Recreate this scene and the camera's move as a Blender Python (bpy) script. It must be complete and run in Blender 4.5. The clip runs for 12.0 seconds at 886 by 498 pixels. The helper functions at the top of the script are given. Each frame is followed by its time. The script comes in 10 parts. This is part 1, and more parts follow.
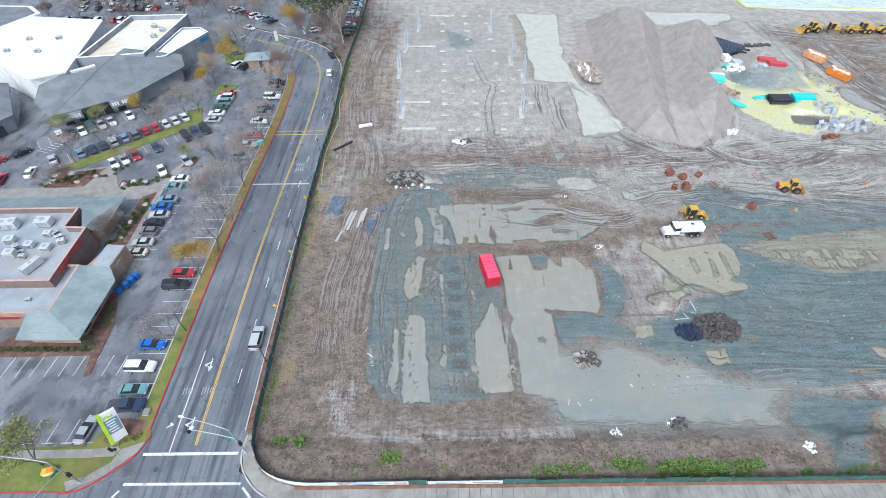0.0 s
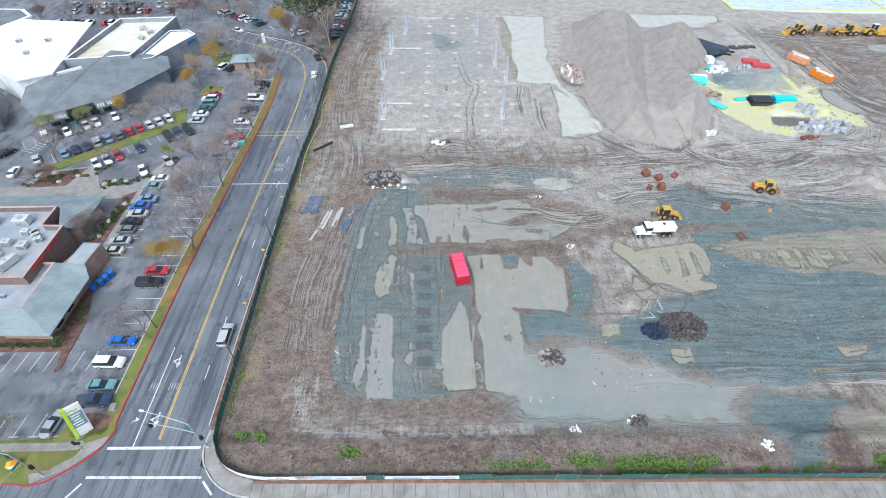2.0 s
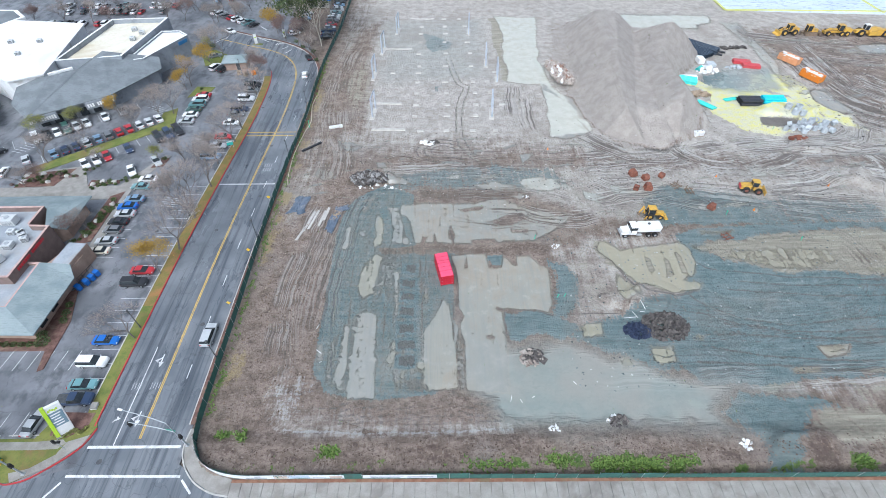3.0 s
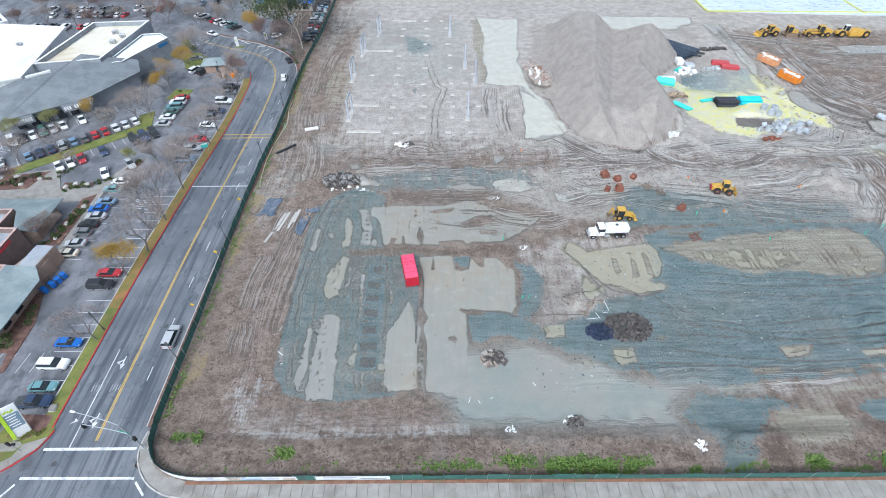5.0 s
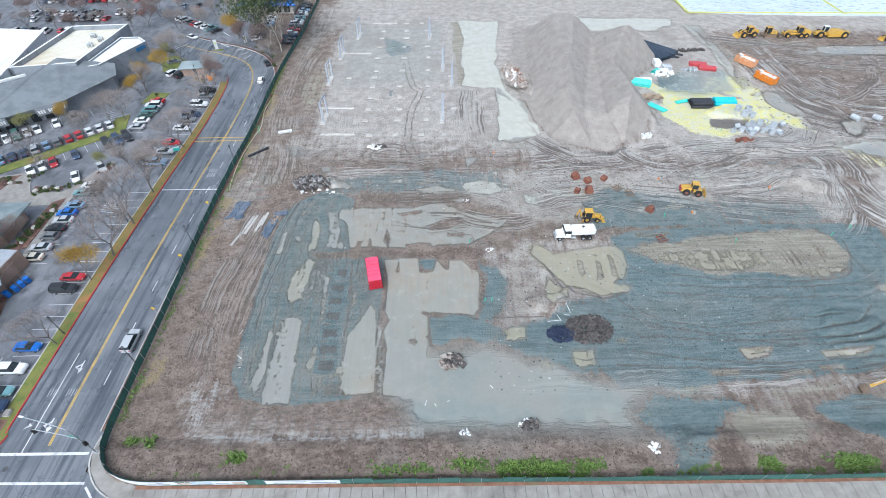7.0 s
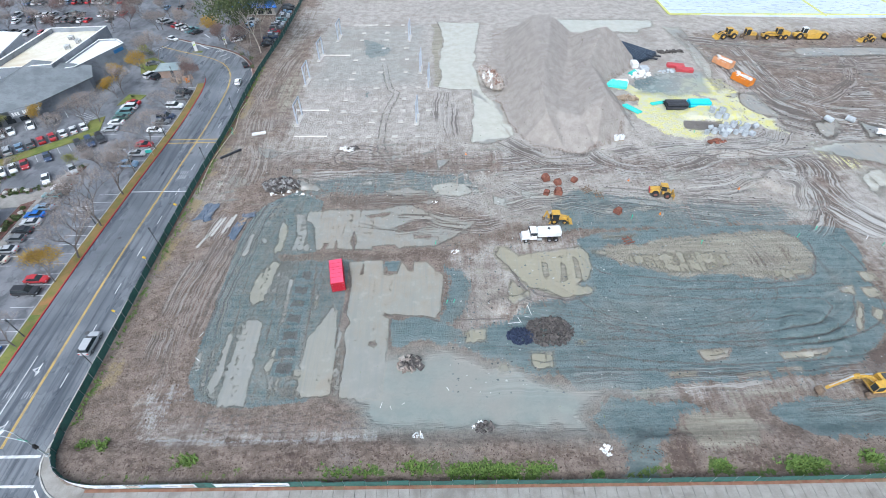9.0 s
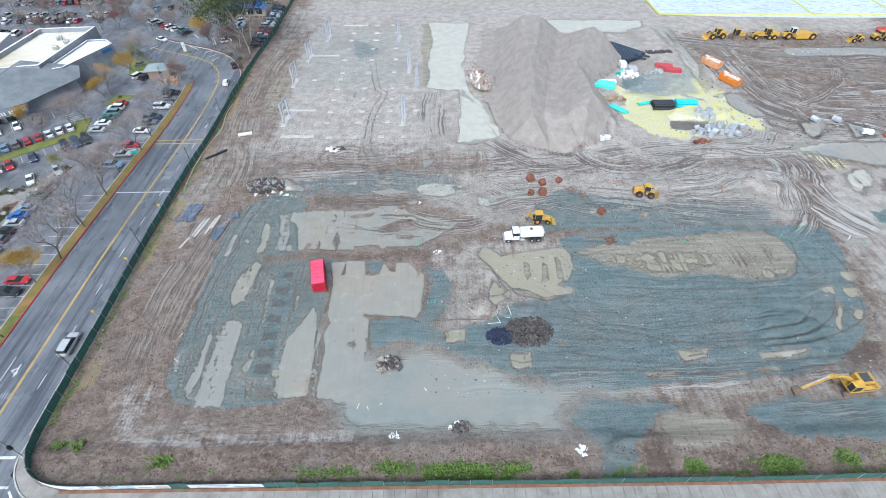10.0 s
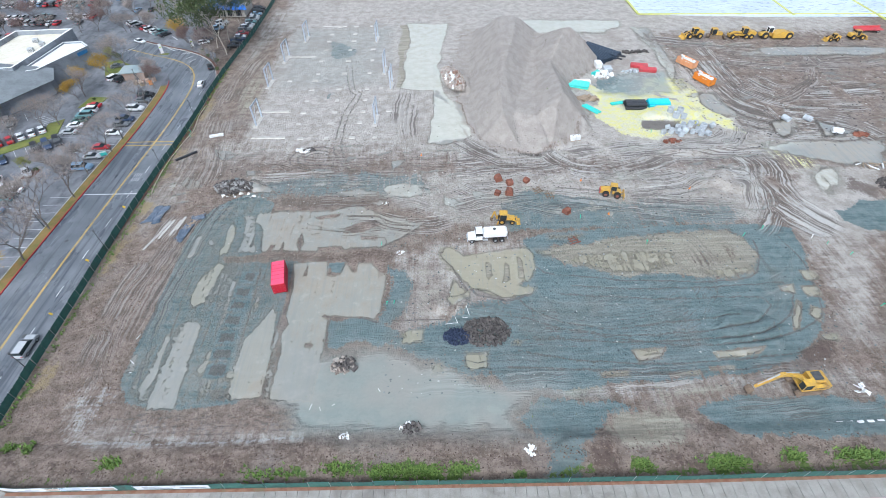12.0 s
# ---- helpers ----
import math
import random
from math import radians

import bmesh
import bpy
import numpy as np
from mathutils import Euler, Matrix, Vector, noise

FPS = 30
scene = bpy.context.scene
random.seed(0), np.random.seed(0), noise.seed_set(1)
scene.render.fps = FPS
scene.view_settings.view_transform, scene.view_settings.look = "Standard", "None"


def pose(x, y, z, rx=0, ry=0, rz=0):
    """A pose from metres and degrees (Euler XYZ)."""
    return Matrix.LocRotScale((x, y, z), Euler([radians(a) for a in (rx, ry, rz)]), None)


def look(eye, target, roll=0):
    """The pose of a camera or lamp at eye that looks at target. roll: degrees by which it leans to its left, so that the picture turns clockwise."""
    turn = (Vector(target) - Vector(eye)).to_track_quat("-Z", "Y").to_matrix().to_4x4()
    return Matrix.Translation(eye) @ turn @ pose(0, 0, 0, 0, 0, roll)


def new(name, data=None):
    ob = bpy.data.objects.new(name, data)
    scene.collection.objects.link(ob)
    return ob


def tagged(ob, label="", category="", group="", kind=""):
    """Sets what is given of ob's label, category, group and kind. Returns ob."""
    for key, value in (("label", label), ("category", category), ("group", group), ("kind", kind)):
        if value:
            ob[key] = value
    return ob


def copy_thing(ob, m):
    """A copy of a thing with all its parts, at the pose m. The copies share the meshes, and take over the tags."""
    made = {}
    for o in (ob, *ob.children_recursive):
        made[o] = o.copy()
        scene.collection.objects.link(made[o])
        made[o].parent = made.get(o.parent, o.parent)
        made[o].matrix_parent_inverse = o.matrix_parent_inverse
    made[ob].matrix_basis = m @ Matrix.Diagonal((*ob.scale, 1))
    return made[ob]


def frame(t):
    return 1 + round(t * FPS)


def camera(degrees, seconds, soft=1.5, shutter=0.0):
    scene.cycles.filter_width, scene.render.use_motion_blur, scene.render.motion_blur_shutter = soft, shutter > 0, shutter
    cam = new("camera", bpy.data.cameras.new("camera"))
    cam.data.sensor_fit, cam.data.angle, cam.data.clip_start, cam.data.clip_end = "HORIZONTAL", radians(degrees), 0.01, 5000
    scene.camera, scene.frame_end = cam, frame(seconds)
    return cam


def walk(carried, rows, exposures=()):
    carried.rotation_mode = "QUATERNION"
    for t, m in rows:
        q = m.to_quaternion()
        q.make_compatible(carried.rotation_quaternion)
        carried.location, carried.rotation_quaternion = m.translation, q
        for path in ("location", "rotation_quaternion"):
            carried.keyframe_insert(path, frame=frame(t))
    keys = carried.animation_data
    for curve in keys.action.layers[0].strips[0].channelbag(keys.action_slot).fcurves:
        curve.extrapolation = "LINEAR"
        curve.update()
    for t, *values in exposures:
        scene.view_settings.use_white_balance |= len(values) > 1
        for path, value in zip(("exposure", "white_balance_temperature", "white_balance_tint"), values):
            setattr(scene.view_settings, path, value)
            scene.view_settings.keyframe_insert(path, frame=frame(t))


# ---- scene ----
cam = camera(85.8, 12.0, soft=0.8)
PATH = [
    (0, (-12.023, -55.792, 70.082), (-11.985, -54.423, 68.624), 0.2),
    (0.5, (-10.382, -56.117, 70.112), (-10.349, -54.746, 68.656), 0.2),
    (1, (-8.784, -56.46, 70.152), (-8.756, -55.087, 68.698), 0.0),
    (1.5, (-7.251, -56.76, 70.172), (-7.227, -55.384, 68.721), -0.1),
    (2, (-5.75, -57.002, 70.203), (-5.727, -55.625, 68.753), -0.1),
    (2.5, (-4.207, -57.175, 70.225), (-4.185, -55.798, 68.776), -0.2),
    (3, (-2.603, -57.311, 70.242), (-2.583, -55.932, 68.794), -0.2),
    (5, (4.048, -57.531, 70.329), (4.066, -56.147, 68.885), -0.4),
    (5.5, (5.778, -57.51, 70.34), (5.797, -56.126, 68.897), -0.4),
    (6, (7.476, -57.507, 70.355), (7.495, -56.121, 68.913), -0.4),
    (6.5, (9.203, -57.501, 70.37), (9.222, -56.113, 68.93), -0.5),
    (7, (10.959, -57.463, 70.365), (10.978, -56.074, 68.925), -0.6),
    (9, (17.895, -57.44, 70.466), (17.916, -56.049, 69.029), -0.6),
    (9.5, (19.631, -57.466, 70.483), (19.653, -56.075, 69.046), -0.6),
    (10, (21.407, -57.495, 70.47), (21.43, -56.103, 69.033), -0.6),
    (10.5, (23.23, -57.605, 70.478), (23.253, -56.213, 69.042), -0.7),
    (11, (25.111, -57.692, 70.472), (25.133, -56.299, 69.037), -0.8),
    (11.5, (27.002, -57.745, 70.473), (27.025, -56.351, 69.039), -0.8),
    (12, (28.872, -57.762, 70.472), (28.897, -56.369, 69.037), -0.8),
]
walk(cam, [(t, look(eye, target, roll)) for t, eye, target, roll in PATH], [(0, 0.33, 5600, 6.5), (12, 0.33, 5600, 6.5)])

# ---- light ----
world = bpy.data.worlds.new("overcast_sky")
scene.world = world
world.use_nodes = True
wn = world.node_tree
sky = wn.nodes.new("ShaderNodeTexSky")
sky.sky_type = "NISHITA"
sky.sun_disc = False
sky.sun_elevation = radians(50)
sky.sun_rotation = radians(200)
sky.air_density = 1.0
sky.dust_density = 6.0
hsv = wn.nodes.new("ShaderNodeHueSaturation")
hsv.inputs["Saturation"].default_value = 0.45
wn.links.new(sky.outputs["Color"], hsv.inputs["Color"])
wn.links.new(hsv.outputs["Color"], wn.nodes["Background"].inputs["Color"])
wn.nodes["Background"].inputs["Strength"].default_value = 0.16
sun_data = bpy.data.lights.new("sun", "SUN")
sun_data.energy = 0.85
sun_data.angle = radians(55)
sun_data.color = (1.0, 0.98, 0.95)
sun = new("sun", sun_data)
sun.matrix_world = look((-18, -48, 80), (0, 0, 0))


# ---- materials ----
class Nodes:
    """Small helper that wires shader nodes."""

    def __init__(self, name):
        self.mat = bpy.data.materials.new(name)
        self.mat.use_nodes = True
        self.t = self.mat.node_tree
        self.bsdf = self.t.nodes["Principled BSDF"]
        self.pos = self.add("ShaderNodeNewGeometry").outputs["Position"]

    def add(self, kind):
        return self.t.nodes.new(kind)

    def put(self, value, socket):
        if isinstance(value, bpy.types.NodeSocket):
            self.t.links.new(value, socket)
        else:
            socket.default_value = (*value, 1.0) if isinstance(value, tuple) and len(value) == 3 and len(socket.default_value) == 4 else value

    def noise(self, scale, detail=4.0, rough=0.6, stretch=None, distort=0.0):
        n = self.add("ShaderNodeTexNoise")
        v = self.pos
        if stretch:
            m = self.add("ShaderNodeVectorMath")
            m.operation = "MULTIPLY"
            self.put(v, m.inputs[0])
            m.inputs[1].default_value = stretch
            v = m.outputs[0]
        self.put(v, n.inputs["Vector"])
        n.inputs["Scale"].default_value = scale
        n.inputs["Detail"].default_value = detail
        n.inputs["Roughness"].default_value = rough
        n.inputs["Distortion"].default_value = distort
        return n.outputs["Fac"]

    def ramp(self, fac, lo, hi, a=0.0, b=1.0):
        r = self.add("ShaderNodeMapRange")
        r.interpolation_type = "SMOOTHSTEP"
        self.put(fac, r.inputs["Value"])
        for k, v in zip(("From Min", "From Max", "To Min", "To Max"), (lo, hi, a, b)):
            r.inputs[k].default_value = v
        return r.outputs["Result"]

    def mix(self, fac, a, b, mode="MIX"):
        m = self.add("ShaderNodeMix")
        m.data_type = "RGBA"
        m.blend_type = mode
        self.put(fac, m.inputs["Factor"])
        self.put(a, m.inputs["A"]) if not hasattr(a, "node") else self.t.links.new(a, m.inputs[6])
        if not hasattr(a, "node"):
            m.inputs[6].default_value = (*a, 1.0)
        if hasattr(b, "node"):
            self.t.links.new(b, m.inputs[7])
        else:
            m.inputs[7].default_value = (*b, 1.0)
        return m.outputs[2]

    def math(self, op, a, b=0.0, c=0.0):
        m = self.add("ShaderNodeMath")
        m.operation = op
        for v, s in zip((a, b, c), m.inputs):
            self.put(v, s)
        return m.outputs[0]

    def attr(self, name):
        n = self.add("ShaderNodeAttribute")
        n.attribute_name = name
        return n

    def random(self):
        return self.add("ShaderNodeObjectInfo").outputs["Random"]

    def finish(self, color, rough=0.8, metal=0.0, bump=None, strength=0.3, distance=0.05, spec=0.5):
        self.put(color, self.bsdf.inputs["Base Color"])
        self.put(rough, self.bsdf.inputs["Roughness"])
        self.put(metal, self.bsdf.inputs["Metallic"])
        self.bsdf.inputs["Specular IOR Level"].default_value = spec
        if bump is not None:
            b = self.add("ShaderNodeBump")
            b.inputs["Strength"].default_value = strength
            b.inputs["Distance"].default_value = distance
            self.put(bump, b.inputs["Height"])
            self.t.links.new(b.outputs["Normal"], self.bsdf.inputs["Normal"])
        return self.mat


def surface(name, a, b, scale=1.0, rough=0.8, metal=0.0, bump=0.2, fine=12.0, dirt=None, stretch=None, spec=0.5):
    """Two colours mixed by a coarse and a fine noise, with a fine relief."""
    n = Nodes(name)
    coarse, grain = n.noise(scale, 4, 0.6, stretch), n.noise(scale * fine, 3, 0.6, stretch)
    f = n.ramp(n.math("ADD", n.math("MULTIPLY", coarse, 0.65), n.math("MULTIPLY", grain, 0.35)), 0.36, 0.64)
    c = n.mix(f, a, b)
    if dirt:
        c = n.mix(n.ramp(n.noise(scale * 0.35, 5, 0.65, None, 0.6), 0.5, 0.72), c, dirt)
    r = n.ramp(grain, 0.3, 0.7, max(0.02, rough - 0.12), min(1.0, rough + 0.1))
    return n.finish(c, r, metal, grain, bump, 0.02, spec)


# wet asphalt: bands along the wheel tracks, cracks and tar patches
def asphalt(name, a, b, dark, wet_lo=0.25, streak=(0.9, 0.03, 1.0)):
    n = Nodes(name)
    coarse, fine = n.noise(0.12, 5, 0.6), n.noise(9.0, 3, 0.7)
    streaks = n.noise(1.0, 4, 0.6, streak)
    c = n.mix(n.ramp(coarse, 0.38, 0.62), a, b)
    c = n.mix(n.ramp(streaks, 0.46, 0.66), c, dark)
    c = n.mix(n.math("MULTIPLY", n.ramp(fine, 0.45, 0.75), 0.35), c, (0.16, 0.165, 0.17))
    v = n.add("ShaderNodeTexVoronoi")
    v.feature = "DISTANCE_TO_EDGE"
    v.inputs["Scale"].default_value = 0.16
    warp = n.add("ShaderNodeVectorMath")
    warp.operation = "ADD"
    n.put(n.pos, warp.inputs[0])
    wob = n.add("ShaderNodeTexNoise")
    n.put(n.pos, wob.inputs["Vector"])
    wob.inputs["Scale"].default_value = 0.5
    scl = n.add("ShaderNodeVectorMath")
    scl.operation = "SCALE"
    n.put(wob.outputs["Color"], scl.inputs[0])
    scl.inputs["Scale"].default_value = 3.0
    n.put(scl.outputs[0], warp.inputs[1])
    n.put(warp.outputs[0], v.inputs["Vector"])
    c = n.mix(n.ramp(v.outputs["Distance"], 0.010, 0.004, 0.0, 0.28), c, (0.02, 0.02, 0.022))
    rough = n.ramp(n.noise(0.25, 4, 0.6, (1, 0.3, 1)), 0.4, 0.62, wet_lo, 0.6)
    return n.finish(c, rough, 0.0, fine, 0.25, 0.01)


M_ROAD = asphalt("road_asphalt", (0.135, 0.15, 0.17), (0.195, 0.21, 0.23), (0.07, 0.081, 0.098))
M_LOT = asphalt("lot_asphalt", (0.14, 0.146, 0.16), (0.225, 0.232, 0.25), (0.088, 0.094, 0.106), 0.3, (0.35, 0.25, 1.0))
M_CONC = surface("pavement_concrete", (0.24, 0.227, 0.207), (0.33, 0.315, 0.293), 0.5, 0.8, dirt=(0.19, 0.175, 0.16))
M_KERB = surface("kerb_concrete", (0.40, 0.39, 0.37), (0.52, 0.51, 0.48), 0.9, 0.8, dirt=(0.24, 0.23, 0.21))
M_RED_KERB = surface("red_kerb_paint", (0.38, 0.028, 0.035), (0.46, 0.05, 0.05), 0.8, 0.7, dirt=(0.26, 0.08, 0.075))
M_LINE = surface("worn_white_road_paint", (0.72, 0.73, 0.74), (0.58, 0.59, 0.60), 1.5, 0.7, dirt=(0.35, 0.36, 0.37))
M_YELLOW_LINE = surface("worn_yellow_road_paint", (0.62, 0.42, 0.08), (0.50, 0.34, 0.10), 1.5, 0.7, dirt=(0.30, 0.24, 0.13))
M_TURF = surface("verge_turf", (0.105, 0.145, 0.03), (0.205, 0.21, 0.055), 0.35, 0.95, bump=0.8, fine=10, dirt=(0.20, 0.135, 0.06))
M_LITTER = surface("leaf_litter_turf", (0.26, 0.165, 0.06), (0.15, 0.15, 0.04), 0.5, 0.95, bump=0.8, fine=12, dirt=(0.31, 0.16, 0.06))
M_BARK = surface("bark_mulch", (0.10, 0.05, 0.04), (0.19, 0.11, 0.09), 1.2, 0.95, bump=0.8, dirt=(0.24, 0.17, 0.12))
M_MESH = surface("green_fence_mesh", (0.035, 0.11, 0.095), (0.055, 0.15, 0.125), 0.9, 0.75, fine=20, dirt=(0.05, 0.09, 0.08))
M_STEEL = surface("galvanised_steel", (0.42, 0.44, 0.46), (0.55, 0.57, 0.59), 3, 0.45, 0.6)
M_WHITE = surface("white_paint", (0.78, 0.79, 0.79), (0.70, 0.71, 0.71), 0.8, 0.45, dirt=(0.55, 0.53, 0.49))
M_DARK = surface("dark_grey_metal", (0.05, 0.055, 0.06), (0.09, 0.095, 0.1), 2, 0.5)
M_BLACK = surface("black_rubber", (0.018, 0.018, 0.02), (0.035, 0.034, 0.033), 3, 0.8)
M_RED_BOX = surface("red_container_paint", (0.52, 0.012, 0.035), (0.44, 0.01, 0.03), 0.8, 0.45, dirt=(0.35, 0.02, 0.03))


def ground_material():
    n = Nodes("site_soil")
    layers = []
    for name in ("marks_a", "marks_b", "marks_c", "marks_d"):
        at, sep = n.attr(name), n.add("ShaderNodeSeparateColor")
        n.put(at.outputs["Color"], sep.inputs[0])
        layers += [*sep.outputs, at.outputs["Alpha"]]
    rock, water, grass, straw, yellow, pale, rut, film, spoil, tan, dark, foam, across, along, churn, tone = layers
    n_big, n_mid, n_fine, n_grit = n.noise(0.06, 5, 0.6), n.noise(0.4, 6, 0.65), n.noise(1.9, 6, 0.72), n.noise(8, 4, 0.75)
    n_long = n.noise(1.0, 6, 0.68, (0.10, 1.1, 1.0), 0.5)
    n_row = n.noise(1.0, 6, 0.68, (1.2, 0.07, 1.0), 0.4)
    n_clod = n.noise(0.75, 8, 0.78, (0.7, 1.15, 1.0), 1.4)
    half = lambda v, k: n.math("MULTIPLY", n.math("SUBTRACT", v, 0.5), k)
    edge = n.math("ADD", n.math("ADD", half(n_fine, 1.5), half(n_mid, 0.6)), n.math("ADD", half(n_row, 1.3), half(n_long, 0.5)))

    def sharp(v, lo=0.40, hi=0.60, k=0.8):
        return n.ramp(n.math("ADD", v, n.math("MULTIPLY", edge, k)), lo, hi)

    # bare clay soil
    soil = n.mix(n.ramp(n_mid, 0.36, 0.64), (0.183, 0.14, 0.113), (0.305, 0.245, 0.203))
    soil = n.mix(n.ramp(n_fine, 0.51, 0.66, 0.0, 0.8), soil, (0.10, 0.071, 0.058))
    soil = n.mix(n.ramp(n_fine, 0.45, 0.32, 0.0, 0.7), soil, (0.38, 0.315, 0.265))
    soil = n.mix(n.ramp(n_big, 0.5, 0.7, 0.0, 0.6), soil, (0.245, 0.222, 0.205))
    soil = n.mix(n.ramp(n_grit, 0.60, 0.74, 0.0, 0.6), soil, (0.43, 0.37, 0.31))
    soil = n.mix(n.ramp(n_clod, 0.53, 0.62, 0.0, 0.7), soil, (0.085, 0.062, 0.05))
    soil = n.mix(n.ramp(n_clod, 0.44, 0.37, 0.0, 0.7), soil, (0.35, 0.29, 0.24))
    # pale compacted mud
    mud = n.mix(n.ramp(n_mid, 0.36, 0.66), (0.38, 0.347, 0.31), (0.53, 0.50, 0.46))
    mud = n.mix(n.ramp(n_fine, 0.50, 0.70, 0.0, 0.5), mud, (0.225, 0.192, 0.165))
    mud = n.mix(n.ramp(n_long, 0.56, 0.74, 0.0, 0.45), mud, (0.54, 0.515, 0.475))
    mud = n.mix(n.ramp(n_big, 0.5, 0.66, 0.0, 0.5), mud, (0.30, 0.26, 0.222))
    mud = n.mix(n.ramp(n_clod, 0.55, 0.66, 0.0, 0.6), mud, (0.20, 0.172, 0.15))
    mud = n.mix(n.ramp(n_clod, 0.42, 0.34, 0.0, 0.6), mud, (0.55, 0.525, 0.485))
    c = n.mix(sharp(pale, 0.25, 0.75), soil, mud)
    # tipped spoil: plain warm grey, streaked by the tipping
    heap = n.mix(n.ramp(n_mid, 0.36, 0.64), (0.345, 0.312, 0.28), (0.42, 0.382, 0.345))
    heap = n.mix(n.ramp(n_row, 0.54, 0.72, 0.0, 0.4), heap, (0.27, 0.24, 0.213))
    c = n.mix(sharp(spoil, 0.3, 0.7), c, heap)
    # yellow-brown loam
    loam = n.mix(n.ramp(n_long, 0.38, 0.64), (0.275, 0.252, 0.20), (0.40, 0.372, 0.30))
    c = n.mix(sharp(tan, 0.3, 0.7, 1.0), c, loam)
    c = n.mix(n.math("MULTIPLY", sharp(straw, 0.35, 0.75), 0.8), c, n.mix(n_fine, (0.24, 0.18, 0.09), (0.45, 0.36, 0.20)))
    # crushed blue-green rock
    stone = n.mix(n.ramp(n_long, 0.28, 0.74), (0.105, 0.158, 0.164), (0.215, 0.275, 0.276))
    stone = n.mix(n.ramp(n_mid, 0.48, 0.72, 0.0, 0.55), stone, (0.215, 0.252, 0.25))
    stone = n.mix(n.ramp(n_fine, 0.53, 0.72, 0.0, 0.65), stone, (0.078, 0.102, 0.105))
    stone = n.mix(n.ramp(n_grit, 0.62, 0.76, 0.0, 0.5), stone, (0.30, 0.33, 0.33))
    stone = n.mix(n.ramp(n_big, 0.5, 0.68, 0.0, 0.4), stone, (0.19, 0.192, 0.17))
    stone = n.mix(n.ramp(n_long, 0.62, 0.74, 0.0, 0.4), stone, (0.27, 0.265, 0.235))
    stone = n.mix(n.ramp(n_clod, 0.56, 0.66, 0.0, 0.45), stone, (0.06, 0.083, 0.087))
    stone = n.mix(n.ramp(n_clod, 0.43, 0.35, 0.0, 0.45), stone, (0.24, 0.265, 0.255))
    rk = sharp(rock, 0.42, 0.58, 0.9)
    c = n.mix(rk, c, stone)
    # yellow sand
    sand = n.mix(n.ramp(n_mid, 0.38, 0.62), (0.72, 0.69, 0.27), (0.66, 0.65, 0.50))
    sand = n.mix(n.ramp(n_fine, 0.52, 0.7, 0.0, 0.4), sand, (0.50, 0.48, 0.36))
    c = n.mix(sharp(yellow, 0.42, 0.58, 1.0), c, sand)
    # wheel ruts and wet patches: a dark churned bed
    c = n.mix(n.math("MULTIPLY", sharp(rut, 0.35, 0.65, 0.7), 0.8), c, n.mix(n_fine, (0.072, 0.066, 0.062), (0.185, 0.165, 0.15)))
    c = n.mix(n.math("MULTIPLY", sharp(dark, 0.35, 0.65, 0.8), 0.75), c, n.mix(n_fine, (0.07, 0.05, 0.042), (0.15, 0.105, 0.085)))
    # churned belts: stripes that follow the wheels
    flow = n.add("ShaderNodeCombineXYZ")
    n.put(n.math("ADD", across, half(n_mid, 0.45)), flow.inputs[0])
    n.put(along, flow.inputs[1])
    stripe = n.add("ShaderNodeTexNoise")
    n.put(flow.outputs[0], stripe.inputs["Vector"])
    stripe.inputs["Scale"].default_value = 1.0
    stripe.inputs["Detail"].default_value = 1.5
    stripe.inputs["Roughness"].default_value = 0.65
    band = n.math("ADD", stripe.outputs["Fac"], n.math("ADD", half(n_fine, 0.16), half(n_mid, 0.12)))
    low = n.math("MULTIPLY", n.ramp(band, 0.475, 0.415), n.ramp(churn, 0.1, 0.6))
    high = n.math("MULTIPLY", n.math("MULTIPLY", n.ramp(band, 0.52, 0.56), n.ramp(churn, 0.1, 0.6)), n.math("SUBTRACT", 1.0, n.math("MULTIPLY", rk, 0.5)))
    c = n.mix(n.math("MULTIPLY", low, 0.74), c, n.mix(n_fine, (0.085, 0.076, 0.07), (0.19, 0.168, 0.15)))
    ridge = n.mix(tone, (0.33, 0.30, 0.272), (0.47, 0.455, 0.425))
    c = n.mix(n.math("MULTIPLY", high, n.math("ADD", 0.4, n.math("MULTIPLY", tone, 0.5))), c, ridge)
    # dried white scum
    c = n.mix(n.math("MULTIPLY", sharp(foam, 0.45, 0.75, 1.2), 0.7), c, (0.48, 0.48, 0.47))
    # thin film of silty water
    fm = n.ramp(n.math("ADD", film, n.math("ADD", half(n_long, 0.3), half(n_big, 0.5))), 0.10, 0.85, 0.0, 0.86)
    c = n.mix(fm, c, n.mix(n.ramp(n_big, 0.4, 0.62), (0.235, 0.278, 0.262), (0.285, 0.288, 0.262)))
    # opaque muddy puddles
    wet = n.math("SUBTRACT", water, n.math("MULTIPLY", low, 0.5))
    soak = n.math("MULTIPLY", sharp(wet, 0.12, 0.5, 0.7), 0.5)
    c = n.mix(soak, c, n.mix(n_mid, (0.22, 0.195, 0.155), (0.34, 0.315, 0.265)))
    wt = sharp(wet, 0.42, 0.58, 0.75)
    silt = n.math("ADD", n.math("MULTIPLY", n_mid, 0.45), n.math("ADD", n.math("MULTIPLY", n_big, 0.3), n.math("MULTIPLY", n_row, 0.25)))
    deep = n.math("ADD", 0.6, n.math("MULTIPLY", n.ramp(n.math("ADD", wet, half(silt, 3.0)), 0.45, 1.0), 0.37))
    pud = n.mix(n.ramp(n_big, 0.40, 0.62), (0.345, 0.322, 0.282), (0.315, 0.308, 0.285))
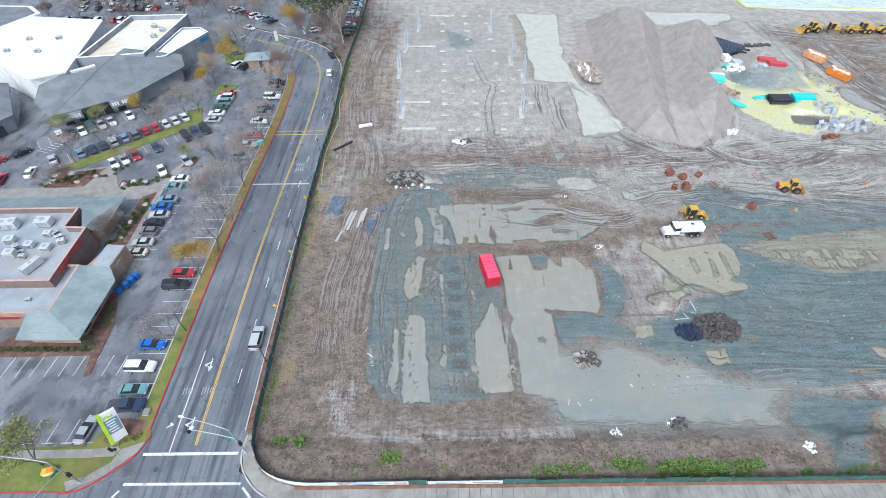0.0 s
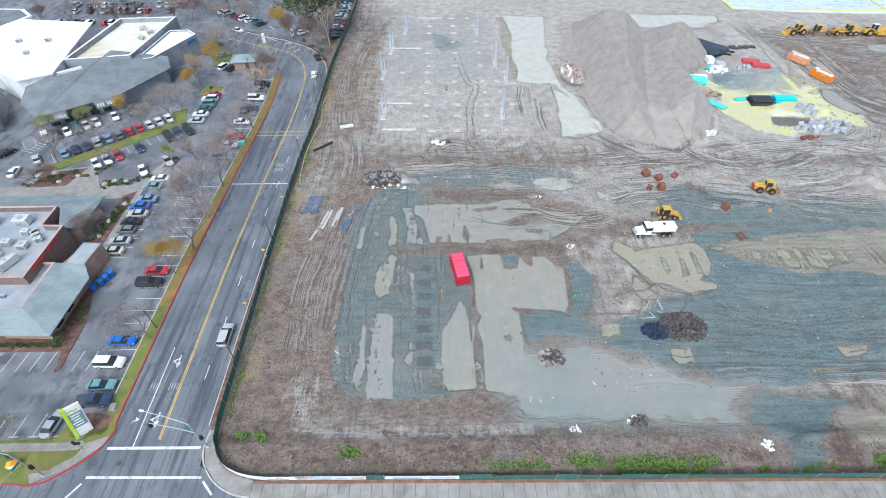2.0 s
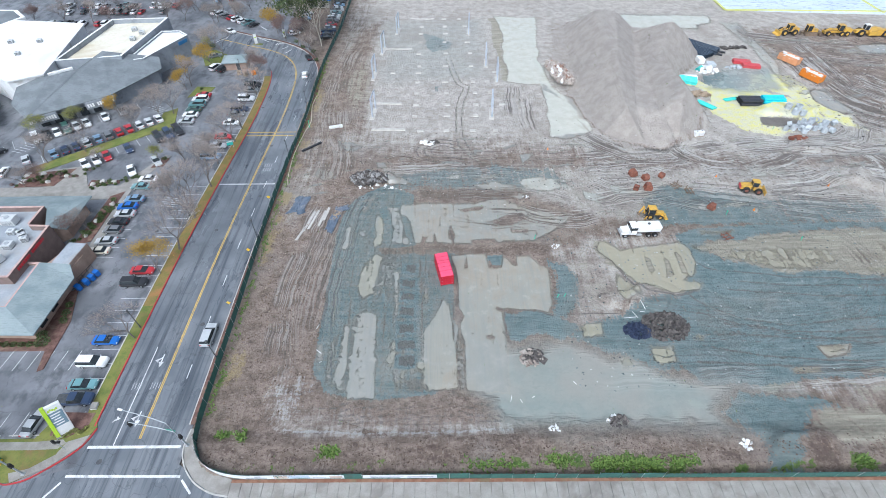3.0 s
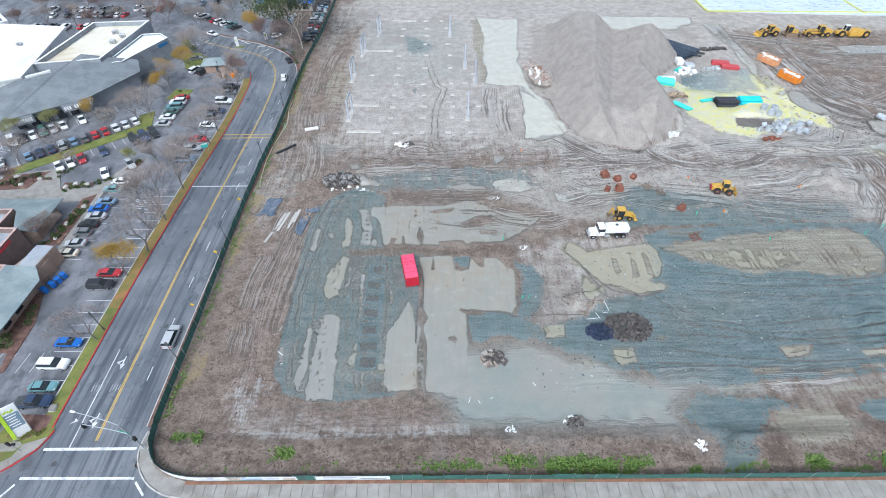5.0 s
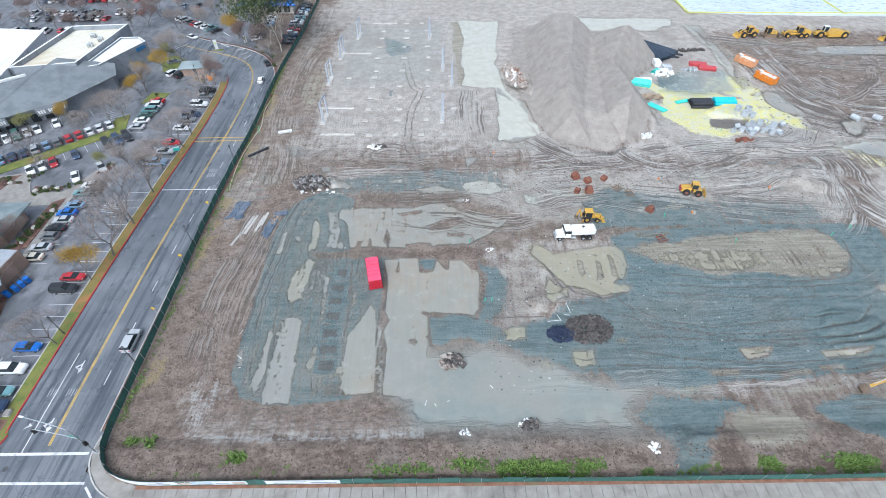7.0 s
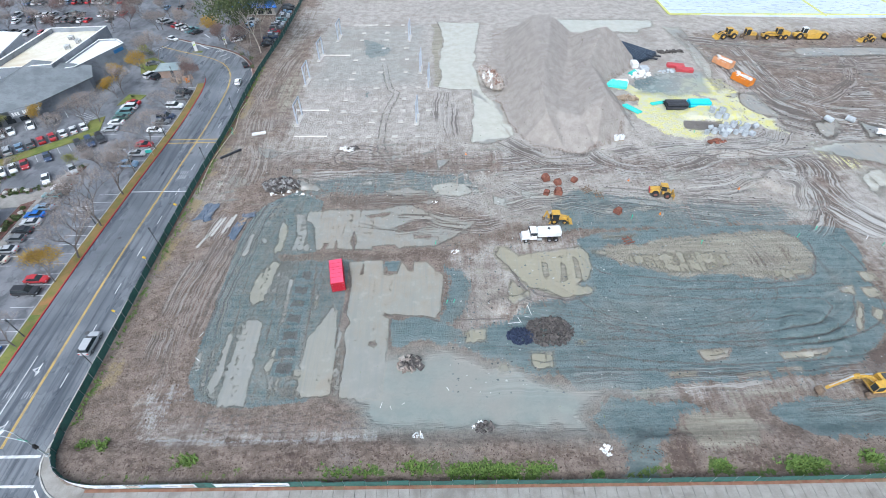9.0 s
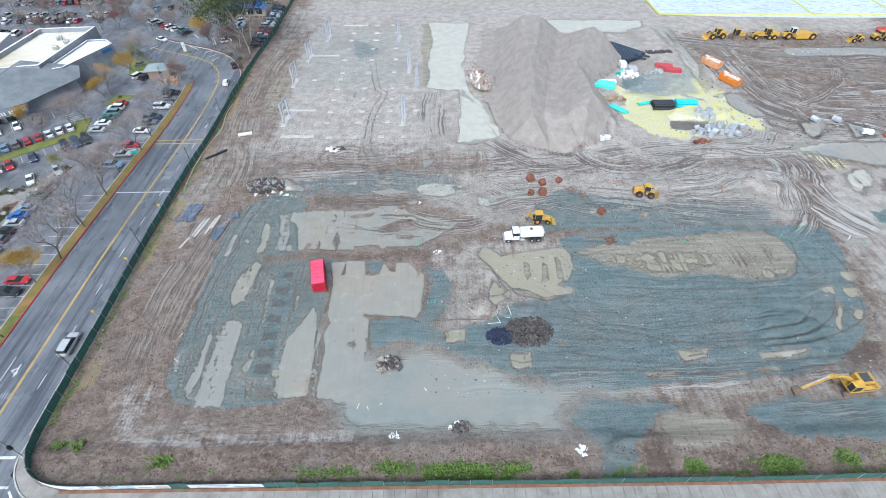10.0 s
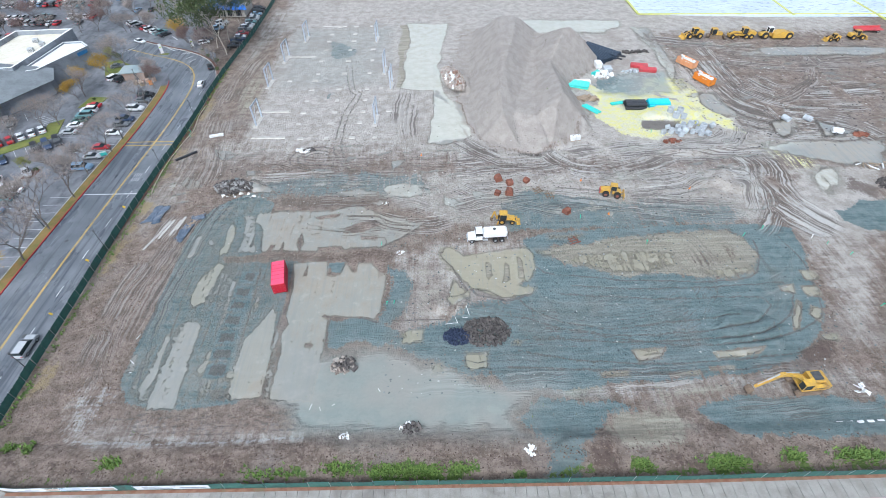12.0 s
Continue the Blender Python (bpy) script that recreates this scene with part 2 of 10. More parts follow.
    pud = n.mix(n.ramp(silt, 0.44, 0.58, 0.0, 0.75), pud, (0.258, 0.275, 0.262))
    pud = n.mix(n.ramp(silt, 0.47, 0.39, 0.0, 0.6), pud, (0.40, 0.372, 0.31))
    pud = n.mix(n.math("MULTIPLY", tan, 0.8), pud, (0.325, 0.295, 0.195))
    pud = n.mix(n.ramp(n_row, 0.48, 0.68, 0.0, 0.55), pud, (0.255, 0.258, 0.24))
    pud = n.mix(n.ramp(n_mid, 0.54, 0.68, 0.0, 0.5), pud, (0.40, 0.375, 0.32))
    pud = n.mix(n.ramp(pale, 0.5, 0.9, 0.0, 0.75), pud, n.mix(n.ramp(n_mid, 0.4, 0.65), (0.53, 0.53, 0.45), (0.585, 0.58, 0.51)))
    c = n.mix(n.math("MULTIPLY", wt, deep), c, pud)
    c = n.mix(n.math("MULTIPLY", fm, n.math("MULTIPLY", wt, 0.65)), c, n.mix(n.ramp(n_mid, 0.4, 0.62), (0.245, 0.265, 0.256), (0.29, 0.29, 0.275)))
    gr = sharp(grass, 0.48, 0.62, 1.3)
    c = n.mix(gr, c, n.mix(n.ramp(n_fine, 0.35, 0.65), (0.05, 0.11, 0.02), (0.16, 0.22, 0.06)))
    shine = n.math("MAXIMUM", n.math("MAXIMUM", wt, n.math("MULTIPLY", n.math("MULTIPLY", high, tone), 0.8)), n.math("MULTIPLY", fm, 0.72))
    rough = n.ramp(shine, 0.0, 1.0, 0.78, 0.14)
    damp = n.math("SUBTRACT", rough, n.math("MULTIPLY", n.math("MULTIPLY", rk, n.ramp(n_mid, 0.4, 0.6)), 0.35))
    relief = n.math("MULTIPLY", n.math("ADD", n_fine, n.math("MULTIPLY", n_grit, 0.5)), n.math("SUBTRACT", 1.0, n.math("MAXIMUM", shine, n.ramp(fm, 0.45, 0.8))))
    return n.finish(c, n.math("MAXIMUM", damp, 0.1), 0.0, relief, 1.0, 0.4, 0.4)


M_SOIL = ground_material()


# ---- mesh helpers ----
def mesh_of(name, bm, mats, smooth=False):
    me = bpy.data.meshes.new(name)
    bmesh.ops.recalc_face_normals(bm, faces=bm.faces)
    bm.to_mesh(me)
    bm.free()
    for m in mats if isinstance(mats, (list, tuple)) else [mats]:
        me.materials.append(m)
    if smooth:
        me.polygons.foreach_set("use_smooth", [True] * len(me.polygons))
    return me


def part(name, bm, mats, parent=None, label="", smooth=False):
    ob = new(name, mesh_of(name, bm, mats, smooth))
    if parent is not None:
        ob.parent = parent
    return tagged(ob, label)


def empty(name, label, category, group="", kind="", at=None):
    ob = new(name)
    if at is not None:
        ob.matrix_basis = at
    return tagged(ob, label, category, group, kind)


def struct(name, bm, mats, label, category="", smooth=False):
    return tagged(part(name, bm, mats, None, "", smooth), label, category or name.split("_")[0], "", "structure")


def box(bm, c, s, rz=0.0, bevel=0.0, rx=0.0, ry=0.0, mi=0):
    g = bmesh.ops.create_cube(bm, size=1.0, matrix=pose(*c, rx, ry, rz) @ Matrix.Diagonal((*s, 1)))
    vs = g["verts"]
    fs = list({f for v in vs for f in v.link_faces})
    for f in fs:
        f.material_index = mi
    if bevel:
        es = list({e for v in vs for e in v.link_edges})
        r = bmesh.ops.bevel(bm, geom=es, offset=bevel, segments=1, affect="EDGES")
        for f in r["faces"]:
            f.material_index = mi
    return vs


def rod(bm, p, q, r, r2=None, seg=8, mi=0):
    p, q = Vector(p), Vector(q)
    d = q - p
    m = Matrix.Translation((p + q) / 2) @ d.to_track_quat("Z", "Y").to_matrix().to_4x4()
    g = bmesh.ops.create_cone(bm, cap_ends=True, segments=seg, radius1=r, radius2=r if r2 is None else r2, depth=d.length, matrix=m)
    for f in {f for v in g["verts"] for f in v.link_faces}:
        f.material_index = mi
    return g["verts"]


def prism(bm, pts, z0, z1, mi=0):
    lo, hi = [bm.verts.new((x, y, z0)) for x, y in pts], [bm.verts.new((x, y, z1)) for x, y in pts]
    fs = [bm.faces.new(hi), bm.faces.new(lo[::-1])]
    for i in range(len(pts)):
        j = (i + 1) % len(pts)
        fs.append(bm.faces.new((lo[i], lo[j], hi[j], hi[i])))
    for f in fs:
        f.material_index = mi
    return fs


def smooth_line(pts, step=1.0):
    """Catmull-Rom through the points, about one point a step."""
    P = [Vector((*p, 0)) if len(p) == 2 else Vector(p) for p in pts]
    P = [2 * P[0] - P[1]] + P + [2 * P[-1] - P[-2]]
    out = []
    for a, b, c, d in zip(P, P[1:], P[2:], P[3:]):
        k = max(1, int((c - b).length / step))
        for i in range(k):
            t = i / k
            out.append(0.5 * (2 * b + (c - a) * t + (2 * a - 5 * b + 4 * c - d) * t * t + (3 * b - a - 3 * c + d) * t ** 3))
    return out + [P[-2]]


def ribbon(bm, line, left, right, z0, z1, mi=0):
    """A strip along a line, from the offset left to the offset right of it, with thickness."""
    rows = []
    for i, p in enumerate(line):
        d = (line[min(i + 1, len(line) - 1)] - line[max(i - 1, 0)]).normalized()
        n = Vector((-d.y, d.x, 0))
        a, b = p + n * left, p + n * right
        rows.append([bm.verts.new((q.x, q.y, z)) for q, z in ((a, z0), (a, z1), (b, z1), (b, z0))])
    for r, s in zip(rows, rows[1:]):
        for k in range(4):
            bm.faces.new((r[k], r[(k + 1) % 4], s[(k + 1) % 4], s[k])).material_index = mi
    bm.faces.new(rows[0]).material_index = mi
    bm.faces.new(rows[-1][::-1]).material_index = mi


# ---- ground: one sheet, with the marks of the earthworks ----
def spaced(*spans):
    """Grid lines: (start, stop, step) spans, one after the other."""
    out = []
    for a, b, s in spans:
        out += list(np.linspace(a, b, max(2, int(round((b - a) / s)) + 1))[:-1])
    return np.array(out + [spans[-1][1]])


GX = spaced((-2500, -400, 300), (-400, -160, 30), (-160, -42, 4), (-42, 115, 0.28), (115, 192, 0.5), (192, 400, 15), (400, 2500, 300))
GY = spaced((-1500, -100, 200), (-100, -40, 6), (-40, 45, 0.28), (45, 110, 0.4), (110, 170, 0.7), (170, 300, 8), (300, 800, 50), (800, 3500, 400))
XX, YY = np.meshgrid(GX, GY, indexing="ij")
rng = np.random.default_rng(4)


def value_noise(x, y, size, seed):
    r = np.random.default_rng(seed).random((256, 256))
    u, v = x / size + 1000, y / size + 1000
    i, j = np.floor(u).astype(int), np.floor(v).astype(int)
    f, g = u - i, v - j
    f, g = f * f * (3 - 2 * f), g * g * (3 - 2 * g)
    a, b, c, d = r[i % 256, j % 256], r[(i + 1) % 256, j % 256], r[i % 256, (j + 1) % 256], r[(i + 1) % 256, (j + 1) % 256]
    return (a * (1 - f) + b * f) * (1 - g) + (c * (1 - f) + d * f) * g


WX = XX + (value_noise(XX, YY, 5.0, 1) - 0.5) * 1.6 + (value_noise(XX, YY, 1.6, 2) - 0.5) * 0.9
WY = YY + (value_noise(XX, YY, 5.0, 3) - 0.5) * 1.6 + (value_noise(XX, YY, 1.6, 5) - 0.5) * 0.9
ZZ = (value_noise(XX, YY, 9, 6) - 0.5) * 0.12 + (value_noise(XX, YY, 2.2, 7) - 0.5) * 0.06
LAYER = {k: np.zeros_like(XX) for k in ("rock", "water", "grass", "straw", "yellow", "pale", "rut", "film", "spoil", "tan", "dark", "foam", "across", "along", "churn", "tone")}


def crop(x0, x1, y0, y1, pad=3.0):
    i0, i1 = np.searchsorted(GX, (x0 - pad, x1 + pad))
    j0, j1 = np.searchsorted(GY, (y0 - pad, y1 + pad))
    return slice(max(i0, 0), i1), slice(max(j0, 0), j1)


def inside(pts, feather, straight=0.0):
    """Signed cover of a polygon, 0 to 1, with a soft edge; straight: how little its edge wanders."""
    p = np.array(pts, float)
    s = crop(p[:, 0].min(), p[:, 0].max(), p[:, 1].min(), p[:, 1].max(), feather + 2)
    x, y = WX[s] * (1 - straight) + XX[s] * straight, WY[s] * (1 - straight) + YY[s] * straight
    d, ins = np.full(x.shape, 1e9), np.zeros(x.shape, bool)
    for (ax, ay), (bx, by) in zip(p, np.roll(p, -1, 0)):
        ex, ey = bx - ax, by - ay
        t = np.clip(((x - ax) * ex + (y - ay) * ey) / (ex * ex + ey * ey + 1e-9), 0, 1)
        d = np.minimum(d, np.hypot(x - ax - t * ex, y - ay - t * ey))
        if ay != by:
            ins ^= ((ay > y) != (by > y)) & (x < ex * (y - ay) / (by - ay) + ax)
    return s, np.clip(0.5 + np.where(ins, d, -d) / max(feather, 0.05) * 0.5, 0, 1)


def lay(layer, pts, amount=1.0, feather=0.6, straight=0.0):
    s, m = inside(pts, feather, straight)
    L = LAYER[layer]
    L[s] = np.maximum(L[s], m * amount) if amount > 0 else L[s] * (1 - m * -amount)


def only(layer, pts, feather=0.6, straight=0.0, amount=1.0):
    """This layer here, and none of the others."""
    for k in LAYER:
        lay(k, pts, amount if k == layer else -1.0, feather, straight)


def stroke(layer, pts, width, amount=1.0, dz=0.0, step=2.0, soft=0.5):
    line = smooth_line(pts, step)
    for a, b in zip(line, line[1:]):
        s = crop(min(a.x, b.x), max(a.x, b.x), min(a.y, b.y), max(a.y, b.y), width + 1)
        x, y = 0.35 * WX[s] + 0.65 * XX[s], 0.35 * WY[s] + 0.65 * YY[s]
        e = b - a
        t = np.clip(((x - a.x) * e.x + (y - a.y) * e.y) / (e.length_squared + 1e-9), 0, 1)
        d = np.hypot(x - a.x - t * e.x, y - a.y - t * e.y)
        m = np.clip((width * (0.5 + soft) - d) / (width * soft * 2), 0, 1)
        if layer:
            LAYER[layer][s] = np.maximum(LAYER[layer][s], m * amount)
        if dz:
            ZZ[s] = np.minimum(ZZ[s], ZZ[s] * (1 - m) + dz * m) if dz < 0 else np.maximum(ZZ[s], dz * m)


def wheel_pair(pts, gauge=2.2, width=0.7, amount=0.9, wet=0.0):
    """Two ruts side by side, with a lip of pale mud between them."""
    line = smooth_line(pts, 2.5)
    for side in (-0.5, 0.5):
        off = []
        for i, p in enumerate(line):
            d = (line[min(i + 1, len(line) - 1)] - line[max(i - 1, 0)]).normalized()
            off.append((p.x - d.y * gauge * side, p.y + d.x * gauge * side))
        stroke("rut", off, width, amount, -0.12, 6.0)
        if wet:
            stroke("water", [(x + width * 0.8, y + width * 0.5) for x, y in off], width * 0.8, wet, 0, 6.0)


HEAPS = [
    (36.5, 83, 4.0, 8, 1.6, 20),                                                    # rubble bank by the canal
    (-15.5, 32.5, 3.5, 2.0, 0.8, 0), (31.0, -4.5, 3.4, 2.0, 1.2, 0), (36.0, -4.0, 4.2, 2.6, 1.1, 10),
    (96, 62, 8, 4, 1.2, 5), (94, 32, 5, 3, 1.0, 0), (100, 30, 5, 4, 1.3, 0), (97, 45, 9, 3.5, 0.9, 10),
    (83, -12, 5, 4, 0.8, 30), (50, -31, 5, 2.2, 0.6, 0),
]


def furrows(pts, half, period, seed, light=("water", 0.75), amount=0.9, cut=None, run=14.0, dz=0.12):
    """A belt along a line, churned into dark furrows and pale wet ridges that follow it."""
    line = smooth_line(pts, 2.5)
    xs, ys = [p.x for p in line], [p.y for p in line]
    s = crop(min(xs), max(xs), min(ys), max(ys), half + 2)
    x, y = 0.5 * WX[s] + 0.5 * XX[s], 0.5 * WY[s] + 0.5 * YY[s]
    best, across, length, base = np.full(x.shape, 1e9), np.zeros(x.shape), np.zeros(x.shape), 0.0
    for a, b in zip(line, line[1:]):
        e = b - a
        t = np.clip(((x - a.x) * e.x + (y - a.y) * e.y) / (e.length_squared + 1e-9), 0, 1)
        dx, dy = x - a.x - t * e.x, y - a.y - t * e.y
        q = np.hypot(dx, dy)
        near = q < best
        best = np.where(near, q, best)
        across = np.where(near, (e.x * dy - e.y * dx) / e.length, across)
        length = np.where(near, base + t * e.length, length)
        base += e.length
    ends = np.clip(np.minimum(length, base - length) / 5 + 0.1, 0, 1)
    m = np.clip((half - best) / (0.45 * half), 0, 1) * ends * amount
    m = m * np.clip(2.1 * value_noise(x, y, 6.0, seed + 5) - 0.35, 0, 1)
    run = run * 1.5
    over = m > LAYER["churn"][s]
    for key, v in (("across", across / period + seed * 7.0), ("along", length / run), ("churn", m), ("tone", {"water": 1.0, "tan": 0.75, "pale": 0.4, "spoil": 0.2}[light[0]])):
        LAYER[key][s] = np.where(over, v, LAYER[key][s])
    v = value_noise(across / period, length / run, 1.0, seed)
    ZZ[s] += m * dz * (v - 0.5) * 2


lay("pale", [(-37.5, 38), (-20, 40), (-20, 150), (-36, 150)], 0.55, 3)
# pale compacted mud over the middle and the far part of the site
lay("pale", [(-30, 42), (110, 38), (190, 60), (190, 175), (-30, 175)], 0.85, 6)
lay("pale", [(-41.5, 30.6), (-30.2, 48.5), (-28.3, 28.3), (-31.2, 10.7)], 0.5, 3)
# damp lighter soil over the working area
lay("pale", [(18.4, 10.0), (29.6, 14.8), (48.9, 15.2), (49.0, -2.4), (37.6, -16.5), (19.3, -11.7)], 0.55, 4)
lay("pale", [(43.8, -18.2), (76.9, -19.3), (96.5, -17.9), (102.8, -18.1), (98.8, -24.0), (70.0, -24.9), (42.9, -24.1)], 0.5, 3)
lay("pale", [(102.3, 14.9), (124.8, 14.0), (102.8, -18.1), (97.3, -13.5), (103.3, 1.9)], 0.6, 4)
# crushed rock of the old floor, and the belt behind it
lay("rock", [(-22.7, 22.9), (-20.2, 26.7), (-14.2, 30.4), (-8.0, 26.8), (-7.1, 10.6), (6.8, 9.4), (0.3, 5.8), (-0.1, -6.5), (-0.0, -15.7), (-3.3, -21.9), (-13.7, -23.0), (-18.3, -22.2), (-21.0, -21.4), (-23.4, -17.8), (-23.7, -7.2), (-23.7, 2.0), (-24.1, 14.3)], 1, 0.6, 0.75)
lay("rock", [(-17.2, 28.0), (-10.7, 34.9), (-2.7, 36.9), (11.2, 38.8), (24.9, 36.7), (30.1, 30.0), (23.8, 27.0), (-2.2, 27.7)], 0.6, 2)
lay("rock", [(-22.3, 35.2), (-19.8, 37.1), (-16.8, 35.0), (-15.8, 32.2), (-18.9, 31.2)], 0.9, 0.8)
lay("rock", [(6.8, 8.4), (10.4, 8.3), (10.1, 4.4), (7.6, 4.4)], 0.9, 0.4)
lay("rock", [(8.7, -5.8), (17.8, -7.2), (22.6, -9.7), (19.3, -12.0), (14.5, -11.6), (9.5, -12.4)], 0.95, 0.8)
lay("rock", [(17.9, 7.7), (21.9, 5.3), (24.0, 0.9), (23.7, -5.1), (19.2, -8.8), (17.9, -6.9), (19.3, 2.4)], 0.75, 1.2)
lay("rock", [(41.7, 25.6), (69.0, 25.9), (86.5, 24.5), (96.8, 22.3), (95.4, 15.8), (68.9, 13.8), (50.4, 16.0), (42.8, 19.8)], 0.62, 2.5)
# the loop road, its exits and the rock on the right
lay("rock", [(41.7, -4.8), (46.8, 4.3), (46.8, 12.7), (51.4, 14.7), (63.7, 15.6), (80.9, 16.0), (95.5, 15.8), (104.6, 14.4), (103.4, 8.1), (100.6, -0.9), (99.8, -6.3), (95.1, -12.2), (88.4, -17.1), (79.7, -19.4), (70.0, -20.3), (58.1, -20.3), (49.6, -21.4), (39.7, -21.1), (36.6, -15.9), (41.2, -12.7)], 1, 0.8, 0.7)
lay("rock", [(44.4, -22.7), (53.6, -23.7), (58.8, -24.1), (53.7, -26.7), (49.7, -30.4), (47.4, -35.2), (43.7, -35.1), (43.7, -30.2), (41.3, -25.8)], 0.85, 1.2)
lay("rock", [(68.6, -25.1), (77.6, -23.8), (85.3, -24.3), (98.5, -24.4), (94.3, -30.6), (80.6, -29.9), (72.5, -29.1), (70.1, -27.7)], 1, 0.9)
lay("rock", [(117.1, 19.4), (125.2, 21.8), (134.2, 21.8), (135.9, 17.2), (127.1, 11.8), (121.1, 12.7), (117.6, 15.7)], 1, 0.8)
lay("rock", [(-6.6, 116.2), (-1.5, 112.6), (3.6, 107.8), (0.8, 102.0), (-3.6, 101.7), (-5.8, 106.7)], 0.95, 1.2)
lay("rock", [(-4.7, 78.6), (-1.0, 79.5), (-0.8, 74.0), (-3.8, 74.1)], 0.55, 1.5)
lay("rock", [(79.1, 81.6), (94.7, 89.6), (93.0, 77.6), (83.2, 69.3), (76.1, 72.8)], 0.7, 1.5)
lay("rock", [(30.1, -7.2), (35.9, -4.1), (46.9, -2.4), (44.7, -12.3), (40.7, -18.7), (32.5, -18.5), (24.8, -14.7), (19.3, -11.7), (22.7, -8.9)], 0.75, 1.2, 0.5)
lay("rock", [(44.2, 25.5), (50.5, 29.5), (68.6, 24.9), (64.8, 15.7), (44.3, 15.8), (42.8, 19.8)], 0.8, 1.2, 0.5)
# loam inside the loop
lay("rock", [(53.7, 11.2), (65.4, 13.1), (80.1, 14.0), (91.4, 14.9), (93.9, 10.1), (93.9, 6.5), (90.3, 2.1), (85.9, 0.2), (75.4, 1.5), (62.5, 2.5), (54.2, 5.2), (50.1, 8.9)], -0.85, 1.2)
lay("tan", [(53.7, 11.2), (65.4, 13.1), (80.1, 14.0), (91.4, 14.9), (93.9, 10.1), (93.9, 6.5), (90.3, 2.1), (85.9, 0.2), (75.4, 1.5), (62.5, 2.5), (54.2, 5.2), (50.1, 8.9)], 0.9, 1.2)
lay("dark", [(78.2, 9.0), (89.7, 11.0), (91.5, 6.9), (86.0, 2.8), (78.3, 3.1), (75.4, 6.0)], 0.42, 2.5)
for patch in ([(56.3, 8.5), (67.8, 9.1), (76.7, 8.1), (77.0, 4.7), (70.2, 2.2), (62.7, 3.2), (54.3, 5.8)],
              [(62.7, 11.9), (77.4, 13.2), (75.0, 11.4), (63.6, 10.7)],
              [(79.6, 3.7), (89.8, 3.9), (93.1, 6.1), (91.2, 2.6), (85.8, 0.1), (81.0, 1.6)],
              [(48.2, 10.1), (55.0, 9.2), (55.9, 7.9), (50.1, 7.5)],
              [(52.0, 14.7), (60.9, 14.3), (58.2, 12.7), (52.2, 12.6)]):
    lay("water", patch, 0.6, 1, 0.6)
    lay("tan", patch, 0.8, 1)
for patch in ([(93.2, -1.4), (96.6, -1.0), (95.7, -3.5), (93.3, -2.8)],
              [(97.4, -1.6), (100.7, -1.6), (100.3, -4.4), (97.6, -4.3)],
              [(99.4, 2.3), (102.7, 1.9), (102.7, -0.4), (99.2, -0.4)],
              [(95.3, -4.8), (95.9, -5.6), (92.2, -11.2), (90.8, -11.6), (92.3, -8.5)],
              [(97.1, -6.2), (98.8, -7.0), (96.4, -9.9), (95.6, -8.1)],
              [(95.1, -12.2), (98.1, -12.1), (97.7, -14.2), (94.8, -13.6)],
              [(61.2, -14.5), (67.8, -14.2), (66.1, -16.4), (61.9, -16.9)],
              [(75.0, -15.2), (84.0, -14.8), (82.4, -16.1), (75.3, -16.7)],
              [(54.9, -18.5), (59.8, -18.2), (59.5, -19.4), (55.1, -19.5)],
              [(73.2, -18.2), (77.6, -18.0), (77.1, -18.9), (73.2, -19.0)],
              [(65.9, -19.0), (71.6, -18.6), (71.7, -19.6), (66.1, -19.8)]):
    lay("rock", patch, -0.95, 0.4, 0.8)
for patch in ([(93.2, -1.4), (96.6, -1.0), (95.7, -3.5), (93.3, -2.8)],
              [(97.4, -1.6), (100.7, -1.6), (100.3, -4.4), (97.6, -4.3)],
              [(99.4, 2.3), (102.7, 1.9), (102.7, -0.4), (99.2, -0.4)],
              [(95.3, -4.8), (95.9, -5.6), (92.2, -11.2), (90.8, -11.6), (92.3, -8.5)],
              [(97.1, -6.2), (98.8, -7.0), (96.4, -9.9), (95.6, -8.1)],
              [(95.1, -12.2), (98.1, -12.1), (97.7, -14.2), (94.8, -13.6)],
              [(61.2, -14.5), (67.8, -14.2), (66.1, -16.4), (61.9, -16.9)],
              [(75.0, -15.2), (84.0, -14.8), (82.4, -16.1), (75.3, -16.7)],
              [(54.9, -18.5), (59.8, -18.2), (59.5, -19.4), (55.1, -19.5)],
              [(73.2, -18.2), (77.6, -18.0), (77.1, -18.9), (73.2, -19.0)],
              [(65.9, -19.0), (71.6, -18.6), (71.7, -19.6), (66.1, -19.8)]):
    lay("water", patch, 0.72, 0.5, 0.8)
    lay("tan", patch, 0.75, 0.5)
for patch in ([(49.4, -17.9), (53.9, -18.5), (53.7, -19.6), (49.1, -19.4)],
              [(62.4, -21.3), (75.7, -22.1), (76.0, -23.3), (63.6, -23.0)],
              [(56.0, -24.5), (65.7, -24.4), (67.8, -28.0), (61.4, -31.6), (54.9, -31.4), (53.5, -28.8)],
              [(92.1, -8.5), (94.1, -8.6), (92.0, -11.0)]):
    lay("tan", patch, 0.8, 1.5)
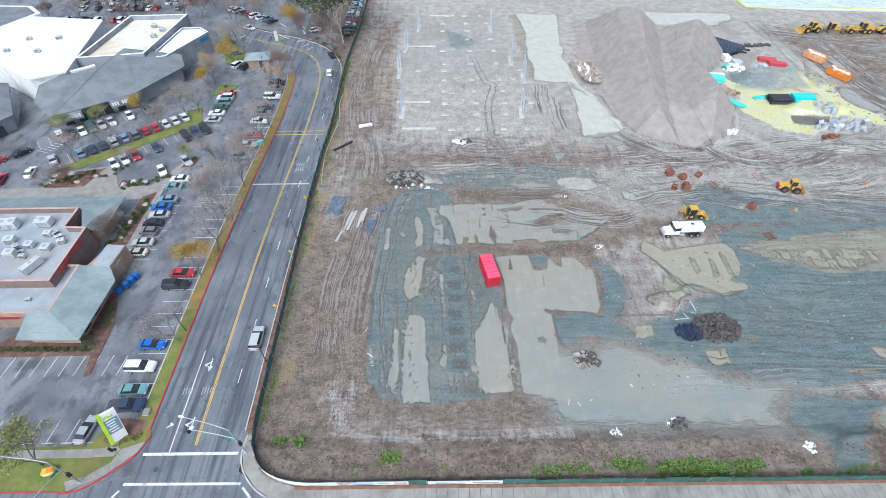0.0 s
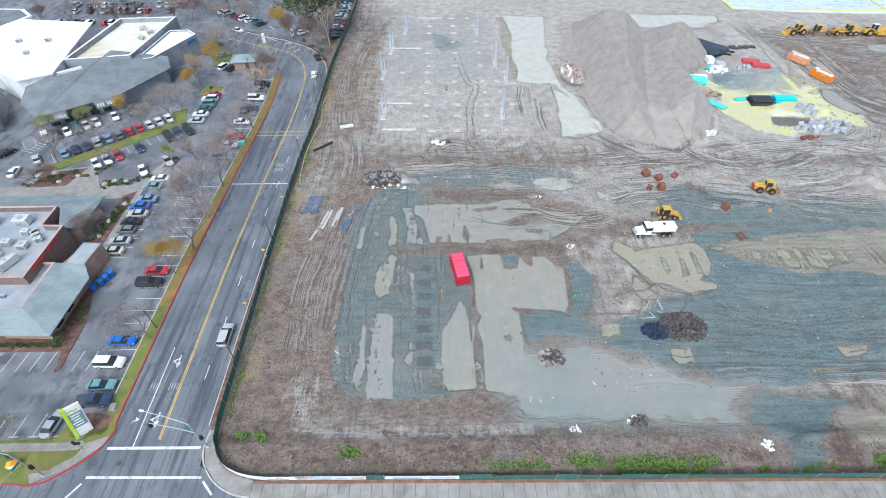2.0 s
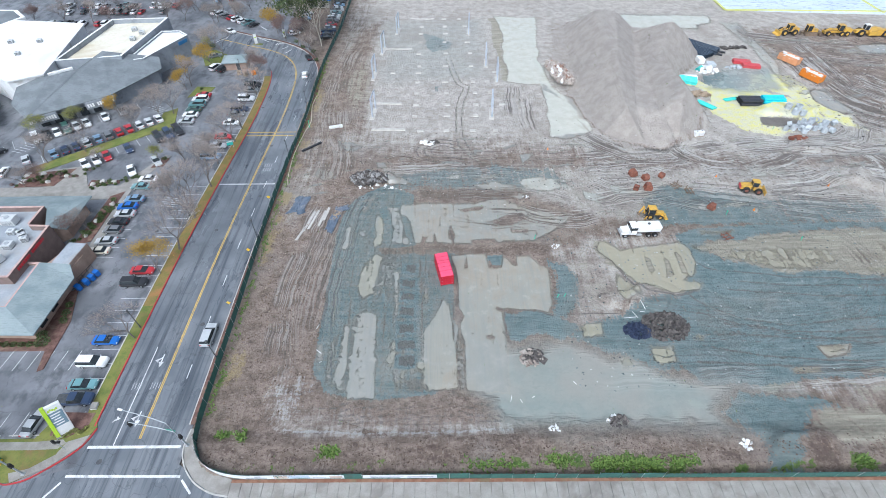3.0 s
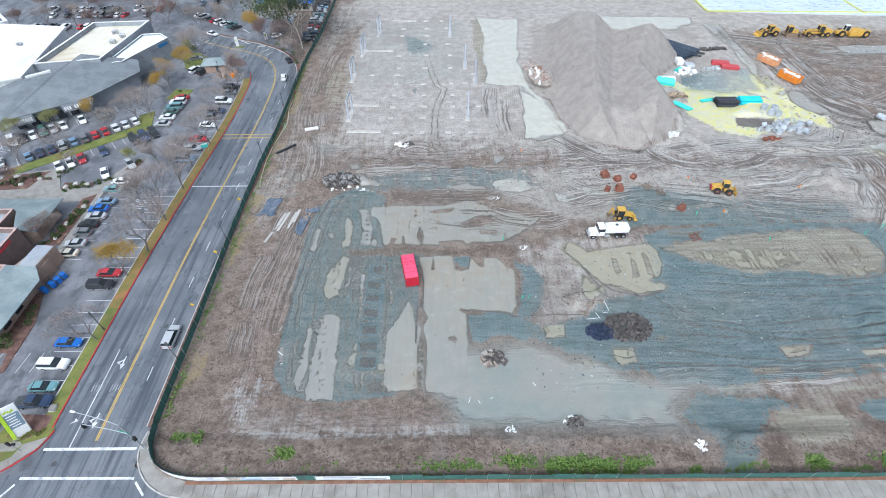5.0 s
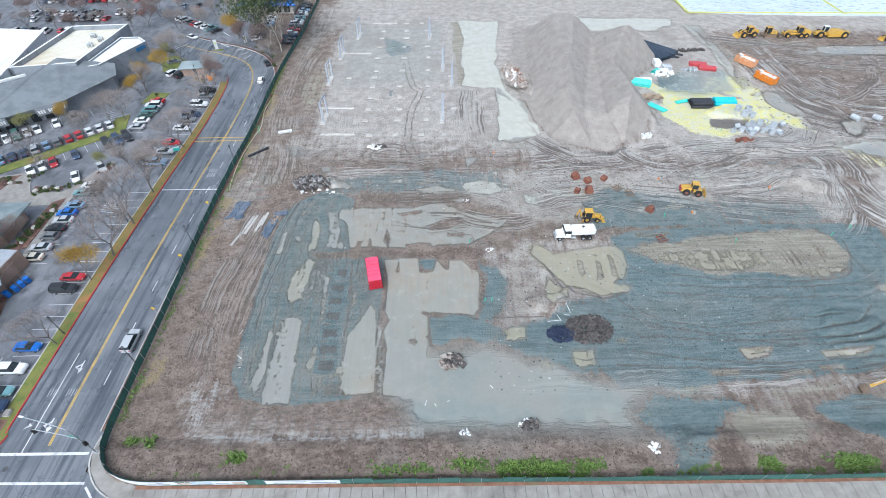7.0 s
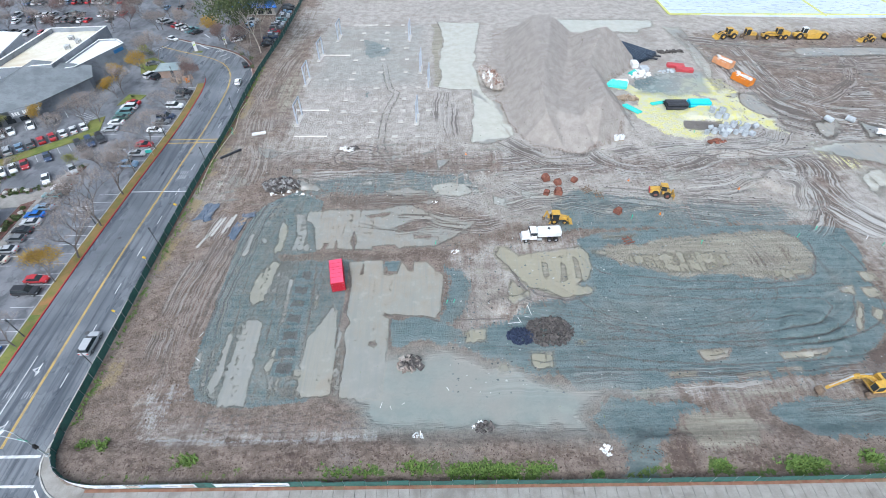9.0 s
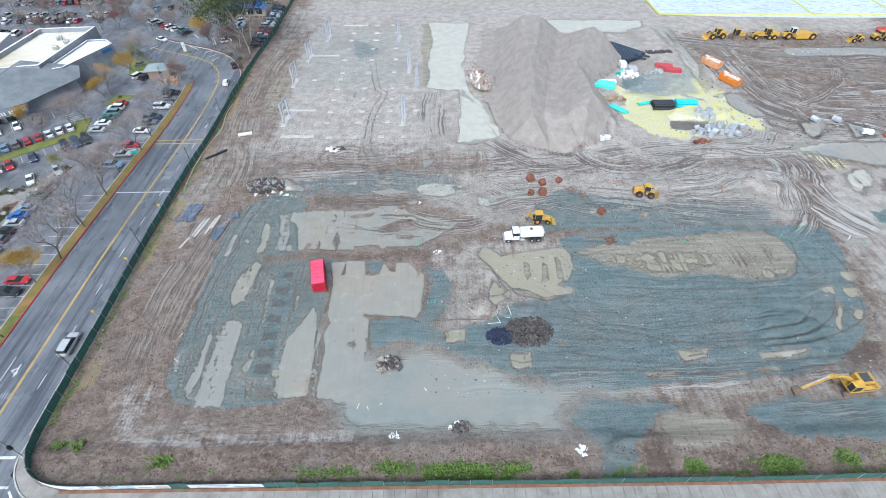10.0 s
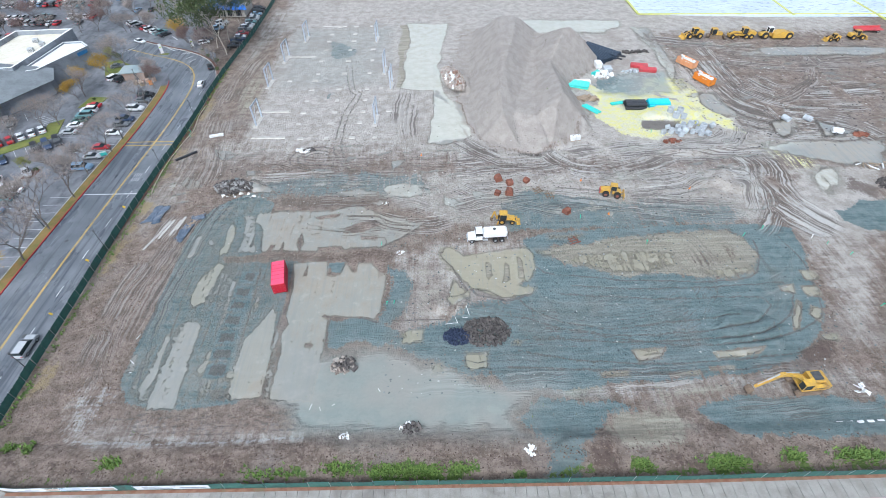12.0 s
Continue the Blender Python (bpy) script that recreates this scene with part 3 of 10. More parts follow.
# puddles in the old floor
for patch in ([(-22.3, 16.0), (-20.7, 17.4), (-20.7, 12.6), (-21.0, 9.4), (-23.0, 9.7)],
              [(-22.3, 7.5), (-21.2, 7.4), (-21.3, 5.0), (-22.4, 5.3)],
              [(-19.7, 15.1), (-18.1, 15.6), (-17.0, 13.3), (-18.9, 13.2)],
              [(-19.5, 22.8), (-17.8, 23.5), (-18.5, 20.7), (-19.7, 20.6)],
              [(-11.5, 3.6), (-9.9, 4.5), (-9.6, -1.1), (-9.4, -7.0), (-10.8, -7.5), (-11.0, -2.4)],
              [(-17.1, -5.6), (-13.6, -6.2), (-13.4, -10.1), (-12.9, -16.5), (-12.6, -23.0), (-17.4, -22.7), (-17.5, -20.5), (-17.8, -15.4), (-17.7, -10.9)],
              [(-19.8, -7.3), (-18.1, -9.3), (-17.8, -13.2), (-17.4, -17.5), (-18.1, -19.1), (-19.3, -22.0), (-19.9, -18.4), (-19.7, -15.3), (-19.6, -12.0)],
              [(-23.8, -12.6), (-22.4, -12.2), (-21.5, -15.9), (-23.2, -16.3)],
              [(-24.5, 13.5), (-23.5, 14.3), (-23.6, 9.1), (-24.4, 8.7)]):
    lay("water", patch, 0.72, 0.7, 0.85)
for patch in ([(-16.3, 20.1), (-14.4, 19.4), (-13.8, 17.2), (-13.9, 10.8), (-16.5, 10.9), (-15.9, 13.5)],
              [(-15.5, 8.9), (-13.3, 7.9), (-13.9, 4.6), (-14.3, -1.9), (-16.8, -3.2), (-18.1, -0.9), (-17.7, 4.7)],
              [(-11.3, -12.4), (-9.3, -10.4), (-9.1, -15.5), (-8.9, -19.7), (-9.5, -21.8), (-9.4, -17.8), (-11.2, -16.8)],
              [(-9.3, -17.0), (-5.1, -16.2), (-4.5, -18.6), (-8.1, -17.7), (-8.6, -21.4), (-9.3, -21.0)],
              [(-5.5, -1.2), (-4.1, -1.5), (-4.6, -3.2), (-5.7, -2.8)]):
    lay("water", patch, 0.72, 0.7, 0.85)
    lay("tan", patch, 0.55, 0.3)
for patch in ([(-0.3, 8.0), (6.8, 8.3), (7.4, 4.1), (9.7, 4.4), (10.3, 8.0), (12.5, 4.9), (12.9, 7.5), (15.8, 7.4), (17.5, 5.1), (18.9, 4.2), (18.2, -5.0), (17.1, -6.6), (7.7, -5.3), (8.9, -6.2), (8.9, -15.9), (8.2, -22.0), (1.4, -21.8), (1.5, -13.6), (0.9, -6.5), (1.0, 1.4)],
              [(-1.7, -2.6), (-0.6, -4.6), (0.1, -11.3), (0.5, -21.4), (-4.6, -21.5), (-5.7, -15.6), (-5.4, -10.0), (-3.9, -7.7)]):
    lay("water", patch, 0.78, 0.5, 0.9)
    lay("tan", patch, 0.25, 0.25)
for patch in ([(-11.1, 23.8), (5.6, 23.9), (10.8, 25.8), (13.5, 24.3), (16.9, 22.1), (21.2, 21.1), (22.9, 19.2), (27.2, 19.4), (24.3, 15.8), (21.1, 13.9), (17.3, 11.2), (1.0, 10.8), (-7.7, 11.0), (-9.0, 18.1), (-10.8, 20.0)],):
    lay("water", patch, 0.74, 0.9, 0.7)
    lay("tan", patch, 0.15, 0.6)
for patch in ([(30.4, 11.1), (31.9, 11.2), (34.3, 8.7), (37.9, 9.4), (47.1, 11.0), (48.7, 8.5), (48.4, 4.7), (46.9, 1.8), (44.3, 0.4), (47.8, -0.4), (46.9, -1.8), (38.7, -3.3), (37.4, -2.2), (35.6, -0.9), (33.5, 2.1), (31.5, 5.8), (29.5, 8.8)],
              [(32.0, 2.7), (33.2, 0.7), (34.9, -1.6), (35.0, -3.5), (31.4, -5.4), (30.2, -3.5)],
              [(42.0, -11.6), (43.5, -11.9), (42.7, -13.1), (41.1, -12.7)],
              [(33.1, -13.8), (37.4, -13.8), (37.1, -17.1), (33.8, -17.6), (32.9, -16.4)],
              [(27.3, -16.3), (29.3, -15.8), (29.4, -18.0), (27.4, -18.4)],
              [(22.1, -9.2), (26.3, -8.9), (25.8, -11.9), (22.2, -12.1)]):
    lay("water", patch, 0.76, 0.6, 0.85)
    lay("tan", patch, 0.9, 0.35)
for patch in ([(0.2, 34.2), (3.0, 34.5), (2.7, 32.1), (0.5, 32.0)],
              [(5.6, 32.5), (11.0, 33.7), (11.8, 32.6), (6.9, 31.4)],
              [(4.6, 29.4), (10.9, 31.5), (12.9, 30.2), (17.4, 29.0), (18.7, 28.0), (10.8, 27.6)],
              [(17.7, 32.4), (21.8, 33.0), (24.5, 31.2), (26.2, 29.0), (23.8, 27.4), (18.0, 28.0), (16.6, 30.3)],
              [(-31.9, 37.6), (-27.9, 36.4), (-26.1, 33.5), (-29.3, 32.1), (-31.7, 34.5)],
              [(-17.9, 39.8), (-15.8, 38.8), (-14.6, 37.0), (-17.3, 36.8)],
              [(-28.3, 49.2), (-23.7, 48.1), (-21.0, 46.0), (-23.7, 43.5), (-26.8, 45.1)],
              [(25.0, 38.0), (27.6, 37.3), (25.4, 35.3)],
              [(18.3, 41.5), (22.1, 42.9), (20.3, 39.1), (18.5, 37.7)],
              [(-16.0, 33.7), (-10.5, 32.7), (-8.3, 30.5), (-14.2, 30.2)],
              [(37.3, 29.8), (44.7, 27.5), (46.7, 25.1), (37.8, 25.7)],
              [(72.8, 35.4), (81.2, 35.7), (81.2, 32.6), (73.0, 31.9)],
              [(30.5, 28.3), (36.4, 25.3), (34.8, 23.4), (30.5, 24.7)]):
    lay("water", patch, 0.8, 0.6, 0.5)
# shallow water lying here and there on the rock
lay("water", [(-22.7, 22.9), (-14.2, 30.4), (-8.0, 26.8), (-7.1, 10.6), (6.8, 9.4), (0.3, 5.8), (-0.1, -6.5), (-0.0, -15.7), (-3.3, -21.9), (-13.7, -23.0), (-18.3, -22.2), (-21.0, -21.4), (-23.4, -17.8), (-23.7, -7.2), (-23.7, 2.0), (-24.1, 14.3)], 0.36, 1.0, 0.6)
lay("water", [(-16.5, 37.7), (31.7, 36.5), (70.2, 29.0), (103.0, 28.2), (95.4, 15.8), (46.8, 16.1), (26.4, 9.9), (-8.3, 10.7)], 0.25, 2.0)
lay("water", [(-19.4, -22.0), (-19.4, -15.3), (-19.4, -7.6), (-17.0, -4.9), (-13.3, -5.7), (-12.7, -15.5), (-12.3, -23.2)], 0.52, 1.0, 0.7)
lay("water", [(-18.3, -3.6), (-18.1, 6.2), (-15.6, 9.2), (-10.4, 8.8), (-10.7, -6.3), (-12.8, -2.4)], 0.5, 1.0, 0.7)
lay("water", [(-0.5, -6.5), (1.2, -6.5), (1.7, -21.8), (0.3, -21.8)], 0.6, 0.6, 0.9)
# dark skins and cracks between the puddles
for patch in ([(-3.4, 14.2), (-2.8, 10.5), (-3.5, 10.6)],
              [(-5.7, 13.2), (-5.0, 13.0), (-5.5, 10.9), (-6.1, 11.1)],
              [(0.2, 16.3), (0.8, 13.7), (0.5, 10.9), (-0.2, 13.8)],
              [(9.0, 17.7), (14.6, 20.5), (16.9, 18.6), (12.9, 16.2), (10.5, 16.6)],
              [(2.5, 21.5), (7.5, 22.5), (7.1, 21.4), (2.9, 20.8)],
              [(12.8, 14.8), (16.4, 14.9), (16.1, 14.1), (13.0, 14.1)],
              [(4.2, 12.0), (9.1, 12.2), (9.1, 11.2), (4.5, 11.0)],
              [(38.7, 6.4), (39.6, 6.1), (39.4, 3.1), (38.4, 2.8)],
              [(42.4, 6.0), (42.9, 5.4), (42.5, 1.6), (41.5, 1.3)],
              [(45.1, 7.5), (45.6, 6.9), (45.6, 2.4), (44.6, 2.1)],
              [(2.9, 8.0), (3.2, 4.5), (2.7, 4.5)],
              [(-0.5, -6.5), (1.1, -5.5), (1.8, -7.2), (0.7, -9.2)],
              [(5.8, -11.2), (7.1, -11.5), (6.8, -12.1), (5.6, -11.9)]):
    lay("water", patch, -0.9, 0.3, 0.85)
stroke("rut", [(13.0, 7.5), (13.0, 0.9), (18.6, 0.5)], 0.4, 0.85)
stroke("rut", [(15.6, -3.7), (18.3, -4.5)], 0.5, 0.85)
stroke("rut", [(6.9, -5.3), (12.8, -6.0), (17.8, -7.3)], 0.4, 0.85)
stroke("rut", [(0.2, 7.8), (1.1, 0.7), (0.5, -4.6)], 0.7, 0.85)
stroke("rut", [(9.0, -6.2), (9.1, -12.1)], 0.4, 0.85)
stroke("rut", [(-0.3, -4.0), (0.6, -20.8)], 0.35, 0.85)
stroke("rut", [(10.4, 7.9), (10.2, -0.2)], 0.3, 0.85)
stroke("rut", [(5.3, 3.5), (5.5, -1.5)], 0.3, 0.85)
stroke("rut", [(-1.8, 20.0), (-0.2, 17.6), (0.6, 11.3)], 0.5, 0.85)
stroke("rut", [(29.9, 9.5), (32.0, 5.7), (33.8, 0.7), (36.2, -2.8), (39.7, -3.7), (46.2, -1.8)], 0.6, 0.85)
stroke("rut", [(-6.3, 7.5), (-5.6, -6.4), (-5.7, -15.6)], 0.4, 0.85)
stroke("rut", [(-10.4, 8.8), (-9.0, -6.3), (-8.9, -15.5)], 0.4, 0.85)
stroke("rut", [(-13.1, 8.9), (-12.4, -6.2), (-12.0, -21.5)], 0.3, 0.85)
stroke("rut", [(-19.6, 9.3), (-18.8, -6.1), (-18.7, -16.4)], 0.35, 0.85)
stroke("rut", [(20.4, -7.0), (25.0, -7.1), (30.1, -7.2)], 0.3, 0.85)
lay("rut", [(-8.6, -18.9), (-5.4, -18.7), (-3.7, -20.8), (-4.9, -21.5), (-7.4, -20.9)], 0.8, 0.6)
lay("rut", [(-0.7, -20.8), (0.4, -20.4), (0.5, -22.0), (-1.5, -22.0)], 0.7, 0.6)
lay("dark", [(-7.4, 28.2), (10.8, 28.4), (21.2, 27.1), (18.4, 24.6), (-5.8, 24.4)], 0.6, 1)
lay("rock", [(-15.2, 10.7), (19.6, 10.7), (22.0, 9.2), (19.3, 8.1), (-13.8, 8.4)], -0.9, 0.6)
lay("dark", [(-15.2, 10.7), (19.6, 10.7), (22.0, 9.2), (19.3, 8.1), (-13.8, 8.4)], 0.55, 0.7)
lay("tan", [(20.9, 6.5), (27.8, 7.5), (31.6, 0.7), (30.5, -4.7), (26.2, -6.1), (23.5, -6.4), (24.6, 0.9)], 0.35, 2)
# silty film over the low corner
lay("film", [(1.7, -10.2), (9.5, -12.9), (19.3, -12.0), (24.8, -14.3), (32.6, -17.7), (41.3, -19.9), (54.2, -21.8), (54.5, -23.1), (43.9, -22.9), (41.0, -26.4), (42.7, -28.8), (30.0, -28.9), (5.7, -28.4), (3.9, -23.9), (1.4, -21.8)], 0.78, 3)
lay("film", [(15.0, -17.1), (26.2, -17.4), (27.1, -22.4), (22.5, -28.2), (14.1, -28.0), (12.8, -22.1)], 0.95, 6)
lay("film", [(-15.4, -11.0), (-12.9, -16.5), (-12.7, -22.7), (-17.2, -22.6), (-18.0, -15.3)], 0.5, 2)
for patch in ([(46.5, -18.3), (52.2, -18.4), (51.2, -19.5), (46.7, -19.6)],
              [(55.7, -18.0), (58.8, -18.3), (57.9, -19.7), (55.3, -19.4)],
              [(50.6, -19.5), (54.9, -20.6), (52.4, -21.9), (50.3, -23.1), (48.8, -21.9)],
              [(35.6, -24.0), (40.0, -24.1), (39.5, -25.4), (36.1, -25.2)],
              [(32.5, -25.7), (34.3, -25.3), (33.8, -27.1), (32.4, -27.2)]):
    lay("tan", patch, 0.9, 0.9)
lay("film", [(-19.6, -12.0), (-10.0, -11.1), (-0.2, -7.7), (0.5, -23.3), (-19.5, -22.9)], 0.42, 5)
for patch in ([(-12.0, -15.5), (-9.5, -11.1), (-9.0, -16.6), (-8.8, -21.6), (-9.9, -22.1), (-10.8, -17.6)],
              [(-21.5, -12.2), (-20.4, -9.7), (-19.9, -15.3), (-20.3, -20.4), (-21.2, -20.4)],
              [(-17.2, 6.2), (-15.9, 8.9), (-16.1, 1.8), (-17.4, -2.9), (-18.3, -0.2)],
              [(-9.3, -16.6), (-4.5, -15.6), (-4.0, -18.6), (-8.6, -18.1)],
              [(-6.1, -11.2), (-5.6, -8.2), (-4.3, -15.6), (-4.6, -21.7), (-5.9, -20.7)],
              [(-14.2, 22.7), (-11.0, 22.6), (-8.3, 10.7), (-12.5, 11.1), (-12.1, 15.8)],
              [(-22.5, -3.5), (-21.7, -0.8), (-20.9, -7.3), (-21.5, -10.8)],
              [(-5.7, 0.9), (-4.2, -0.6), (-4.3, -3.9), (-5.5, -4.5)]):
    lay("water", patch, 0.66, 0.6, 0.85)
# the dark ladder of sleepers' prints in the rock
for k in range(7):
    y = 5.6 - 3.4 * k
    only("rock", [(-9.6 - 0.1 * k, y), (-6.6 - 0.05 * k, y), (-6.6 - 0.05 * k, y - 2.6), (-9.6 - 0.1 * k, y - 2.6)], 0.3, 0.6)
    lay("rut", [(-9.2 - 0.1 * k, y - 0.3), (-7.0, y - 0.3), (-7.0, y - 2.2), (-9.2 - 0.1 * k, y - 2.2)], 0.8, 0.4, 0.4)
# haul track along the bottom edge of the pad, with its pale worn corner
lay("rock", [(-30.2, -24.6), (-18.3, -23.6), (4.1, -25.0), (6.8, -28.7), (-18.1, -29.1), (-28.1, -27.7), (-31.0, -25.0)], -0.9, 1.2)
lay("pale", [(-31.4, -22.8), (-27.2, -21.0), (-21.8, -23.5), (4.1, -25.0), (10.4, -27.7), (6.7, -29.1), (-18.1, -29.0), (-27.2, -28.1), (-30.9, -26.3)], 0.42, 2)
for k in range(6):
    stroke("pale", [(-26.5 - 0.5 * k, -17), (-27.6 - 0.5 * k, -23), (-25 - 0.3 * k, -26.2 - 0.3 * k), (-16, -27.0 - 0.32 * k), (-4, -27.1 - 0.3 * k), (8, -27.2 - 0.3 * k)], 0.35, 0.6)
for k in range(9):
    stroke("rut", [(-22 + 0.4 * k, -23.3 - 0.42 * k), (-8, -23.4 - 0.4 * k), (6 + k, -23.7 - 0.4 * k)], 0.3, 0.5 + 0.05 * (k % 3), -0.03)
# straw-coloured verge inside the fence
for k in range(26):
    y = rng.uniform(-25, 78)
    lay("straw", [(-38.6, y - 2), (-36.6 + rng.uniform(0, 2), y - 1), (-36.2 + rng.uniform(0, 1.5), y + 2), (-38.4, y + 3)], rng.uniform(0.5, 0.8), 1.2)
for k in range(20):
    y = rng.uniform(-20, 95)
    lay("grass", [(-38.9, y - 1.5), (-38.0, y - 1), (-37.8, y + 1.2), (-38.9, y + 1.5)], 0.75, 0.5)
for k in range(40):
    x = rng.uniform(-34, 118)
    w = rng.uniform(0.8, 3.5)
    y = -33.8 - 0.014 * (x + 30) + 0.3 + rng.uniform(0, 0.9)
    lay("grass", [(x - w, y - 0.5), (x + w, y - 0.5), (x + w * 0.7, y + 0.5), (x - w * 0.6, y + 0.6)], rng.uniform(0.4, 0.95) if x > 8 else 0.35, 0.5)
for x, y, w in ((15, -32.8, 2.4), (21, -33.2, 3.6), (26, -33.5, 3.5), (31.5, -33.3, 2.0), (57, -33.6, 1.5), (69, -33.5, 3.4), (88, -33.2, 4.0), (79, -33, 1.8), (-35, -28.2, 0.9), (-32, -28.3, 1.0), (-18.5, -30.8, 1.8)):
    lay("grass", [(x - w, y - 0.5), (x + w, y - 0.7), (x + w, y + 0.6), (x - w * 0.4, y + 1.0)], 0.9, 0.5)
# building pad and its canal
lay("pale", [(-25.0, 129.4), (17.5, 131.3), (13.4, 52.8), (-23.2, 53.1), (-22.7, 96.6)], 1, 2)
lay("film", [(-25.0, 129.4), (17.5, 131.3), (15.8, 80.6), (-21.1, 77.8)], 0.45, 6)
lay("water", [(19.2, 131.8), (35.9, 129.3), (31.4, 108.5), (28.0, 83.9), (29.7, 76.8), (32.2, 69.4), (35.0, 60.8), (37.9, 51.8), (32.6, 48.5), (27.6, 49.1), (28.9, 65.4), (28.7, 76.1), (19.2, 80.5), (22.2, 108.7)], 1, 0.8, 0.2)
lay("water", [(53.1, 127.9), (64.9, 132.0), (100.8, 129.6), (98.8, 122.7), (73.1, 118.2), (59.7, 121.5)], 1, 1.5)
lay("water", [(51.6, 130.3), (72.5, 132.1), (97.5, 128.1), (92.3, 117.7), (70.0, 119.8), (59.6, 119.2)], 0.8, 2)
lay("water", [(101.9, 123.9), (110.2, 123.4), (108.3, 89.9), (104.9, 78.5), (102.8, 82.3), (103.5, 103.0)], 0.65, 1.2)
lay("water", [(108.7, 74.7), (113.0, 72.8), (114.6, 59.7), (116.3, 56.7), (111.5, 59.9), (108.7, 64.7)], 1, 1.2)
lay("water", [(111.9, 44.5), (129.2, 46.4), (146.2, 45.6), (139.6, 36.0), (129.0, 36.4), (123.5, 39.0)], 1, 1.5)
lay("yellow", [(69.6, 80.1), (77.8, 71.0), (74.1, 63.1), (76.9, 55.5), (80.3, 51.1), (88.3, 48.1), (92.2, 50.6), (89.2, 53.0), (85.0, 54.3), (87.0, 57.9), (93.2, 57.7), (102.8, 54.4), (108.6, 57.0), (101.1, 61.9), (102.1, 66.6), (94.9, 71.9), (99.6, 80.6), (107.2, 82.1), (109.5, 64.6), (110.4, 54.0), (104.0, 57.2), (102.7, 68.2), (102.0, 82.3), (95.0, 82.7), (90.4, 73.8), (83.7, 74.1), (76.5, 79.8)], 0.9, 1.2)
lay("yellow", [(104.4, 84.1), (107.5, 78.4), (107.8, 66.3), (111.7, 56.9), (112.1, 51.1), (108.3, 52.7), (102.1, 60.3), (100.3, 68.3), (95.4, 73.6), (96.1, 80.7)], 0.85, 1.2)
lay("yellow", [(109.6, 45.9), (121.2, 45.4), (123.5, 36.6), (123.6, 29.8), (117.5, 33.4), (112.3, 39.5)], 0.45, 2.5)
lay("yellow", [(117.1, 28.0), (124.9, 27.7), (119.9, 21.8), (117.3, 23.8)], 0.3, 3)
lay("rock", [(89.0, 86.8), (102.2, 88.1), (97.1, 73.5), (89.9, 72.1), (78.6, 74.4), (83.4, 79.5)], 0.6, 1.5)
lay("rut", [(86.2, 58.0), (96.3, 57.5), (95.7, 53.8), (88.2, 52.2), (85.0, 54.3)], 0.9, 0.6)

lay("film", [(88.4, 87.6), (103.6, 86.9), (100.5, 73.3), (88.0, 71.5), (78.6, 74.4), (84.3, 79.4)], 0.9, 2)
lay("water", [(102.8, 82.3), (108.4, 82.8), (107.8, 74.8), (103.0, 73.2)], 0.55, 1.5)
# spoil heaps and hollows: (x, y, half width, half depth, height, turn)
for x, y, a, b, h, turn in HEAPS:
    s = crop(x - 2 * (a + b), x + 2 * (a + b), y - 2 * (a + b), y + 2 * (a + b))
    c, d = np.cos(radians(turn)), np.sin(radians(turn))
    u, v = ((WX[s] - x) * c + (WY[s] - y) * d) / a, ((WY[s] - y) * c - (WX[s] - x) * d) / b
    r = np.hypot(u, v)
    ZZ[s] = np.maximum(ZZ[s], h * np.clip((1.2 - r) * 2.8, 0, 1) ** 0.9 + ZZ[s] * 0.5) if h > 0 else ZZ[s] + h * np.clip(1 - r, 0, 1)

# churned mud between the pads
lay("pale", [(-15.9, 37.2), (33.8, 37.7), (61.4, 36.7), (95.3, 37.7), (110.6, 34.8), (99.6, 15.1), (49.0, 16.8), (32.0, 17.4), (12.0, 29.7), (-14.5, 30.7)], 0.7, 3)
furrows([(-15.5, 35.4), (3.5, 36.1), (22.6, 34.0), (38.7, 32.6), (52.3, 32.9)], 5.0, 0.46, 31, ("water", 0.6), 0.5)
furrows([(-28.6, 43.6), (-14.5, 44.2), (0.2, 41.3), (17.1, 41.8), (34.1, 41.2)], 5.5, 0.50, 32, ("pale", 0.9), 0.4)
furrows([(32.4, 37.7), (46.5, 39.1), (59.5, 40.3), (73.1, 42.9), (88.0, 44.1), (102.0, 42.8), (115.6, 43.8)], 6.0, 0.46, 33, ("water", 0.75))
furrows([(56.5, 46.1), (59.2, 39.1), (67.9, 35.3), (80.1, 38.3), (94.0, 44.6), (105.8, 47.8), (112.1, 56.8)], 4.5, 0.38, 34, ("water", 0.7))
furrows([(71.3, 28.6), (83.9, 30.3), (95.7, 32.7), (103.6, 29.6), (101.6, 20.5), (95.1, 13.5)], 6.0, 0.42, 35, ("water", 0.7))
furrows([(105.0, 46.0), (109.1, 37.2), (106.5, 26.3), (108.3, 19.4), (114.1, 11.2)], 6.5, 0.46, 36, ("water", 0.75))
furrows([(31.3, 24.0), (41.9, 26.2), (52.5, 27.2), (63.7, 25.4), (78.3, 22.9), (97.5, 20.3)], 4.5, 0.38, 37, ("water", 0.65))
furrows([(33.3, 32.1), (39.5, 27.7), (49.1, 23.4), (57.5, 21.1), (70.1, 21.3), (81.6, 18.4)], 3.5, 0.34, 38, ("water", 0.7))
furrows([(34.0, 25.9), (41.2, 21.7), (49.0, 16.8)], 3.0, 0.34, 39, ("water", 0.6))
furrows([(113.4, 95.9), (113.8, 72.7), (118.7, 61.7), (130.6, 56.9), (141.1, 53.6), (146.2, 45.6)], 7.0, 0.71, 40, ("water", 0.7))
furrows([(121.6, 104.4), (121.2, 77.7), (121.5, 64.1), (124.0, 50.6), (127.0, 45.1)], 4.0, 0.63, 41, ("water", 0.7))
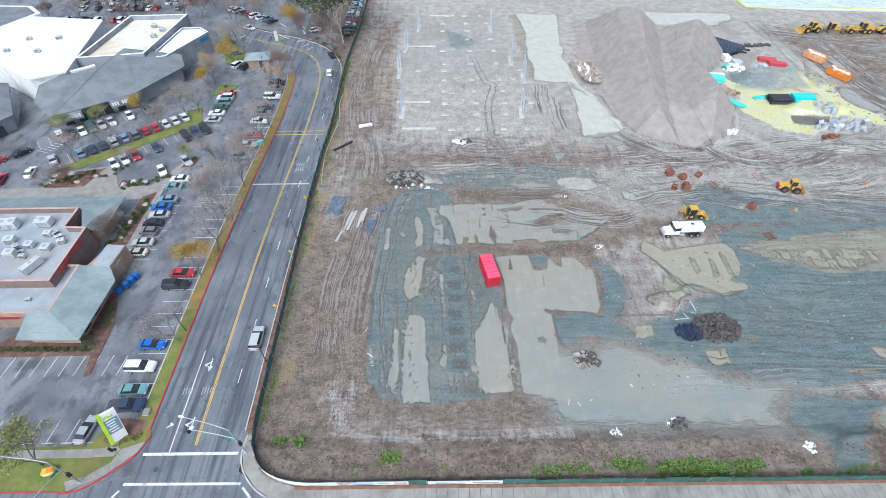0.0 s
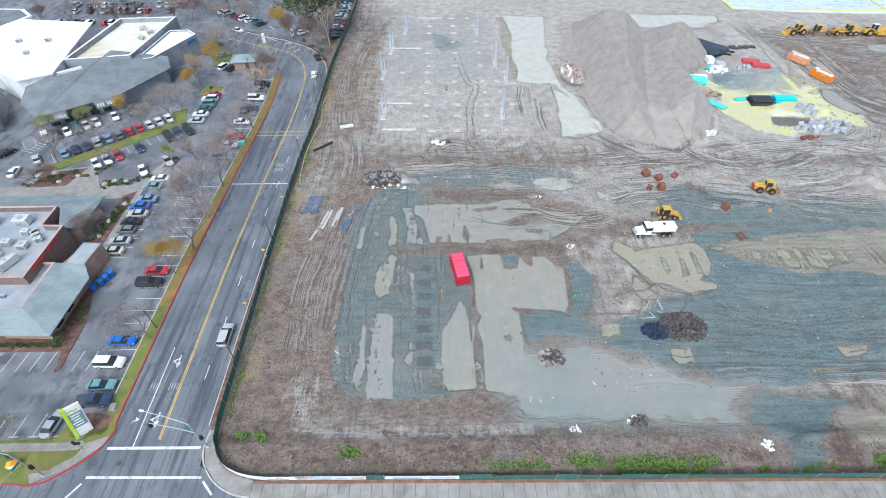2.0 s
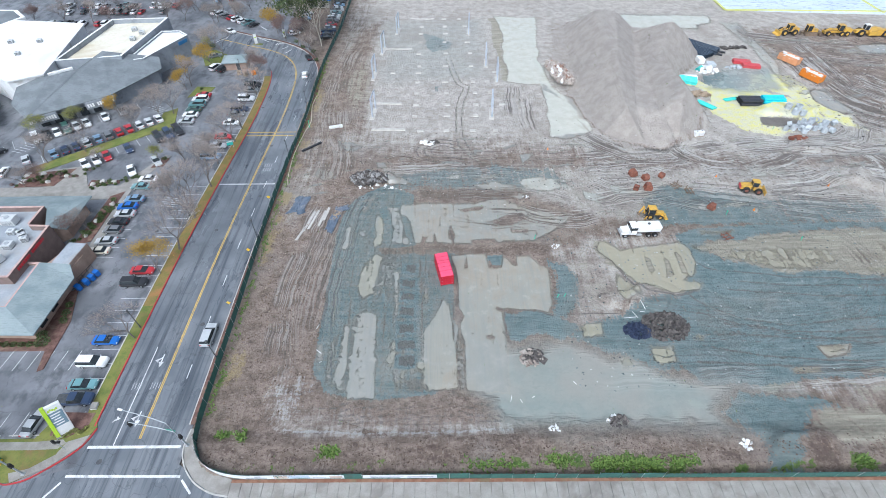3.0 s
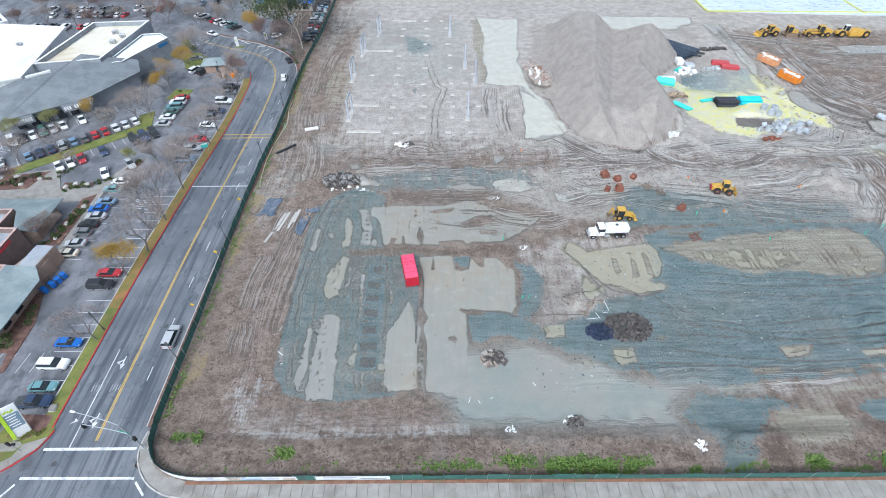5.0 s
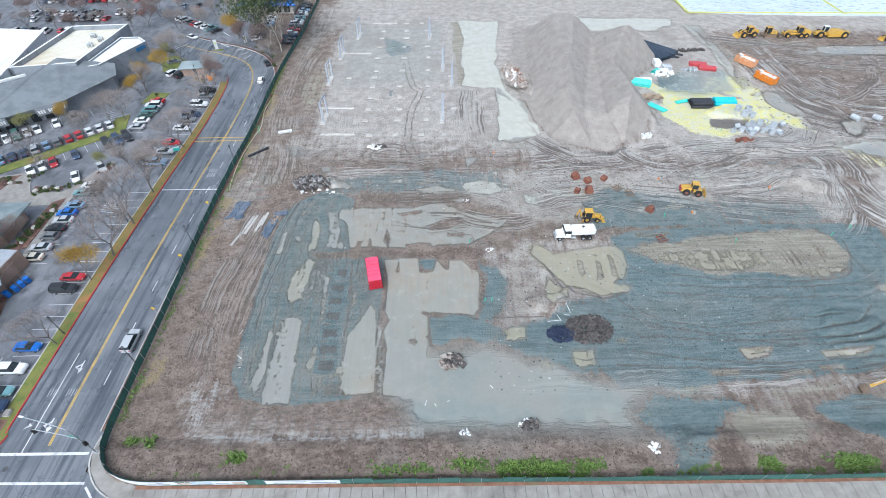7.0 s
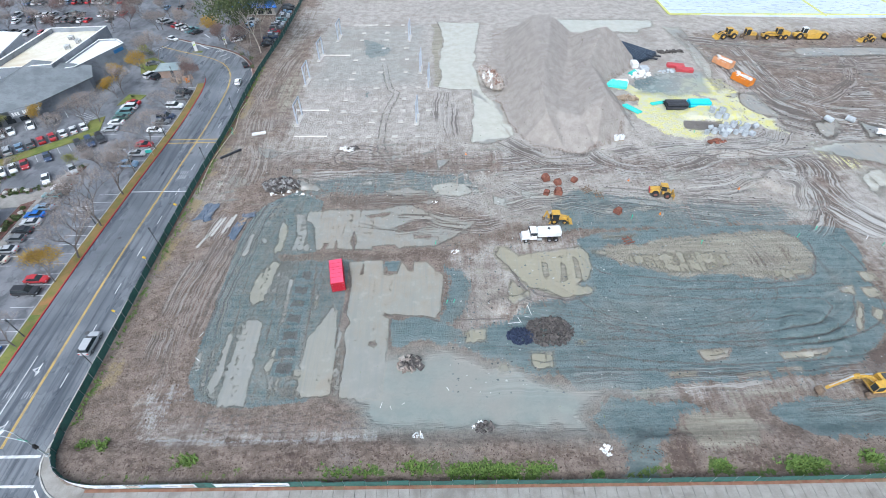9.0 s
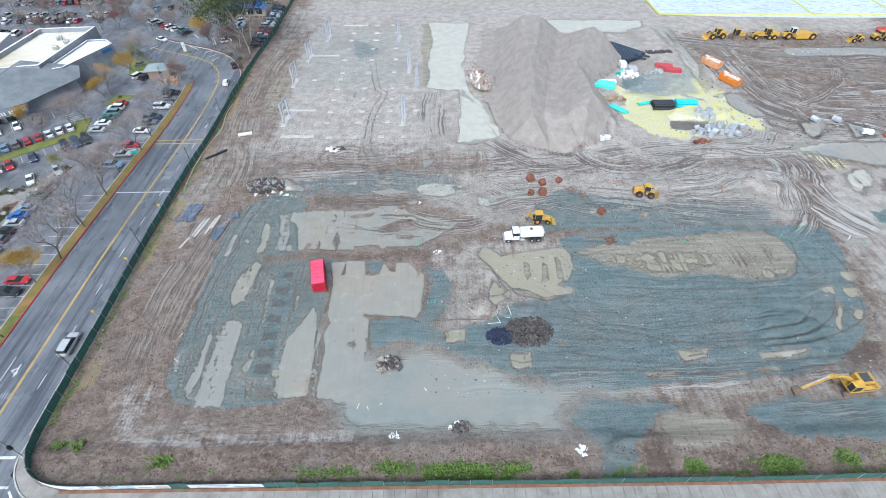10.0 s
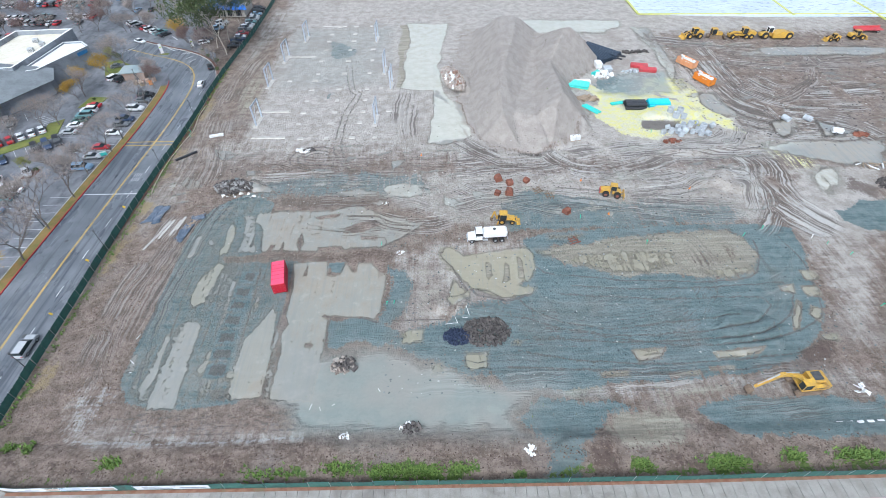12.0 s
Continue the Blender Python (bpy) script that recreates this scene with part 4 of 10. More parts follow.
furrows([(178.3, 92.7), (155.1, 90.9), (137.7, 93.4), (122.6, 97.6)], 9.0, 0.67, 42, ("pale", 1.0), 0.8)
furrows([(163.2, 70.5), (145.6, 68.9), (131.6, 70.9), (124.6, 81.3)], 10.0, 0.67, 43, ("water", 0.6))
furrows([(157.6, 101.2), (148.1, 82.0), (136.8, 71.7), (123.1, 64.0)], 3.0, 0.67, 44, ("pale", 1.0))
furrows([(111.7, 56.9), (121.1, 50.8), (130.7, 49.0), (149.5, 50.4)], 5.0, 0.55, 45, ("water", 0.8))
furrows([(110.8, 107.3), (106.5, 112.3), (124.5, 106.6), (152.2, 102.8), (182.6, 99.0)], 4.0, 0.59, 46, ("water", 0.6))
furrows([(-27.2, 30.3), (-27.4, 41.2), (-31.4, 62.2), (-32.1, 88.9), (-28.3, 114.3)], 6.0, 0.50, 47, ("pale", 1.0), 0.5)
furrows([(-33.0, 30.4), (-33.0, 51.2), (-34.6, 78.1), (-33.5, 105.3), (-29.2, 129.5)], 4.0, 0.50, 48, ("pale", 0.9), 0.45)
furrows([(33.5, 51.4), (38.9, 46.0), (45.4, 40.8), (52.7, 41.7)], 4.0, 0.50, 49, ("water", 0.6))
# wheel lines beside the road, and round the corner of the pad
furrows([(-23.5, -21), (-25.5, -5), (-24.5, 10), (-22, 26), (-19, 34)], 6.5, 0.38, 50, ("spoil", 1.0), 0.6, (0.46, 0.60), 24)
furrows([(-30.5, -16), (-31, 0), (-29.5, 14), (-28, 24)], 3.0, 0.34, 51, ("pale", 0.9), 0.8, (0.44, 0.60), 20)
furrows([(-26, -20), (-27.4, -24), (-22, -25.6), (-10, -25.4), (8, -25.8)], 2.6, 0.2, 52, ("spoil", 1.0), 0.3, (0.42, 0.58), 18, 0.05)
lay("foam", [(-29.2, -19), (-26, -17.5), (-23, -21), (-23.5, -26), (-28, -26), (-30, -23)], 0.62, 2.0)
stroke("foam", [(-26, -27.3), (-16, -28.0), (-4, -28.1), (8, -28.0)], 0.5, 0.9)
# grader lines round the loop road
furrows([(26, 3), (30, -3), (42, -5), (58, -6), (72, -4), (80, 1), (80, 9), (74, 16), (60, 19), (44, 18), (34, 16)], 7.5, 0.34, 53, ("spoil", 0.5), 0.32, (0.40, 0.66), 30, 0.06)
furrows([(20, -14), (40, -15.5), (60, -15), (80, -12), (90, -4), (92, 8), (86, 18)], 4.5, 0.34, 54, ("spoil", 0.5), 0.34, (0.42, 0.62), 22, 0.06)
furrows([(20, -19.5), (45, -20), (70, -19.5), (100, -19)], 3.2, 0.38, 56, ("tan", 0.9), 0.5, (0.46, 0.56), 22, 0.06)
furrows([(72, -26.5), (84, -25.6), (100, -25)], 2.6, 0.29, 57, ("pale", 0.9), 0.6, (0.42, 0.6), 12, 0.06)
# strips of the old floor, along its length
furrows([(-12, 26), (4, 27), (20, 26), (30, 22)], 4.0, 0.38, 60, ("pale", 1.0), 0.45, (0.46, 0.58), 14, 0.08)
furrows([(14, 21), (24, 18), (33, 20)], 4.0, 0.42, 61, ("water", 0.5), 0.7, (0.44, 0.60), 8, 0.06)
furrows([(-11.1, 19.4), (-0.9, 17.4), (9.7, 15.5), (23.1, 16.4)], 4.0, 0.45, 71, ("water", 1), 0.35, None, 9, 0.0)
furrows([(-3.0, 21.6), (6.9, 21.4), (16.6, 20.1), (24.2, 21.0)], 2.0, 0.4, 72, ("water", 1), 0.8, None, 7, 0.0)
for k in range(9):
    o = 0.9 * k
    stroke("rut", [(30, -3.5 - o * 0.7), (45, -5.5 - o), (60, -6.5 - o), (72, -5 - 0.9 * o), (79 + 0.3 * o, 0 - 0.5 * o), (81 + 0.5 * o, 7)], 0.2, 0.55 + 0.1 * (k % 3), 0, 4.0)
# standing water among the ruts
for k in range(90):
    x, y = rng.uniform(12, 112), rng.uniform(20, 48)
    w, h = rng.uniform(0.8, 4.5), rng.uniform(0.25, 0.9)
    lay("water", [(x - w, y - h * 0.4), (x, y - h), (x + w, y + h * 0.3), (x + 0.2 * w, y + h)], rng.uniform(0.65, 0.95), 0.45)
for k in range(70):
    x, y = rng.uniform(104, 190), rng.uniform(40, 108)
    w, h = rng.uniform(1.5, 7), rng.uniform(0.4, 1.6)
    lay("water", [(x - w, y - h * 0.4), (x, y - h), (x + w, y + h * 0.3), (x + 0.2 * w, y + h)], rng.uniform(0.65, 0.95), 0.8)
for k in range(40):
    x, y = rng.uniform(-34, 20), rng.uniform(24, 50)
    w, h = rng.uniform(0.8, 3.5), rng.uniform(0.3, 0.9)
    lay("water", [(x - w, y - h * 0.4), (x, y - h), (x + w, y + h * 0.3), (x + 0.2 * w, y + h)], rng.uniform(0.55, 0.9), 0.45)
lay("water", [(168.4, 98.8), (182.6, 99.0), (180.3, 95.6), (167.2, 95.4)], 0.9, 1.5)
lay("water", [(131.7, 100.7), (151.0, 100.6), (165.9, 96.3), (148.2, 95.4), (132.0, 97.1)], 0.7, 1.5)
lay("water", [(126.3, 59.2), (128.6, 57.6), (126.3, 50.5), (121.9, 48.0), (122.5, 53.5)], 0.9, 1.2)
lay("pale", [(116.6, 36.9), (139.6, 36.0), (121.3, 9.2), (106.8, 8.1), (106.6, 18.5)], 0.85, 4)
lay("water", [(119.5, 34.5), (128.3, 35.3), (124.9, 27.7), (119.2, 24.8), (117.7, 29.0)], 0.7, 2.0)
lay("dark", [(127.6, 31.9), (133.0, 26.3), (129.7, 21.4), (124.3, 26.6)], 0.7, 1.5)
# dark soaked clods on the front bank and on the right
for k in range(60):
    x = rng.uniform(-36, 118)
    y, w = -30.8 - 0.012 * (x + 30) + rng.uniform(-2.2, 2.0), rng.uniform(0.8, 3.2)
    lay("dark", [(x - w, y - 0.5), (x + w, y - 0.6), (x + 0.7 * w, y + 0.6), (x - 0.7 * w, y + 0.7)], rng.uniform(0.5, 0.8), 0.9)
lay("dark", [(49.8, -30.4), (53.8, -29.7), (54.0, -33.7), (48.6, -34.3)], 0.8, 1.2)
lay("dark", [(90.1, -14.3), (96.0, -12.7), (94.7, -17.7), (89.4, -18.6)], 0.8, 1.5)
lay("dark", [(79.2, 7.4), (85.3, 8.0), (84.2, 3.4), (78.5, 3.2)], 0.5, 1.5)
lay("dark", [(130.1, 56.1), (140.6, 52.7), (146.2, 45.6), (155.6, 59.4), (141.0, 58.6)], 0.3, 4)
lay("pale", [(106, 118), (192, 116), (192, 50), (150, 48), (113, 51), (110, 85)], -0.7, 5)
# the big spoil heap
only("spoil", [(47.6, 122.7), (61.3, 119.9), (83.0, 112.1), (85.3, 94.4), (70.0, 79.4), (73.1, 63.0), (65.9, 50.4), (55.8, 43.7), (43.9, 46.9), (40.9, 51.7), (38.1, 60.7), (35.0, 70.7), (38.5, 76.6), (35.9, 97.5), (40.3, 117.8)], 1.2)
lay("pale", [(35.2, 113.1), (48.6, 122.7), (44.2, 80.0), (35.7, 66.8), (34.4, 99.6)], 0.6, 2)
lay("spoil", [(38.1, 52.3), (58.4, 46.6), (59.1, 34.8), (44.1, 35.1), (36.6, 42.2)], 0.5, 5)
furrows([(49.2, 112.8), (46.9, 83.5), (48.3, 60.5), (52.7, 39.5)], 4.5, 0.55, 62, ("spoil", 1.0), 0.15, (0.40, 0.60), 18, 0.1)
furrows([(41.2, 113.0), (40.9, 95.3), (41.6, 80.0)], 4.0, 0.42, 63, ("pale", 1.0), 0.25, (0.40, 0.58), 8, 0.1)
lay("dark", [(64.2, 98.2), (70.5, 99.7), (66.0, 85.0), (62.7, 83.2), (62.7, 90.9)], 0.3, 2.5)
lay("dark", [(36.2, 48.4), (46.3, 45.6), (41.9, 40.9), (36.3, 41.0)], 0.6, 1.5)

for k in range(2):
    wheel_pair([(1.5, 96.4), (4.3, 79.0), (6.4, 77.1), (4.0, 64.1), (3.5, 51.3), (4.9, 43.5), (10.2, 38.6)], 1.5 + 0.5 * k, 0.32, 0.7, 0.6)
furrows([(21, 51), (20.5, 62), (21.5, 78)], 4.6, 0.46, 70, ("pale", 1.0), 0.9, (0.46, 0.58), 16, 0.2)
for rad in (2.2, 3.4, 4.8):
    stroke("rut", [(-1 + rad * 1.5 * np.cos(a), 44 + rad * np.sin(a)) for a in np.linspace(0, 5.4, 10)], 0.5, 0.85, -0.1)

for k in ("spoil", "pale", "rut", "churn"):
    lay(k, [(29.7, 76.8), (32.2, 69.4), (35.0, 60.8), (37.9, 51.8), (32.6, 48.5), (27.6, 49.1), (28.9, 65.4)], -1.0, 1.0)
lay("water", [(29.7, 76.8), (32.2, 69.4), (35.0, 60.8), (37.9, 51.8), (32.6, 48.5), (27.6, 49.1), (28.9, 65.4)], 1, 1.2)
# lower the sheet beneath the paved parts
paved = (XX < -39.9) | ((XX < -32.5) & (YY < -28) & (np.hypot(XX + 32.5, YY + 28) > 5.95)) | (YY < -34.2 - 0.0145 * (XX + 30))
ZZ = np.where(paved & (YY < 400), -0.3, ZZ)
bank = np.clip((-27.5 - YY) / 2.0, 0, 1) * np.clip((YY + 34.2) / 0.5, 0, 1) * (XX > -39.5) * ~paved
ZZ += bank * (0.35 + 0.35 * value_noise(XX, YY, 2.5, 21) + 0.25 * value_noise(XX, YY, 0.9, 22))
far = np.clip((np.maximum(np.abs(XX) - 260, YY - 330)) / 800, 0, 1)
ZZ += far * 6


# the big spoil heap: a long bank by the canal and a tipped cone beside it
for foot, top, reach in (([(44.3, 117.1), (55.9, 124.4), (68.9, 117.3), (79.9, 113.0), (83.9, 95.3), (71.0, 78.2), (71.2, 54.2), (58.6, 42.9), (49.1, 45.2), (41.5, 51.1), (39.2, 68.9), (40.8, 94.5)], 4.8, 10.0),
                         ([(42.5, 112.2), (45.5, 124.8), (55.6, 122.9), (68.4, 115.3), (61.8, 85.9), (54.8, 62.2), (51.2, 45.1), (41.4, 50.6), (39.8, 62.6), (39.9, 75.6), (40.8, 94.5)], 6.0, 9.0),
                         ([(61.8, 104.6), (79.6, 112.1), (84.8, 95.2), (71.0, 78.2), (71.9, 61.7), (71.9, 54.1), (59.2, 44.9), (53.4, 53.5), (57.3, 78.6)], 7.5, 11.0)):
    span, cover = inside(foot, reach, 0.6)
    rise = np.clip((cover - 0.5) * 2, 0, 1)
    ZZ[span] = np.maximum(ZZ[span], top * (rise if top < 7 else 1 - (1 - rise) ** 1.4) + ZZ[span] * 0.6)
# the canal's lower reach, clear of the tipped soil
for layer in ("spoil", "rut", "churn", "foam"):
    lay(layer, [(29.7, 81.4), (31.8, 81.3), (32.7, 73.5), (36.6, 69.4), (38.6, 60.6), (39.6, 52.5), (35.9, 49.4), (28.2, 49.7), (28.4, 64.6)], -1, 0.6)
lay("water", [(19.7, 131.7), (35.0, 127.7), (32.5, 108.6), (31.2, 93.0), (31.7, 79.5), (32.9, 72.8), (36.6, 68.7), (38.3, 60.6), (39.2, 52.5), (36.0, 49.9), (28.5, 50.2), (28.8, 64.6), (28.9, 79.3), (20.3, 81.8), (19.8, 97.6), (21.1, 111.0)], 1, 0.5, 0.3)
lay("water", [(16.1, 79.1), (28.5, 77.9), (27.3, 50.3), (16.9, 50.6)], -1, 0.6)
crop_c, cover = inside([(28.9, 79.3), (31.7, 79.5), (32.9, 72.8), (36.6, 68.7), (38.3, 60.6), (39.2, 52.5), (36.0, 49.9), (28.5, 50.2), (28.8, 64.6)], 1.0, 0.3)
ZZ[crop_c] = ZZ[crop_c] * (1 - cover) - 0.08 * cover
lay("tan", [(17.1, 129.6), (19.7, 130.6), (21.1, 111.0), (19.8, 97.6), (20.3, 81.1), (18.2, 80.4), (17.5, 102.0)], 0.9, 1.0)
# milky water of the canal and of the far pool
lay("pale", [(18.5, 132.7), (36.5, 128.8), (33.3, 110.1), (30.2, 94.8), (28.8, 75.9), (35.5, 65.8), (38.2, 51.2), (26.9, 48.3), (29.0, 75.9), (18.5, 79.7), (21.2, 108.2)], 1, 1.0)
lay("pale", [(51.6, 130.3), (72.5, 132.1), (100.5, 128.1), (92.3, 117.7), (70.0, 119.8), (59.6, 119.2)], 1, 2)
# brown bare strip between the fence and the pad
lay("pale", [(-36.5, 92.6), (-27.3, 119.3), (-20.7, 135.1), (-22.9, 100.5), (-20.0, 64.2), (-19.8, 51.4), (-37.7, 51.8)], -0.55, 3)
lay("tan", [(-31.7, 81.1), (-24.2, 96.4), (-20.8, 70.5), (-26.4, 64.4)], 0.55, 3)
lay("pale", [(-33.2, 51.4), (20.6, 51.6), (26.0, 46.3), (34.6, 45.5), (32.0, 38.3), (-2.8, 39.2), (-22.0, 37.8), (-35.0, 40.5)], -0.3, 2)
lay("pale", [(44.3, 117.1), (48.8, 122.0), (47.2, 94.3), (48.0, 75.3), (43.8, 62.5), (39.2, 79.1)], 0.8, 2)
# sheets of lavender-grey water by the skips and the parked machines
for patch in ([(108.8, 72.7), (112.1, 71.5), (112.2, 66.8), (114.0, 61.7), (110.6, 59.4), (108.0, 61.9), (106.8, 67.7)],
              [(121.7, 56.2), (126.7, 56.9), (124.8, 51.2), (120.9, 47.8), (120.0, 51.4)],
              [(134.7, 55.6), (138.1, 53.4), (136.6, 48.5), (132.1, 48.2)],
              [(140.7, 103.0), (160.6, 103.3), (184.4, 101.2), (181.4, 96.8), (152.8, 96.5), (140.7, 98.9)]):
    only("water", patch, 0.8, 0.4, 0.9)
# the loop road's wheel arcs
for k in range(7):
    stroke("rut", ([(54.6, 0.1), (70.3, -1.4), (86.6, -1.0), (94.6, -0.4), (95.2, -3.9), (91.9, -8.3), (84.9, -11.7), (75.4, -12.8), (60.7, -12.9), (45.4, -11.5)], [(51.9, -1.9), (69.3, -3.8), (84.0, -4.0), (89.1, -4.4), (89.5, -6.3), (85.2, -9.3), (76.2, -11.2), (61.2, -11.5), (47.9, -9.5)], [(44.4, -6.9), (51.7, -10.2), (60.9, -12.2), (70.0, -13.8), (79.9, -13.7), (90.7, -11.9), (97.5, -8.5), (99.4, -4.7), (101.5, 3.7), (100.6, 11.7)], [(41.9, -13.9), (54.6, -16.5), (68.4, -17.4), (80.2, -16.6), (90.4, -15.5), (96.6, -12.1)], [(39.7, 1.2), (44.2, -3.0), (48.5, -7.0), (55.8, -9.7), (67.0, -9.4), (82.9, -8.0)], [(45.8, 10.1), (50.1, 3.8), (60.6, 1.7), (76.3, 0.1), (88.8, 0.9), (93.3, 5.5), (94.9, 11.0)], [(40.3, -17.1), (54.1, -18.0), (69.5, -19.2), (85.2, -17.9)])[k], 0.45, 0.8, -0.04)


# polished arcs round the bend of the loop
for k, arc in enumerate(([(46.4, 5.5), (49.0, 1.0), (58.5, -0.1), (74.6, -0.8), (88.9, -0.4), (98.1, 3.6), (102.0, 9.7)],
                         [(46.2, 4.2), (48.7, -0.8), (58.0, -2.2), (73.7, -3.1), (87.8, -2.6), (97.2, 2.0), (101.8, 9.3)],
                         [(46.0, 2.8), (48.3, -2.7), (57.4, -4.5), (72.8, -5.6), (86.7, -4.9), (96.3, 0.1), (101.5, 8.8)],
                         [(45.7, 1.3), (48.0, -4.8), (56.8, -7.0), (71.8, -8.3), (85.5, -7.4), (95.2, -1.9), (101.2, 8.2)],
                         [(45.5, -0.2), (47.6, -6.9), (56.2, -9.4), (70.8, -10.8), (84.3, -9.8), (94.2, -3.8), (100.9, 7.6)],
                         [(45.3, -1.7), (47.3, -8.9), (55.6, -11.8), (69.9, -13.3), (83.2, -12.1), (93.2, -5.7), (100.6, 7.1)])):
    stroke("rut" if k % 2 else "film", arc, 0.35 + 0.25 * (k % 3), 0.4)
    stroke("film", [(x + 0.5, y - 1.3) for x, y in arc], 0.8, 0.22)


def make_ground():
    nx, ny = XX.shape
    co = np.stack([XX, YY, ZZ], -1).reshape(-1, 3)
    i, j = np.meshgrid(np.arange(nx - 1), np.arange(ny - 1), indexing="ij")
    a = (i * ny + j).ravel()
    quads = np.stack([a, a + ny, a + ny + 1, a + 1], -1)
    me = bpy.data.meshes.new("ground")
    me.vertices.add(len(co))
    me.vertices.foreach_set("co", co.ravel())
    me.loops.add(quads.size)
    me.loops.foreach_set("vertex_index", quads.ravel())
    me.polygons.add(len(quads))
    me.polygons.foreach_set("loop_start", np.arange(0, quads.size, 4))
    me.polygons.foreach_set("use_smooth", np.ones(len(quads), bool))
    me.update(calc_edges=True)
    for name, keys in (("marks_a", ("rock", "water", "grass", "straw")), ("marks_b", ("yellow", "pale", "rut", "film")), ("marks_c", ("spoil", "tan", "dark", "foam")), ("marks_d", ("across", "along", "churn", "tone"))):
        at = me.attributes.new(name, "FLOAT_COLOR", "POINT")
        at.data.foreach_set("color", np.stack([LAYER[k].ravel() for k in keys], -1).ravel())
    me.materials.append(M_SOIL)
    return tagged(new("ground", me), "muddy brown earthworks site with puddles and wheel ruts", "ground", "", "structure")


make_ground()


def height_at(x, y):
    return float(ZZ[min(np.searchsorted(GX, x), len(GX) - 1), min(np.searchsorted(GY, y), len(GY) - 1)])


# ---- paving ----
bm = bmesh.new()
prism(bm, [(-420, -70), (-39.9, -70), (-39.9, 78), (-40.6, 92), (-46, 108), (-56, 118), (-60, 400), (-420, 400)], -0.28, 0.0)
struct("parking_lot", bm, M_LOT, "damp grey asphalt parking lot with worn patches", "parking lot")
CENTRE = smooth_line([(-47, -46), (-47.1, -20), (-47.0, 10), (-46.2, 35), (-45.2, 58), (-45.3, 74), (-46.0, 84), (-48.0, 92), (-52.0, 98.5), (-58.5, 103.5), (-67, 107.5), (-78, 113)], 2.0)
bm = bmesh.new()
ribbon(bm, CENTRE, 7.4, -6.6, -0.2, 0.012)
struct("road", bm, M_ROAD, "wet grey asphalt road with worn wheel bands", "road")
bm = bmesh.new()
prism(bm, [(-200, -70), (300, -70), (300, -39.6), (92, -37.6), (49, -37.5), (-20, -36.6), (-33.5, -36.0), (-40, -32), (-54, -32), (-61, -34), (-200, -36)], -0.2, 0.006)
struct("cross_road", bm, M_ROAD, "wet grey asphalt cross street", "road")


def marks(name, quads, mat, label, z=0.02):
    bm = bmesh.new()
    for q in quads:
        prism(bm, q, z - 0.008, z)
    struct(name, bm, mat, label, "road marking")


def bar(x0, y0, x1, y1, w):
    d = Vector((x1 - x0, y1 - y0, 0)).normalized() * w / 2
    return [(x0 - d.y, y0 + d.x), (x1 - d.y, y1 + d.x), (x1 + d.y, y1 - d.x), (x0 + d.y, y0 - d.x)]


def along(line, off, w, z=0.021):
    bm = bmesh.new()
    ribbon(bm, line, off + w / 2, off - w / 2, z - 0.006, z)
    return bm


struct("centre_line", along([p for p in CENTRE if p.y > -29.2], 0.12, 0.15), M_YELLOW_LINE, "worn double yellow centre line", "road marking")
struct("centre_line", along([p for p in CENTRE if p.y > -29.2], -0.12, 0.15), M_YELLOW_LINE, "worn double yellow centre line", "road marking")
dashes = []
for k in range(14):
    y = -18.6 + 9.7 * k - (0 if k < 2 else 0)
    c = min(CENTRE, key=lambda p: abs(p.y - y))
    x = c.x + 3.5
    if y < 82:
        dashes.append(bar(x, y, min(CENTRE, key=lambda p: abs(p.y - y - 2.6)).x + 3.5, y + 2.6, 0.14))
marks("lane_dashes", dashes, M_LINE, "white dashed lane line")
marks("lane_line", [bar(-50.55, -29.2, -50.6, -12.5, 0.14)], M_LINE, "white solid turn lane line")
marks("stop_line", [bar(-54.2, -29.4, -40.6, -29.55, 0.42), bar(-55.3, -33.4, -39.2, -33.7, 0.36)], M_LINE, "white stop line and crosswalk edge")
marks("stop_line", [bar(-53.6, 31.5, -40.6, 31.4, 0.3)], M_LINE, "worn white advance stop line")
marks("crosswalk", [bar(-53.2, 51.7, -40.2, 51.7, 0.3), bar(-53.0, 53.3, -40.0, 53.3, 0.3)], M_YELLOW_LINE, "yellow crosswalk lines")
marks("crosswalk", [bar(-38.8, -34.2, -37.0, -36.0, 0.3), bar(-55.5, -34.2, -57.8, -37.5, 0.3)], M_LINE, "white crosswalk edge")


def arrow(x, y, turn):
    m = pose(x, y, 0, 0, 0, turn)
    shapes = [[(-0.09, 0), (0.09, 0), (0.09, 1.5), (-0.09, 1.5)], [(-0.42, 1.45), (0.42, 1.45), (0, 2.5)],
              [(0.09, 0.5), (0.6, 1.0), (0.6, 1.25), (0.09, 0.8)], [(0.5, 0.8), (1.1, 1.15), (0.5, 1.6)]]
    return [[((m @ Vector((px, py, 0))).x, (m @ Vector((px, py, 0))).y) for px, py in s] for s in shapes]


